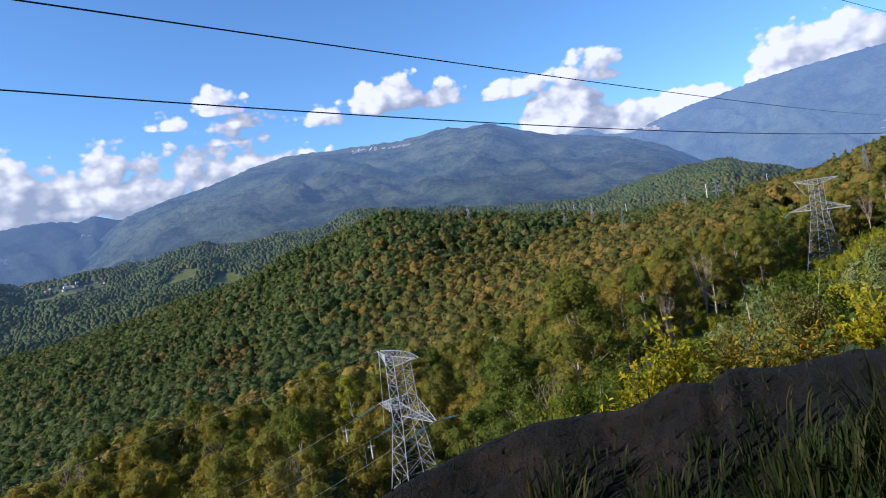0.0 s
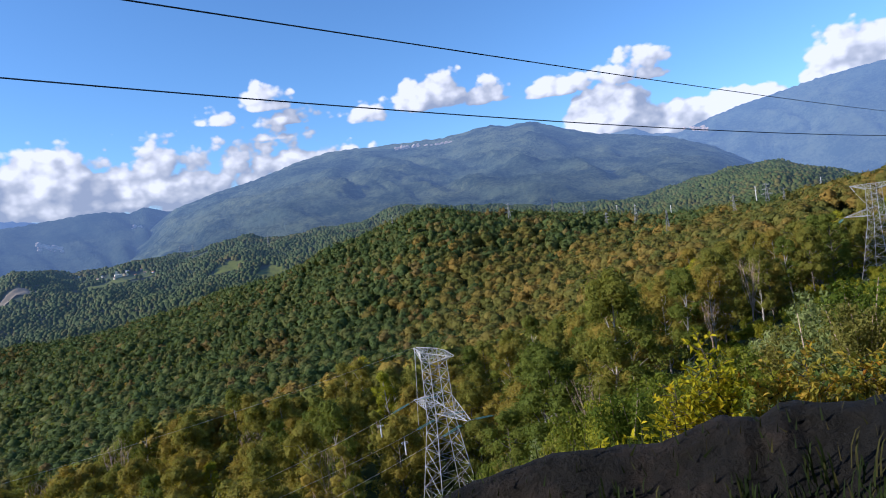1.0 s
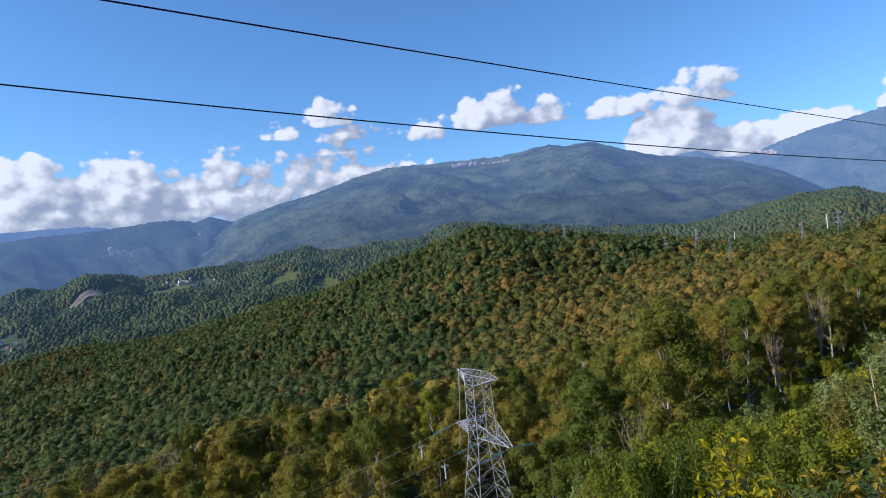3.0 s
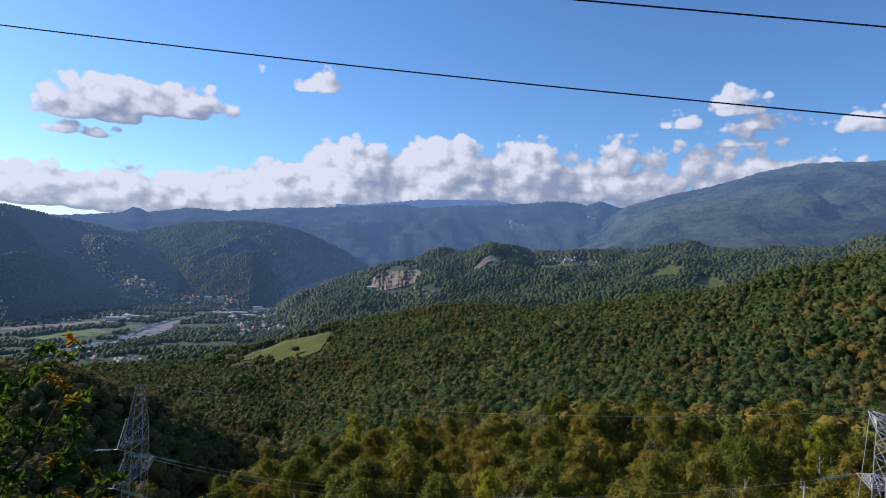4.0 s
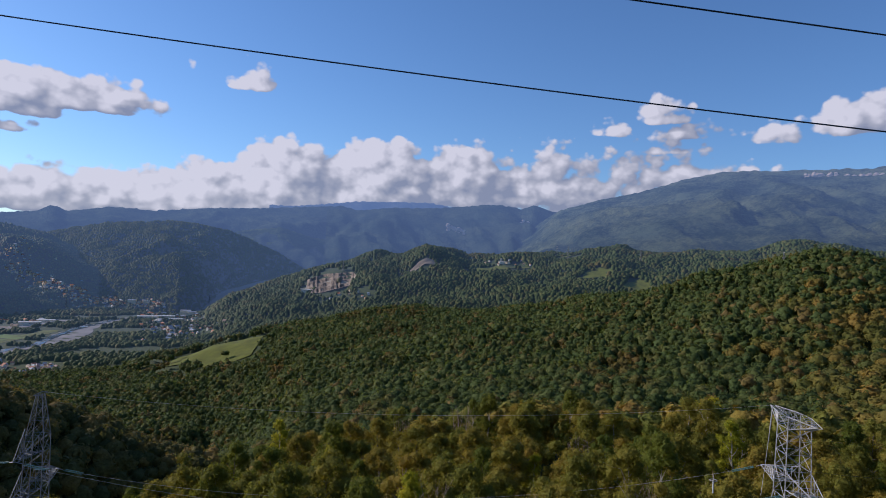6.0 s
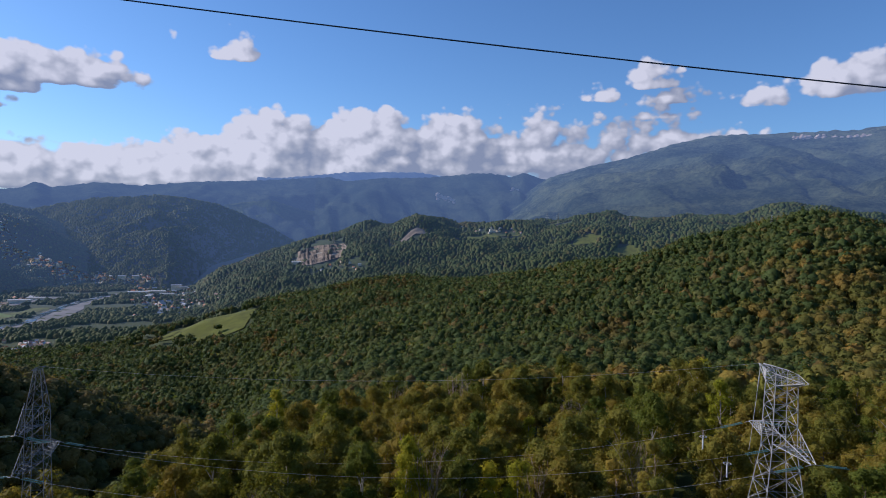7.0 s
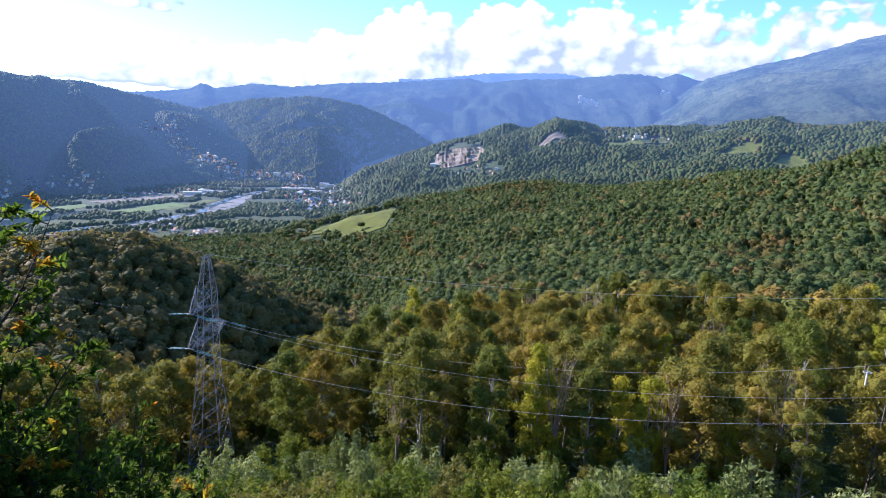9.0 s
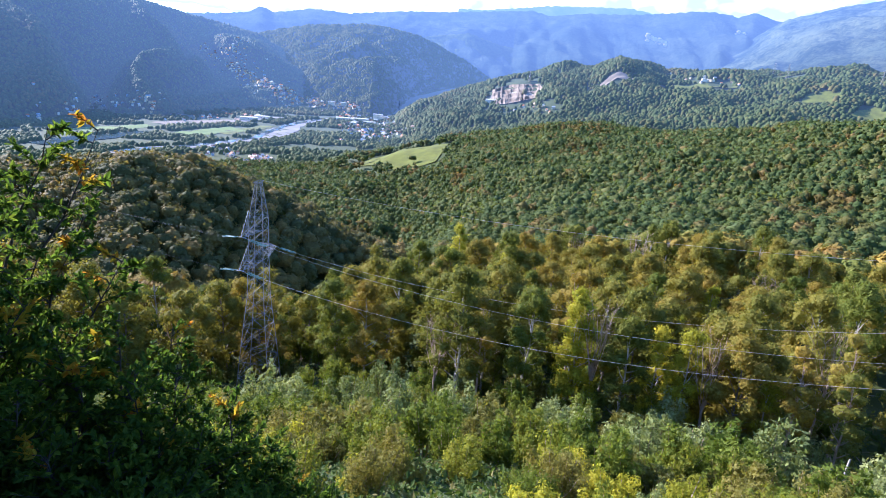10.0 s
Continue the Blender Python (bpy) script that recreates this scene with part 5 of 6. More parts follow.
def corner_tower(name, label, place_at, height, turn):
    """Angle tower with a T-shaped top and one wide pair of arms (x along the arms)."""
    root = thing(name, label, "pylon")
    root.matrix_basis = Matrix.Translation(place_at) @ Matrix.Rotation(turn, 4, "Z")
    k = height / 31
    tower_body(root, [(-6 * k, 10.2 * k), (9 * k, 6.2 * k), (20.5 * k, 3.3 * k), (24 * k, 3.2 * k), (31 * k, 2.9 * k)], 0.085, (4, 4, 1, 4))
    tips = {}
    for sg in (-1, 1):
        tips["low", sg] = crossarm(root, "crossarm", 21.6 * k, sg * 9.0 * k, 3.25 * k, 2.2 * k, 0.068)
        tips["top", sg] = crossarm(root, "crossarm", 29.4 * k, sg * 6.5 * k, 2.9 * k, 1.6 * k, 0.065, -1.5 * k)
    tips["mid", 1] = np.array([0, 0, 20.5 * k])
    return root, {q: np.array(root.matrix_basis @ Vector(v)) for q, v in tips.items()}


def peak_tower(name, label, place_at, height, turn):
    """Angle tower with a narrow flat peak, one upper arm and a lower pair."""
    root = thing(name, label, "pylon")
    root.matrix_basis = Matrix.Translation(place_at) @ Matrix.Rotation(turn, 4, "Z")
    k = height / 31.7
    tower_body(root, [(-1.5, 5.2 * k), (7 * k, 3.9 * k), (14.5 * k, 2.5 * k), (20.4 * k, 2.2 * k), (26.5 * k, 2.0 * k), (31.4 * k, 0.7 * k)], 0.072, (3, 3, 3, 3, 3))
    part("peak_bar", *join([bar((-1.1 * k, s * 0.35 * k, 31.5 * k), (1.1 * k, s * 0.35 * k, 31.5 * k), 0.07) for s in (-1, 1)] + [bar((s * 1.1 * k, -0.35 * k, 31.5 * k), (s * 1.1 * k, 0.35 * k, 31.5 * k), 0.07) for s in (-1, 1)]), TOWER_STEEL, root)
    tips = {("up", -1): crossarm(root, "crossarm", 24.9 * k, -5.4 * k, 2.1 * k, 2.6 * k, 0.06), ("low", -1): crossarm(root, "crossarm", 20.4 * k, -6.1 * k, 2.25 * k, 2.0 * k, 0.06), ("low", 1): crossarm(root, "crossarm", 20.4 * k, 6.1 * k, 2.25 * k, 2.0 * k, 0.06),
            ("peak", 1): np.array([1.1 * k, 0, 31.5 * k])}
    return root, {q: np.array(root.matrix_basis @ Vector(v)) for q, v in tips.items()}


def wire(name, label, a, b, sag, radius, mat, n=40):
    t = np.linspace(0, 1, n)[:, None]
    p = np.array(a) + (np.array(b) - np.array(a)) * t
    p[:, 2] -= 4 * sag * (t * (1 - t))[:, 0]
    tagged(part(name, *tube(p, radius, 5), mat, smooth=True), label, "cable", "conductors")
    return p


P_L, P_R, P_3 = at(-57.6, 91), at(3.75, 80.2), at(41.0, 182)
TOWER_STEEL = M_STEEL_DARK
P_L[2] = EYE + 91 * tan_el(-11.5) - 31.5
tower_l, TIP_L = peak_tower("lattice_pylon", "slim grey lattice pylon with a narrow peak", P_L, 31.7, radians(126))
TOWER_STEEL = M_STEEL
P_R[2] = EYE + 80.2 * tan_el(-10.5) - 25.4
tower_r, TIP_R = corner_tower("lattice_pylon", "pale galvanised lattice pylon with a flat top", P_R, 25.4, radians(112))
P_3[2] = EYE + 182 * tan_el(-0.55) - 25.4
tower_3, TIP_3 = corner_tower("lattice_pylon", "pale lattice pylon on the shrub-covered shoulder", P_3, 25.4, radians(112))


def strain(root, tip, towards, length=2.8, lead=0.8):
    """A short steel link and an insulator string from a tower arm along the line; returns its far end."""
    d = np.array(towards, float) - tip
    d /= np.linalg.norm(d)
    d[2] -= 0.2
    a, e = tip + d * lead, tip + d * (lead + length)
    part("link", *bar(to_local(root, tip), to_local(root, a), 0.05), M_STEEL, root)
    insulator(root, to_local(root, a), to_local(root, e))
    return e


for ka, kb in ((("up", -1), ("mid", 1)), (("low", 1), ("low", 1)), (("low", -1), ("low", -1))):
    e0, e1 = strain(tower_l, TIP_L[ka], TIP_R[kb]), strain(tower_r, TIP_R[kb], TIP_L[ka])
    span = wire("conductor", "pale conductor sagging between two pylons", e0, e1, 3.4, 0.015, M_WIRE)
    if kb != ("low", -1):
        # a line arrester hangs from the conductor near the pylon
        g = span[-2]
        arrester = thing("line_arrester", "pale rod with a ring hanging from a conductor", "line fitting", tuple(g), "line arresters")
        part("rod", *tube([(0, 0, -0.7), (0, 0, -2.3)], 0.09, 8), M_CONCRETE, arrester, smooth=True)
        part("hanger", *tube([(0, 0, 0.0), (0, 0, -0.7)], 0.03, 5), M_STEEL, arrester)
        ring = [(0.42 * math.cos(q), 0.42 * math.sin(q), -0.75) for q in np.linspace(0, 2 * math.pi, 17)]
        part("ring", *tube(ring, 0.035, 5), M_STEEL, arrester)
wire("ground_wire", "thin earth wire from the top of a pylon", TIP_L["peak", 1], TIP_R["top", 1], 2.0, 0.013, M_WIRE)
for ka in (("up", -1), ("low", -1), ("low", 1)):
    far = P_L + np.array([-250, -60, 10.0])
    e0 = strain(tower_l, TIP_L[ka], far + TIP_L[ka] - P_L)
    wire("conductor", "conductor running on across the valley", e0, far + (TIP_L[ka] - P_L), 6, 0.008, M_WIRE_DARK)
for k2 in (("low", -1), ("low", 1), ("mid", 1)):
    e0, e1 = strain(tower_r, TIP_R[k2], TIP_3[("low", -1)]), strain(tower_3, TIP_3[("low", 1 if k2[1] > 0 else -1)], TIP_R[k2])
    wire("conductor", "conductor hanging between two pylons", e0, e1, 5, 0.014, M_WIRE_DARK)
# down-leads from the flat tops
for tip, low, lb in ((TIP_R["top", 1], np.array([-0.9, 0.3, -10.8]), "thin down-lead hanging from a pylon arm"), (TIP_3["top", 1], np.array([1.5, -3.5, -5.2]), "loose down-lead on the shoulder pylon")):
    lead = [tip + low * t + np.array([0, 0, -1.4 * t * (1 - t)]) for t in np.linspace(0, 1, 9)]
    tagged(part("down_lead", *join([tube(lead, 0.03, 4), tube(lead[:3], 0.075, 6)]), M_STEEL), lb, "cable")


def far_pylon():
    """A slim distant lattice mast with three arms."""
    root = thing("distant_pylon", "small grey lattice pylon on a far ridge", "pylon", group="far pylons")
    H = 28
    for sx, sy in ((-1, -1), (1, -1), (1, 1), (-1, 1)):
        part("leg", *join([bar((sx * 2.6, sy * 2.6, 0), (sx * 0.7, sy * 0.7, H * 0.62), 0.17), bar((sx * 0.7, sy * 0.7, H * 0.62), (sx * 0.3, sy * 0.3, H), 0.17)]), M_STEEL_DARK, root)
    faces = [((s * 2.6, -2.6, 0), (s * 0.5, -0.5, H * 0.9), (s * 2.6, 2.6, 0), (s * 0.5, 0.5, H * 0.9)) for s in (-1, 1)] + [((-2.6, s * 2.6, 0), (-0.5, s * 0.5, H * 0.9), (2.6, s * 2.6, 0), (0.5, s * 0.5, H * 0.9)) for s in (-1, 1)]
    tagged(part("bracing", *join([q for g in faces for q in lattice_bars(*g, 5, 0.10)]), M_STEEL_DARK, root), kind="stuff")
    for z, hw in ((H * 0.62, 5), (H * 0.77, 4), (H * 0.92, 3)):
        part("crossarm", *join([bar((-hw, 0, z), (hw, 0, z), 0.18), bar((-hw, 0, z), (0, 0, z + 1.5), 0.13), bar((hw, 0, z), (0, 0, z + 1.5), 0.13)]), M_STEEL, root)
    return root


def steel_pole():
    root = thing("steel_pole", "tall tapering white steel power pole", "pole", group="far poles")
    part("shaft", *tube([(0, 0, 0), (0, 0, 20)], [0.55, 0.2], 10), M_CONCRETE, root)
    for z in (14, 16.5, 19):
        part("crossarm", *bar((-1.8, 0, z), (1.8, 0, z + 0.4), 0.16), M_STEEL, root)
    return root


# ---- finding the place on the land that lies along a line of sight ----
def grid_height(g, a, r):
    A, R, X, Y, Z = g
    i = (a - A[0, 0]) / (A[1, 0] - A[0, 0])
    if i < 0 or i > A.shape[0] - 2:
        return -1e9
    i = int(round(i))
    return float(np.interp(r, R[i], Z[i], -1e9, -1e9))


def sight(a, el, r0=500.0, r1=2600.0, forest=0.0):
    t = math.tan(radians(el))
    rs = np.arange(r0, r1, 6.0)
    zs = land(rs * math.sin(radians(a)), rs * math.cos(radians(a)))
    for r, z in zip(rs, zs):
        z = max(z, grid_height(GRID_F, a, r), grid_height(GRID_G, a, r))
        if EYE + r * t <= z + forest:
            return np.array([r * math.sin(radians(a)), r * math.cos(radians(a)), z])
    return None


def put(ob, p, turn, scale=1.0):
    m = Matrix.Translation(p) @ Matrix.Rotation(turn, 4, "Z")
    if ob.get("used"):
        o = copy_thing(ob, m)
    else:
        ob["used"] = 1
        ob.matrix_basis = m
        o = ob
    o.scale = (scale,) * 3
    return o


mast = far_pylon()
MASTS = [(12.6, 0.9, 600, 0.8), (19.2, -0.6, 600, 0.7), (21.0, -0.9, 560, 0.62), (23.5, -1.1, 560, 0.8), (26.0, -1.8, 480, 0.85), (31.3, -1.2, 520, 0.7), (33.8, -0.6, 520, 0.8), (35.0, -0.9, 500, 0.6), (2.0, 1.2, 640, 0.5), (16.5, 0.1, 640, 0.8),
         (44.3, 1.6, 420, 0.9), (46.0, 1.7, 430, 0.9)]
for a, el, r, sc in MASTS:
    x, y = r * math.sin(radians(a)), r * math.cos(radians(a))
    put(mast, (x, y, land1(x, y) + 4), a, sc)
for a, el in ((-49.6, -5.0), (-46.5, -4.4), (-43.0, -0.2), (-41.6, -0.6), (-40.4, -1.0), (-57.0, -4.9), (-9.0, 0.9), (-15.2, 1.0), (-16.2, 1.0), (-35.3, -1.4)):
    p = sight(a, el - 0.3)
    if p is not None:
        put(mast, p, a, 1.2)
pole = steel_pole()
for a, r, sc in ((22.0, 640, 0.9), (26.4, 600, 0.9), (33.0, 560, 1.1), (37.6, 540, 0.8)):
    x, y = r * math.sin(radians(a)), r * math.cos(radians(a))
    put(pole, (x, y, land1(x, y) + 3), a, sc)

# the two cables overhead and a third above the bank
for nm, lb, az0, d, h, k, q, s0, s1 in (("overhead_cable", "dark power cable crossing the sky", -24.09, 17.15, 5.03, -0.09535, 0.000657, -70, 95), ("overhead_cable", "dark power cable crossing the sky", -37.11, 7.98, 3.78, -0.0079, 0.0002045, -45, 110),
                                        ("overhead_cable", "dark cable high above the bank", -30.0, 9.0, 7.75, 0.0, 0.0003, -55, 80)):
    a = radians(az0)
    s = np.linspace(s0, s1, 90)
    p = np.stack([d * math.sin(a) + s * math.cos(a), d * math.cos(a) - s * math.sin(a), EYE + h + k * s + q * s * s], -1)
    dist = 0.020 if d > 10 else 0.012
    tagged(part(nm, *tube(p, dist, 6), M_WIRE_DARK, smooth=True), lb, "cable", "overhead cables")

# dead trunks standing in the wood's edge
for px, py, hgt, lean in ((-5.2, 71.0, 6.0, 0.06), (-18.5, 71.5, 3.0, -0.25)):
    g = land1(px, py)
    rr = np.random.default_rng(int(abs(px) * 10))
    tagged(part("dead_trunk", *stem((px, py, g - 0.5), (px + lean * hgt * 0.6, py, g + hgt), 0.15, 0.10, rr, 0.05, 7, 8), M_BARK_PALE, smooth=True), "pale broken trunk leaning among the bushes", "dead tree")


# ---- leafy tree beside the viewpoint ----
def shrub_leaves(points, dirs, size, rng):
    """Pointed oval leaves with a fold, six corners each."""
    n = len(points)
    up = rng.normal(size=(n, 3)) * 0.5 + np.array([0, 0, 1.0])
    d = dirs / (np.linalg.norm(dirs, axis=1)[:, None] + 1e-9)
    b = np.cross(d, up)
    b /= np.linalg.norm(b, axis=1)[:, None] + 1e-9
    u = np.cross(b, d)
    s = (size * rng.uniform(0.65, 1.2, n))[:, None]
    w = 0.24
    P = [points, points + d * s * 0.35 + b * s * w + u * s * 0.10, points + d * s * 0.75 + b * s * w * 0.75 + u * s * 0.06, points + d * s * 1.05 - u * s * 0.08, points + d * s * 0.75 - b * s * w * 0.75 + u * s * 0.06, points + d * s * 0.35 - b * s * w + u * s * 0.10]
    v = np.stack(P, 1).reshape(-1, 3)
    k = np.arange(n)[:, None] * 6
    f = np.concatenate([k + np.array([[0, 1, 2, 3]]), k + np.array([[0, 3, 4, 5]])])
    return v, f


def leafy(name, label, cat, foot, tips, seed, leaf, mats, side=10, per=9, reach=0.9, bark=None, turned=0.0, thick=1.0):
    """Stems from one foot to the tips, with side twigs set with leaves."""
    rng = np.random.default_rng(seed)
    foot = np.array(foot, float)
    root = thing(name, label, cat, tuple(foot))
    stems, lp, ld, tw, twd = [], [], [], [], []
    for tip in tips:
        tip = np.array(tip, float)
        L = np.linalg.norm(tip - foot)
        v, f = stem(foot + rng.normal(size=3) * 0.1 * np.array([1, 1, 0]), tip, (0.012 + 0.007 * L) * thick, 0.006 * thick, rng, 0.10, 12, 6)
        stems.append((v, f))
        line = v.reshape(12, 6, 3).mean(1)
        for i in range(side):
            t = 0.22 + 0.78 * (i + rng.uniform(0, 1)) / side
            base = np.array([np.interp(t * 11, np.arange(12), line[:, c]) for c in range(3)])
            th = rng.uniform(0, 6.28)
            out = np.array([math.cos(th), math.sin(th), rng.uniform(0.1, 0.9)])
            ln = reach * (1.15 - t) * rng.uniform(0.5, 1.2) + 0.12
            end = base + out * ln
            stems.append(stem(base, end, 0.012 * thick, 0.003 * thick, rng, 0.15, 5, 4))
            m = max(3, int(per * (0.4 + ln)))
            q = rng.uniform(0.15, 1.0, m)[:, None]
            pts = base + (end - base) * q
            dr = out * 0.5 + rng.normal(size=(m, 3)) * 0.6
            (tw if t > 0.86 and rng.uniform() < turned else lp).append(pts)
            (twd if len(tw) and tw[-1] is pts else ld).append(dr)
    sv, sf = join(stems)
    part("branching", sv - foot, sf, bark or M_TWIG, root, smooth=True)
    part("foliage", *shrub_leaves(np.concatenate(lp) - foot, np.concatenate(ld), leaf, rng), mats[0], root)
    if tw:
        part("turned_leaves", *shrub_leaves(np.concatenate(tw) - foot, np.concatenate(twd), leaf * 0.9, rng), mats[1], root, "yellow and orange turned leaves")
    return root


def ray(a, el, r):
    return np.array([r * math.sin(radians(a)), r * math.cos(radians(a)), EYE + r * math.tan(radians(el))])


foot = np.array([*at(-77, 13.5)[:2], 0])
foot[2] = land1(foot[0], foot[1]) - 0.2
tips = [ray(*q) for q in ((-77.5, -4.2, 13), (-80, -5.5, 13.5), (-75.0, -7.5, 13), (-71.5, -8.5, 12.6), (-66.8, -6.6, 13.5), (-63.2, -7.2, 13), (-69, -12, 12), (-73, -11, 11.8), (-65, -14, 12), (-78, -10, 12), (-82, -7, 13), (-84, -10, 12), (-72, -16, 11.2), (-67, -20, 11), (-62, -17, 12), (-76, -17, 11), (-80, -16, 11), (-63, -24, 10.5), (-70, -25, 10), (-60, -28, 10.5), (-75, -24, 10), (-66, -30, 9.6), (-79, -24, 10.2), (-84, -18, 11))]
leafy("hazel_tree", "dark green leafy tree with yellow-orange shoot tips", "tree", foot, tips, 301, 0.15, [M_HAZEL, M_TURNED], side=34, per=38, reach=1.6, bark=M_TWIG_DARK, turned=0.5)
for a, r, el, sd in ((-62, 11.0, -21, 302), (-57, 11.0, -26, 303), (-53, 11.0, -30, 304), (-68, 10.0, -26, 305), (-49, 11.5, -34, 306), (-62, 9.5, -30, 307), (-74, 9.5, -26, 308), (-57, 9.0, -35, 309)):
    ft = at(a, r)
    ft[2] = land1(ft[0], ft[1]) - 0.1
    tp = [ray(a + da, el + de, r + dr) for da, de, dr in ((0, 0, 0), (4, -2, 0.4), (-4, -1, -0.3), (2, -5, -0.8), (-3, -5, -0.6), (6, -5, 0.3))]
    leafy("hazel_bush", "leafy dark green bush below the path", "bush", ft, tp, sd, 0.125, [M_HAZEL, M_TURNED], side=26, per=34, reach=1.1, bark=M_TWIG_DARK, turned=0.06)

# unseen trees added beside and behind the viewpoint, to shade it
for px, py, sd, hh in ((-17.0, -5.0, 311, 13.0), (-24.0, -1.5, 312, 15.0), (-15.0, -12.0, 313, 12.0), (-8.0, -9.0, 314, 11.0), (1.0, -9.5, 315, 12.0), (9.0, -7.0, 316, 11.0), (-3.5, -6.0, 317, 8.5), (6.0, -4.5, 318, 8.0), (2.5, -3.4, 319, 11.0), (-4.2, -4.2, 320, 11.0)):
    o = tree("shade_tree", "unseen broadleaf tree added to shade the viewpoint", sd, hh, 4.8, 0.2 if sd < 319 else 0.5, 2600, 0.85, M_TREE_GREEN, group="trees by the viewpoint")
    place(o, px, py, 0.3 * sd, 1.0)

# ---- rock ledge, grass and yellow shrubs at the edge of the viewpoint ----
# the bank: a lip of rock and soil round the near side of the drop, seen from the start of the walk
C0 = np.array([ROWS[0][1], ROWS[0][2], EYE + ROWS[0][3]])
LIP = curve((-14, -36), (-6, -30), (-2, -24.5), (-0.4, -22.3), (6.9, -20.1), (11.3, -18.9), (15.6, -18.1), (22.9, -17.9), (28.6, -16.2), (31.2, -16.1), (32.6, -15.0), (37.4, -14.8), (43.8, -14.3), (60, -12))
LIP_R = curve((-14, 4.3), (0, 4.35), (24, 4.5), (30, 4.55), (34, 4.75), (45, 4.9), (60, 5.0))
azs, vs_ = np.arange(-14, 60, 0.2), np.linspace(-1, 1, 56)
A_, V_ = np.meshgrid(azs, vs_, indexing="ij")
rl = LIP_R(A_) + np.where(V_ < 0, 1.25, 1.0) * V_
bx, by = C0[0] + rl * np.sin(np.radians(A_)), C0[1] + rl * np.cos(np.radians(A_))
lip_z = C0[2] + LIP_R(A_) * np.tan(np.radians(LIP(A_)))
ground_z = land(bx, by) - 0.12
p3 = np.stack([bx, by, 0.6 * lip_z], -1)
ledge = 0.06 * fbm(p3 / 1.1, 402, 4, 0.5) - 0.03 * np.abs(fbm(p3 / 0.6, 405, 2, 0.5)) + 0.008 * fbm(p3 / 0.12, 403, 3, 0.6) - 0.02
side = np.where(V_ < 0, np.clip(-V_, 0, 1) ** 1.35, np.clip(V_, 0, 1) ** 1.8)
bz = lip_z + (ground_z - lip_z) * side + ledge * (1 - side) * np.where(np.abs(V_) < 0.12, 0.45, 1.0)
n_a, n_v = A_.shape
i_, j_ = np.meshgrid(np.arange(n_a - 1), np.arange(n_v - 1), indexing="ij")
quads = np.stack([i_ * n_v + j_, i_ * n_v + j_ + 1, (i_ + 1) * n_v + j_ + 1, (i_ + 1) * n_v + j_], -1).reshape(-1, 4)[:, ::-1]
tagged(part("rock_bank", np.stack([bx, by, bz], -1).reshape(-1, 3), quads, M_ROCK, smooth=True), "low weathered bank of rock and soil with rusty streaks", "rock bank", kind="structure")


def bank_z(x, y):
    """Height of the bank or the ground, whichever is above."""
    a, r = np.degrees(np.arctan2(x - C0[0], y - C0[1])), np.hypot(x - C0[0], y - C0[1])
    v = (r - LIP_R(a)) / np.where(r < LIP_R(a), 1.25, 1.0)
    zl = C0[2] + LIP_R(a) * np.tan(np.radians(LIP(a)))
    g = land(x, y)
    s = np.where(v < 0, np.clip(-v, 0, 1) ** 1.35, np.clip(v, 0, 1) ** 1.8)
    return np.where((np.abs(v) < 1) & (a > -14) & (a < 60), np.maximum(g, zl + (g - 0.12 - zl) * s), g)


def tuft(name, label, centre, n, height, spread, seed, mat=None):
    rr = np.random.default_rng(seed)
    th, q = rr.uniform(0, 6.28, n), spread * np.sqrt(rr.uniform(0, 1, n))
    base = np.stack([centre[0] + q * np.cos(th), centre[1] + q * np.sin(th), np.zeros(n)], -1)
    base[:, 2] = bank_z(base[:, 0], base[:, 1]) - 0.03
    out = np.stack([np.cos(th), np.sin(th), 0 * th], -1) * rr.uniform(0.1, 0.6, (n, 1)) + rr.normal(size=(n, 3)) * 0.15
    h = height * rr.uniform(0.5, 1.1, n)[:, None]
    b = np.cross(out, (0, 0, 1.0))
    b = b / (np.linalg.norm(b, axis=1)[:, None] + 1e-9) * 0.006
    up = np.array([0, 0, 1.0])
    m1, m2 = base + up * h * 0.55 + out * h * 0.15, base + up * h * 0.9 + out * h * 0.5
    tip = base + up * h * 0.98 + out * h * 0.85
    v = np.stack([base - b, base + b, m1 - b, m1 + b, m2 - b * 0.7, m2 + b * 0.7, tip - b * 0.1, tip + b * 0.1], 1).reshape(-1, 3)
    k = np.arange(n)[:, None] * 8
    f = np.concatenate([k + np.array([[0, 1, 3, 2]]), k + np.array([[2, 3, 5, 4]]), k + np.array([[4, 5, 7, 6]])])
    return tagged(part(name, v, f, mat or M_GRASS_SHADED), label, "grass", "grass at the edge")


for i, (gx, gy, n, h, sp) in enumerate(((1.25, 0.85, 260, 0.34, 0.35), (1.75, 0.45, 260, 0.42, 0.4), (0.75, 1.25, 180, 0.28, 0.3), (0.25, 1.65, 160, 0.25, 0.3), (2.2, 0.1, 240, 0.50, 0.4), (-0.9, 1.2, 160, 0.5, 0.3), (1.4, 0.1, 240, 0.35, 0.4), (-2.2, 2.9, 150, 1.1, 0.3), (-2.0, 3.2, 120, 1.0, 0.3), (0.4, 0.75, 160, 0.35, 0.4), (1.0, 0.4, 200, 0.35, 0.5))):
    tuft("grass_tuft", "tuft of long grass in the shade", (gx, gy), n, h, sp, 410 + i)

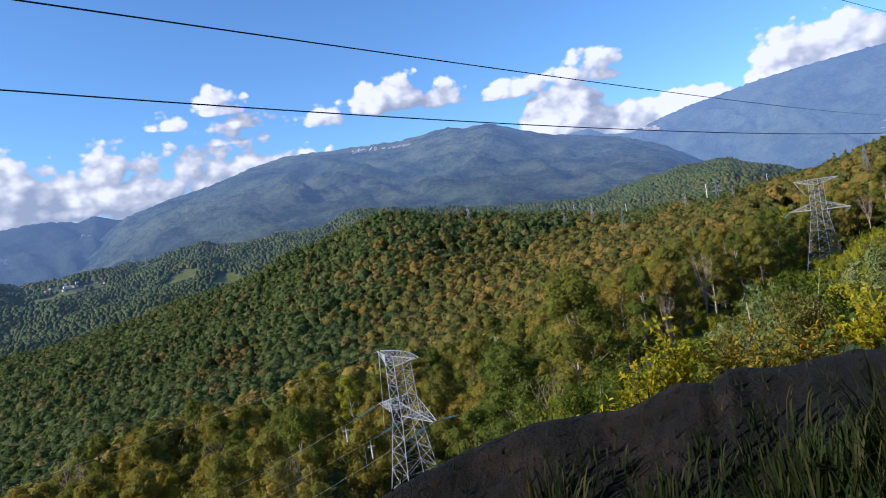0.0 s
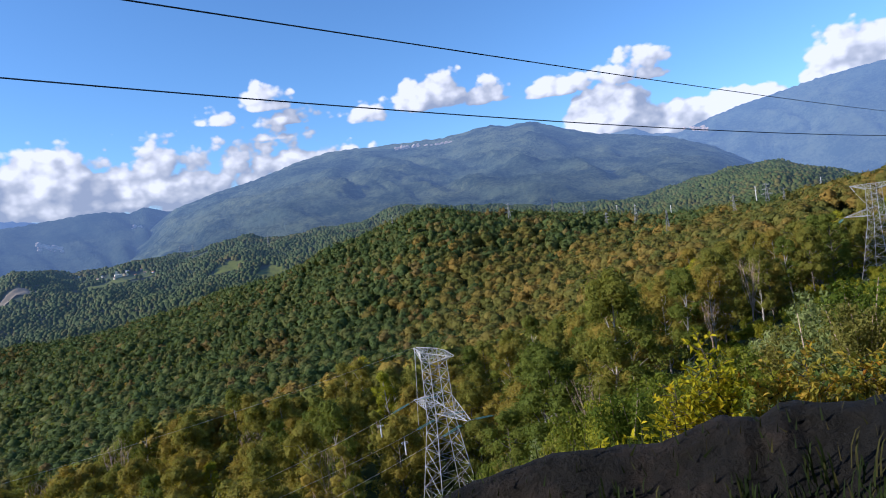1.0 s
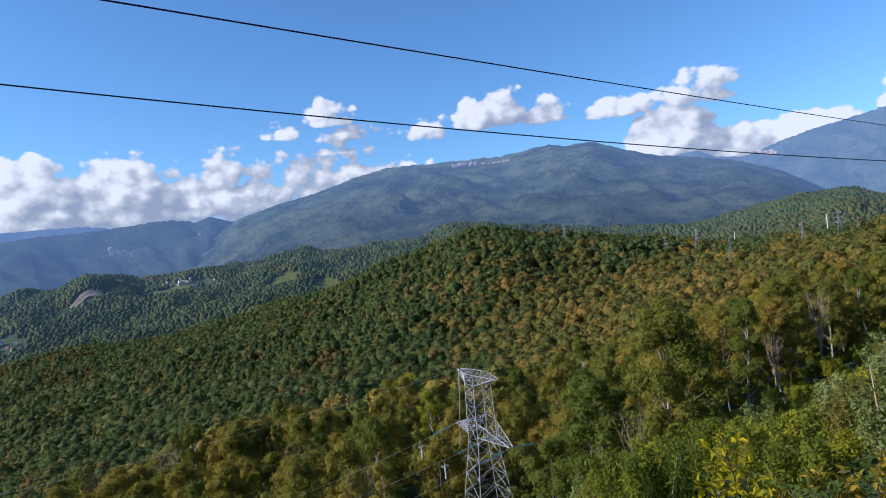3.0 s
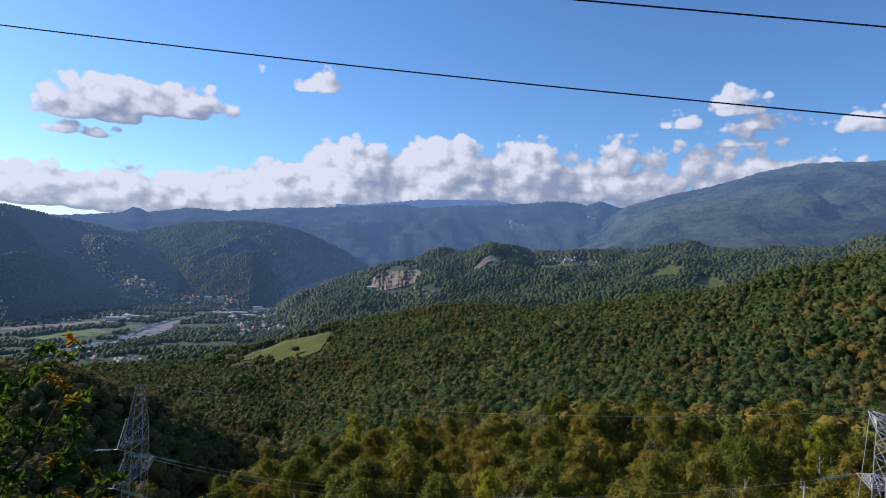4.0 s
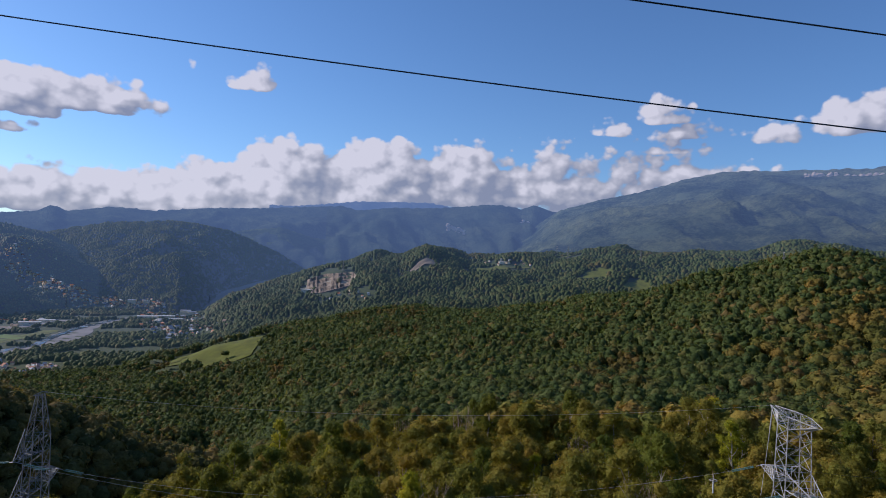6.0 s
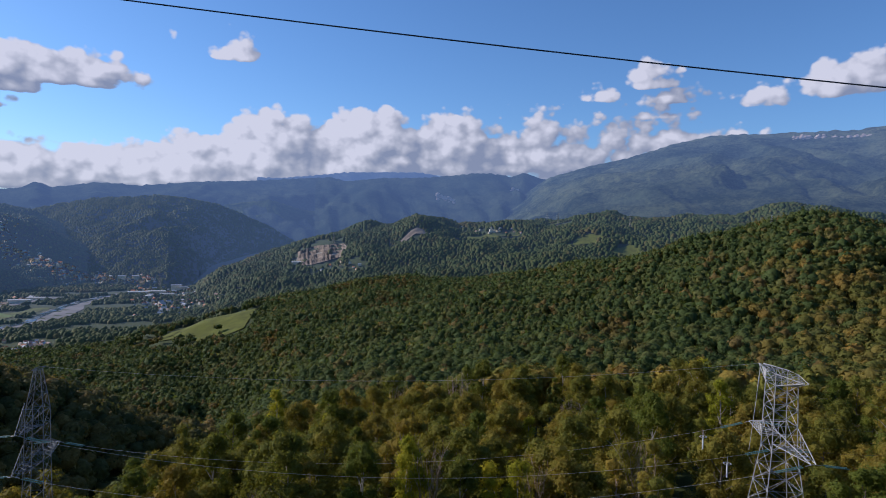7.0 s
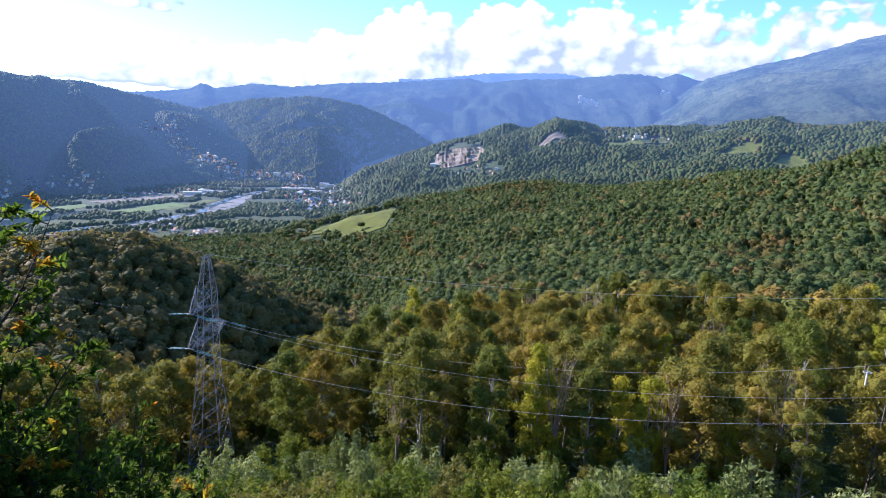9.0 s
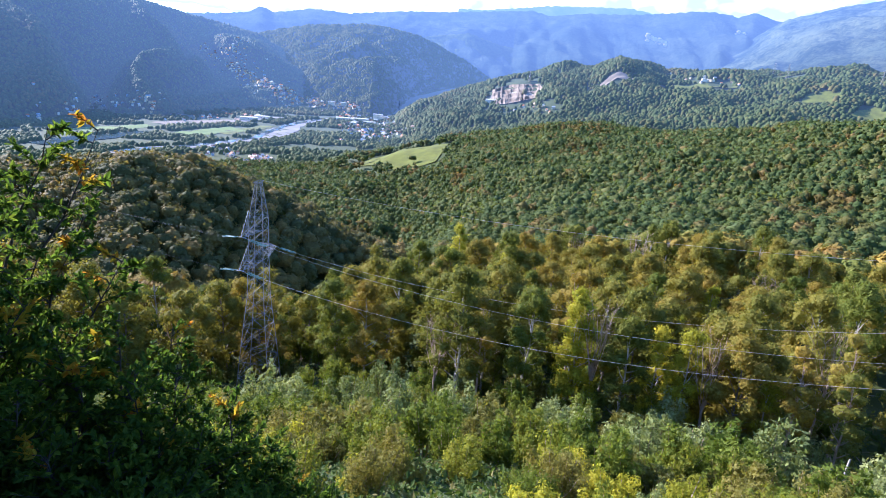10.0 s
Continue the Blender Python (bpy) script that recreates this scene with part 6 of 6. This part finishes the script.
# short grass round the path
rg_ = np.random.default_rng(475)
ga_, gr_ = rg_.uniform(0, 6.28, 9000), 5.5 * np.sqrt(rg_.uniform(0.0, 1, 9000))
gx_, gy_ = -0.4 + gr_ * np.sin(ga_), -0.6 + gr_ * np.cos(ga_)
gp_ = np.stack([gx_, gy_, bank_z(gx_, gy_) - 0.01], -1)
gn_ = rg_.normal(size=(9000, 3)) * np.array([1, 1, 0.15])
gn_ /= np.linalg.norm(gn_, axis=1)[:, None]
tagged(part("short_grass", *leaf_blades(gp_, gn_, 0.05, rg_, 1.6, 3.0, 0.12), M_GRASS_SHADED), "short trampled grass round the viewpoint", "grass", kind="stuff")
# grass along the near side of the bank
rb_ = np.random.default_rng(471)
for k in range(18):
    az_k, back = rb_.uniform(3, 47), rb_.uniform(0.45, 1.4)
    rk = LIP_R(az_k) - back
    gx, gy = C0[0] + rk * math.sin(radians(az_k)), C0[1] + rk * math.cos(radians(az_k))
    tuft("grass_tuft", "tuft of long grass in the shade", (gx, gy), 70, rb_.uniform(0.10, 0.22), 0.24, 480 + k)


def off_bank(a, el, d):
    """A point d metres out from the start of the walk."""
    return C0 + d * np.array([math.sin(radians(a)), math.cos(radians(a)), math.tan(radians(el))])


for i, (spec, leaf, mats, reach, side, per) in enumerate((
        (((27.7, -10.7, 6.0), (28.3, -12.5, 6.1), (27.0, -13.2, 5.9), (29.2, -14, 6.2), (26.5, -15, 6.0), (28.4, -15.5, 6.1)), 0.062, [M_YELLOW, M_TURNED], 0.12, 40, 15),
        (((25.3, -13.8, 5.9), (24.8, -15.2, 5.8), (26.0, -16, 6.0), (25.0, -17, 5.9)), 0.058, [M_YELLOW, M_TURNED], 0.11, 36, 14),
        (((19.5, -18.2, 6.2), (18.5, -18.8, 6.2), (20.8, -18.6, 6.3), (22.6, -17.6, 6.3)), 0.085, [M_YELLOW, M_TURNED], 0.12, 18, 8),
        (((34.5, -12.4, 6.4), (33, -14, 6.4), (36, -13.5, 6.6), (31.5, -14.4, 6.3), (35.5, -15, 6.4), (32.2, -12.8, 6.5)), 0.06, [M_GOLD, M_TURNED], 0.28, 30, 20),
        (((38.5, -12.6, 6.8), (37.3, -14, 6.8), (40, -13.4, 7.0), (41, -14.5, 6.8), (39, -15, 6.6)), 0.06, [M_GOLD, M_TURNED], 0.28, 30, 20),
        (((43.4, -11.0, 7.4), (41.7, -12.2, 7.3), (44.8, -12.0, 7.4), (46, -12.5, 7.2), (43, -14, 7), (45, -14, 7.2)), 0.06, [M_YELLOW, M_TURNED], 0.28, 30, 22))):
    tp = [off_bank(*q) for q in spec]
    c = np.mean(tp, axis=0)
    c[2] = land1(c[0], c[1]) - 0.1
    leafy("yellow_shrub" if mats[0] is M_YELLOW else "golden_shrub", "shrub with long yellowing leaves beside the rocks" if mats[0] is M_YELLOW else "fine-leaved golden shrub beside the rocks", "bush", c, tp, 430 + i, leaf, mats, side=side, per=per, reach=reach, bark=M_TWIG_DARK, turned=0.35 if i > 2 else 0.0, thick=0.35)


# ---- valley: river, fields, quarry, roads, town ----
def drape(name, label, line, half, mat, seed, lift=0.6, cat="field", rows=9, wob=0.25, step=12.0, relief=0.0):
    """A strip of ground cover along a line of (azimuth, distance), half metres to each side, lying on the land."""
    p = np.array([at(a, r)[:2] for a, r in line])
    seg = np.r_[0, np.cumsum(np.linalg.norm(np.diff(p, axis=0), axis=1))]
    s = np.linspace(0, seg[-1], max(8, int(seg[-1] / step)))
    q = np.stack([np.interp(s, seg, p[:, 0]), np.interp(s, seg, p[:, 1])], -1)
    t = np.gradient(q, axis=0)
    t /= np.linalg.norm(t, axis=1)[:, None]
    nrm = np.stack([-t[:, 1], t[:, 0]], -1)
    hw = np.interp(s, seg, half) if np.ndim(half) else np.full(len(s), float(half))
    u = np.linspace(-1, 1, rows)
    edge = 1 + wob * fbm(np.stack([s / 90, 0 * s], -1), seed, 3)
    edge2 = 1 + wob * fbm(np.stack([s / 90, 0 * s + 7], -1), seed + 1, 3)
    w = np.where(u[None] < 0, edge[:, None], edge2[:, None]) * u[None] * hw[:, None]
    xy = q[:, None] + nrm[:, None] * w[..., None]
    z = land(xy[..., 0], xy[..., 1]) + lift
    if relief:
        z = z + relief * fbm(xy / 25, seed + 5, 3)
    v = np.concatenate([xy, z[..., None]], -1).reshape(-1, 3)
    n, m = len(s), rows
    i, j = np.meshgrid(np.arange(n - 1), np.arange(m - 1), indexing="ij")
    f = np.stack([i * m + j, i * m + j + 1, (i + 1) * m + j + 1, (i + 1) * m + j], -1).reshape(-1, 4)[:, ::-1]
    return tagged(part(name, v, f, mat, smooth=True), label, cat, kind="structure")


for nm, lb, line, half, mt, sd, lift, ct in OPEN:
    drape(nm, lb, line, half, mt, sd, lift, ct)
drape("meadow", "pale green upland meadow", [(-10.4, 1310), (-9.3, 1335), (-8.2, 1360)], 26, M_FIELD, 510, 1.5)
drape("meadow", "pale green meadow on the plateau", [(-16.4, 1690), (-15, 1695), (-13.2, 1690)], 16, M_FIELD, 511, 2.5)
drape("meadow", "grassy clearing on the plateau", [(-23.5, 1560), (-21, 1560), (-18.5, 1550)], 20, M_FIELD, 512, 1.5)
drape("meadow", "grassy strip on the plateau", [(-13.8, 1420), (-12.5, 1420), (-11, 1415)], 18, M_FIELD, 513, 1.5)
drape("quarry", "brown scarred cutting on the hillside", [(-29.3, 1528), (-28, 1532), (-26.7, 1536)], 15, M_SOIL, 515, 2.0, "quarry", 11, 0.25, 6.0, 3.0)
# quarry: a stepped rock face cut into the hill
QTOP = curve((-40.2, -3.3), (-39.0, -2.6), (-37.6, -2.0), (-36.8, -1.75), (-34.4, -1.5), (-33.8, -2.0))
QFOOT = curve((-40.2, -3.75), (-37.0, -3.3), (-34.5, -2.55), (-33.8, -2.3))
q_az = np.linspace(-38.4, -34.0, 27)
q_reach = [[float(np.hypot(*sight(a, e(a))[:2])) for a in q_az] for e in (QFOOT, QTOP)]
qa, qv = np.meshgrid(np.linspace(-38.4, -34.0, 90), np.linspace(0, 1, 40), indexing="ij")
r_low, r_top = np.interp(qa, q_az, q_reach[0]) - 14, np.interp(qa, q_az, q_reach[1]) - 4
climb = np.clip(qv / 0.8, 0, 1)
steps = (np.floor(climb * 4) + np.clip((climb * 4 % 1 - 0.45) / 0.55, 0, 1)) / 4
qr = r_low + (r_top - r_low) * climb + 40 * np.clip((qv - 0.8) / 0.2, 0, 1) + 3 * fbm(np.stack([qa * 1.3, qv * 2], -1), 520, 4)
qx, qy = qr * np.sin(np.radians(qa)), qr * np.cos(np.radians(qa))
q_low, q_high = EYE + r_low * tan_el(QFOOT(qa)), EYE + r_top * tan_el(QTOP(qa)) + 3
qz = np.where(qv < 0.8, q_low + (q_high - q_low) * np.clip(steps, 0, 1), q_high + (land(qx, qy) - 3 - q_high) * np.clip((qv - 0.8) / 0.2, 0, 1)) + 0.5 * fbm(np.stack([qx, qy], -1) / 9, 521, 3)
n_a, n_v = qa.shape
i_, j_ = np.meshgrid(np.arange(n_a - 1), np.arange(n_v - 1), indexing="ij")
tagged(part("quarry", np.stack([qx, qy, qz], -1).reshape(-1, 3), np.stack([i_ * n_v + j_, i_ * n_v + j_ + 1, (i_ + 1) * n_v + j_ + 1, (i_ + 1) * n_v + j_], -1).reshape(-1, 4)[:, ::-1], M_QUARRY), "open pale stone quarry stepped into the hill", "quarry", kind="structure")
drape("track", "pale farm track below the quarry", [(-38.5, 1560), (-36, 1545), (-33.5, 1470), (-31.5, 1440)], 6, M_TRACK, 516, 1.5, "road")


def house(kind, wall, roof, w, d, h, rise):
    root = thing("house", kind, "house", group="houses of the town")
    v = [(sx * w / 2, sy * d / 2, z) for z in (-2, h) for sx, sy in ((-1, -1), (1, -1), (1, 1), (-1, 1))] + [(-w / 2, 0, h + rise * 0.97), (w / 2, 0, h + rise * 0.97)]
    f = [(0, 1, 5, 4), (1, 2, 6, 5), (2, 3, 7, 6), (3, 0, 4, 7), (4, 7, 8, 8), (5, 9, 6, 6)]
    bm = bmesh.new()
    bv = [bm.verts.new(q) for q in v]
    for q in f[:4]:
        bm.faces.new([bv[k] for k in q])
    bm.faces.new([bv[k] for k in (4, 8, 7)]), bm.faces.new([bv[k] for k in (5, 6, 9)])
    me = bpy.data.meshes.new("wall")
    bm.to_mesh(me), bm.free()
    me.materials.append(wall)
    o = new("wall", me)
    o.parent = root
    e = 0.6
    rv, rf = [], []
    for sy in (-1, 1):
        lo, hi = np.array([0, sy * (d / 2 + e), h - e * rise / (d / 2)]), np.array([0, 0, h + rise])
        b0 = len(rv)
        for z in (0.0, 0.35):
            rv += [(-w / 2 - e, lo[1], lo[2] + z), (w / 2 + e, lo[1], lo[2] + z), (w / 2 + e, hi[1], hi[2] + z), (-w / 2 - e, hi[1], hi[2] + z)]
        rf += [tuple(b0 + k for k in q) for q in ((0, 1, 2, 3), (4, 7, 6, 5), (0, 4, 5, 1), (2, 6, 7, 3), (1, 5, 6, 2), (0, 3, 7, 4))]
    part("roof", rv, rf, roof, root)
    for k in (0.0,):
        for sy in (-1, 1):
            q = np.array([(-0.6, 0, -0.7), (0.6, 0, -0.7), (0.6, 0, 0.7), (-0.6, 0, 0.7)]) + np.array([k * w, sy * (d / 2 + 0.04), h * 0.55])
            part("window", q, [(0, 1, 2, 3)] if sy < 0 else [(3, 2, 1, 0)], M_WATER, root)
    return root


HOUSES = [house("small white house with a red tiled roof", M_WALLS[0], M_ROOFS[0], 11, 8, 5, 2.6), house("cream house with a brown roof", M_WALLS[1], M_ROOFS[2], 12, 9, 6, 2.8), house("white two-storey house with a grey metal roof", M_WALLS[0], M_ROOFS[1], 13, 9, 7, 2.4),
          house("grey house with a red tiled roof", M_WALLS[2], M_ROOFS[0], 10, 8, 5, 2.6)]
HALLS = [house("long white factory hall with a flat pale roof", M_WALLS[0], M_CONCRETE, 46, 18, 8, 1.2), house("white apartment block with a grey roof", M_WALLS[0], M_ROOFS[1], 26, 12, 15, 1.5)]
rng = np.random.default_rng(611)
for (a0, e0), (a1, e1), n, sp in STREETS:
    for i in range(int(1.2 * n)):
        t = rng.uniform()
        p = sight(a0 + (a1 - a0) * t + rng.normal() * 0.15, e0 + (e1 - e0) * t + rng.normal() * sp)
        if p is not None:
            if e0 > -5.2:
                p[2] += 3.0
            put(HOUSES[rng.integers(0, 4)], p, rng.uniform(0, 3.14), rng.uniform(0.55, 0.9) * (0.7 if a0 > -44 or e0 < -9 else 1.0))
for a, el, k, turn, sc in ((-51.2, -5.95, 0, 0.9, 1.0), (-49.8, -5.9, 0, 0.8, 0.9), (-48.3, -5.65, 1, 0.6, 1.0), (-47.8, -5.7, 1, 0.9, 0.8), (-50.4, -6.2, 0, 2.3, 0.7), (-59.3, -6.4, 0, 0.9, 0.9), (-58.2, -6.2, 0, 0.7, 0.8), (-49.0, -6.1, 0, 0.7, 0.7), (-52.4, -4.75, 1, 0.6, 0.8), (-51.4, -4.7, 1, 0.4, 0.7), (-38.2, -3.35, 0, 0.5, 0.8), (-20.8, 0.0, 0, 0.5, 0.6)):
    p = sight(a, el)
    if p is not None:
        put(HALLS[k], p, turn, sc)


# the many small houses farther up the streets and on the hillsides, too small to tell apart
def small_house(p, w, d, h, turn):
    v = np.array([(sx * w / 2, sy * d / 2, z) for z in (-1.5, h) for sx, sy in ((-1, -1), (1, -1), (1, 1), (-1, 1))] + [(-w / 2, 0, h + 0.35 * d), (w / 2, 0, h + 0.35 * d)])
    c, q = math.cos(turn), math.sin(turn)
    v = np.stack([v[:, 0] * c - v[:, 1] * q, v[:, 0] * q + v[:, 1] * c, v[:, 2]], -1) + p
    f = [(0, 1, 5), (0, 5, 4), (1, 2, 6), (1, 6, 5), (2, 3, 7), (2, 7, 6), (3, 0, 4), (3, 4, 7), (4, 8, 7), (5, 6, 9), (4, 5, 9), (4, 9, 8), (6, 7, 8), (6, 8, 9)]
    return v, np.array(f)


hs, hi = [], []
for (a0, e0), (a1, e1), n, sp in [q for q in STREETS if q[1][0] < -44] + [((-62.4, -1.6), (-57.6, -2.2), 20, 0.4), ((-72, -5.4), (-66, -5.0), 18, 0.3), ((-61.5, -0.2), (-58.5, -0.6), 14, 0.3), ((-52, -6.9), (-45, -6.6), 16, 0.3)]:
    for _ in range(int(1.3 * n)):
        t = rng.uniform()
        p = sight(a0 + (a1 - a0) * t + rng.normal() * 0.3, e0 + (e1 - e0) * t + rng.normal() * sp * 1.3)
        if p is None:
            continue
        hs.append(small_house(p + np.array([0, 0, 2.5 if e0 > -5.2 else 0.5]), rng.uniform(4.5, 7.5), rng.uniform(4, 5.5), rng.uniform(2.5, 3.8), rng.uniform(0, 3.14)))
        wall_k, roof_k = rng.integers(0, 3), 3 + rng.integers(0, 3)
        hi += [wall_k] * 10 + [roof_k] * 4
tagged(part("hillside_houses", *join(hs), M_WALLS + M_ROOFS, index=hi), "small pale houses with pitched roofs among the trees", "houses", kind="stuff")


# ---- pale cliffs on the mountains ----
def cliff(name, label, a0, a1, e0, e1, r, mat, seed, cells=14, fill=0.6):
    """Broken rock faces that stand out of the wooded slope."""
    rr = np.random.default_rng(seed)
    out = []
    v0, f0 = ico(2)
    for i in range(cells):
        t = rr.uniform()
        a, e = a0 + (a1 - a0) * t + rr.normal() * 0.15, e0 + (e1 - e0) * t + rr.normal() * 0.10
        s = r * 0.0017 * rr.uniform(0.5, 1.3)
        v = v0 * (1 + 0.35 * fbm(v0 * 0.8, seed + i, 3))[:, None] * np.array([s * 1.5, s * 0.9, s * 1.1])
        th = radians(-a)
        c, sn = math.cos(th), math.sin(th)
        v = np.stack([v[:, 0] * c - v[:, 1] * sn, v[:, 0] * sn + v[:, 1] * c, v[:, 2]], -1)
        out.append((v + at(a, r) + np.array([0, 0, EYE + r * math.tan(radians(e))]), f0))
    tagged(part(name, *join(out), mat), label, "cliff", kind="structure")


cliff("cliff_rim", "pale rock rim along the mountain top", 3.3, 8.7, 8.1, 7.85, 3740, M_CLIFF, 701, 60)
cliff("cliff_face", "pale cliff in a wooded valley side", -26.1, -24.7, 3.25, 2.65, 3560, M_CLIFF, 702, 34)
cliff("cliff_face", "narrow grey cliff on the range", -19.9, -18.9, 3.2, 3.9, 3880, M_CLIFF, 703, 16)
cliff("cliff_face", "small grey cliff below a pass", 28.3, 30.2, 6.0, 5.6, 4330, M_CLIFF, 704, 26)
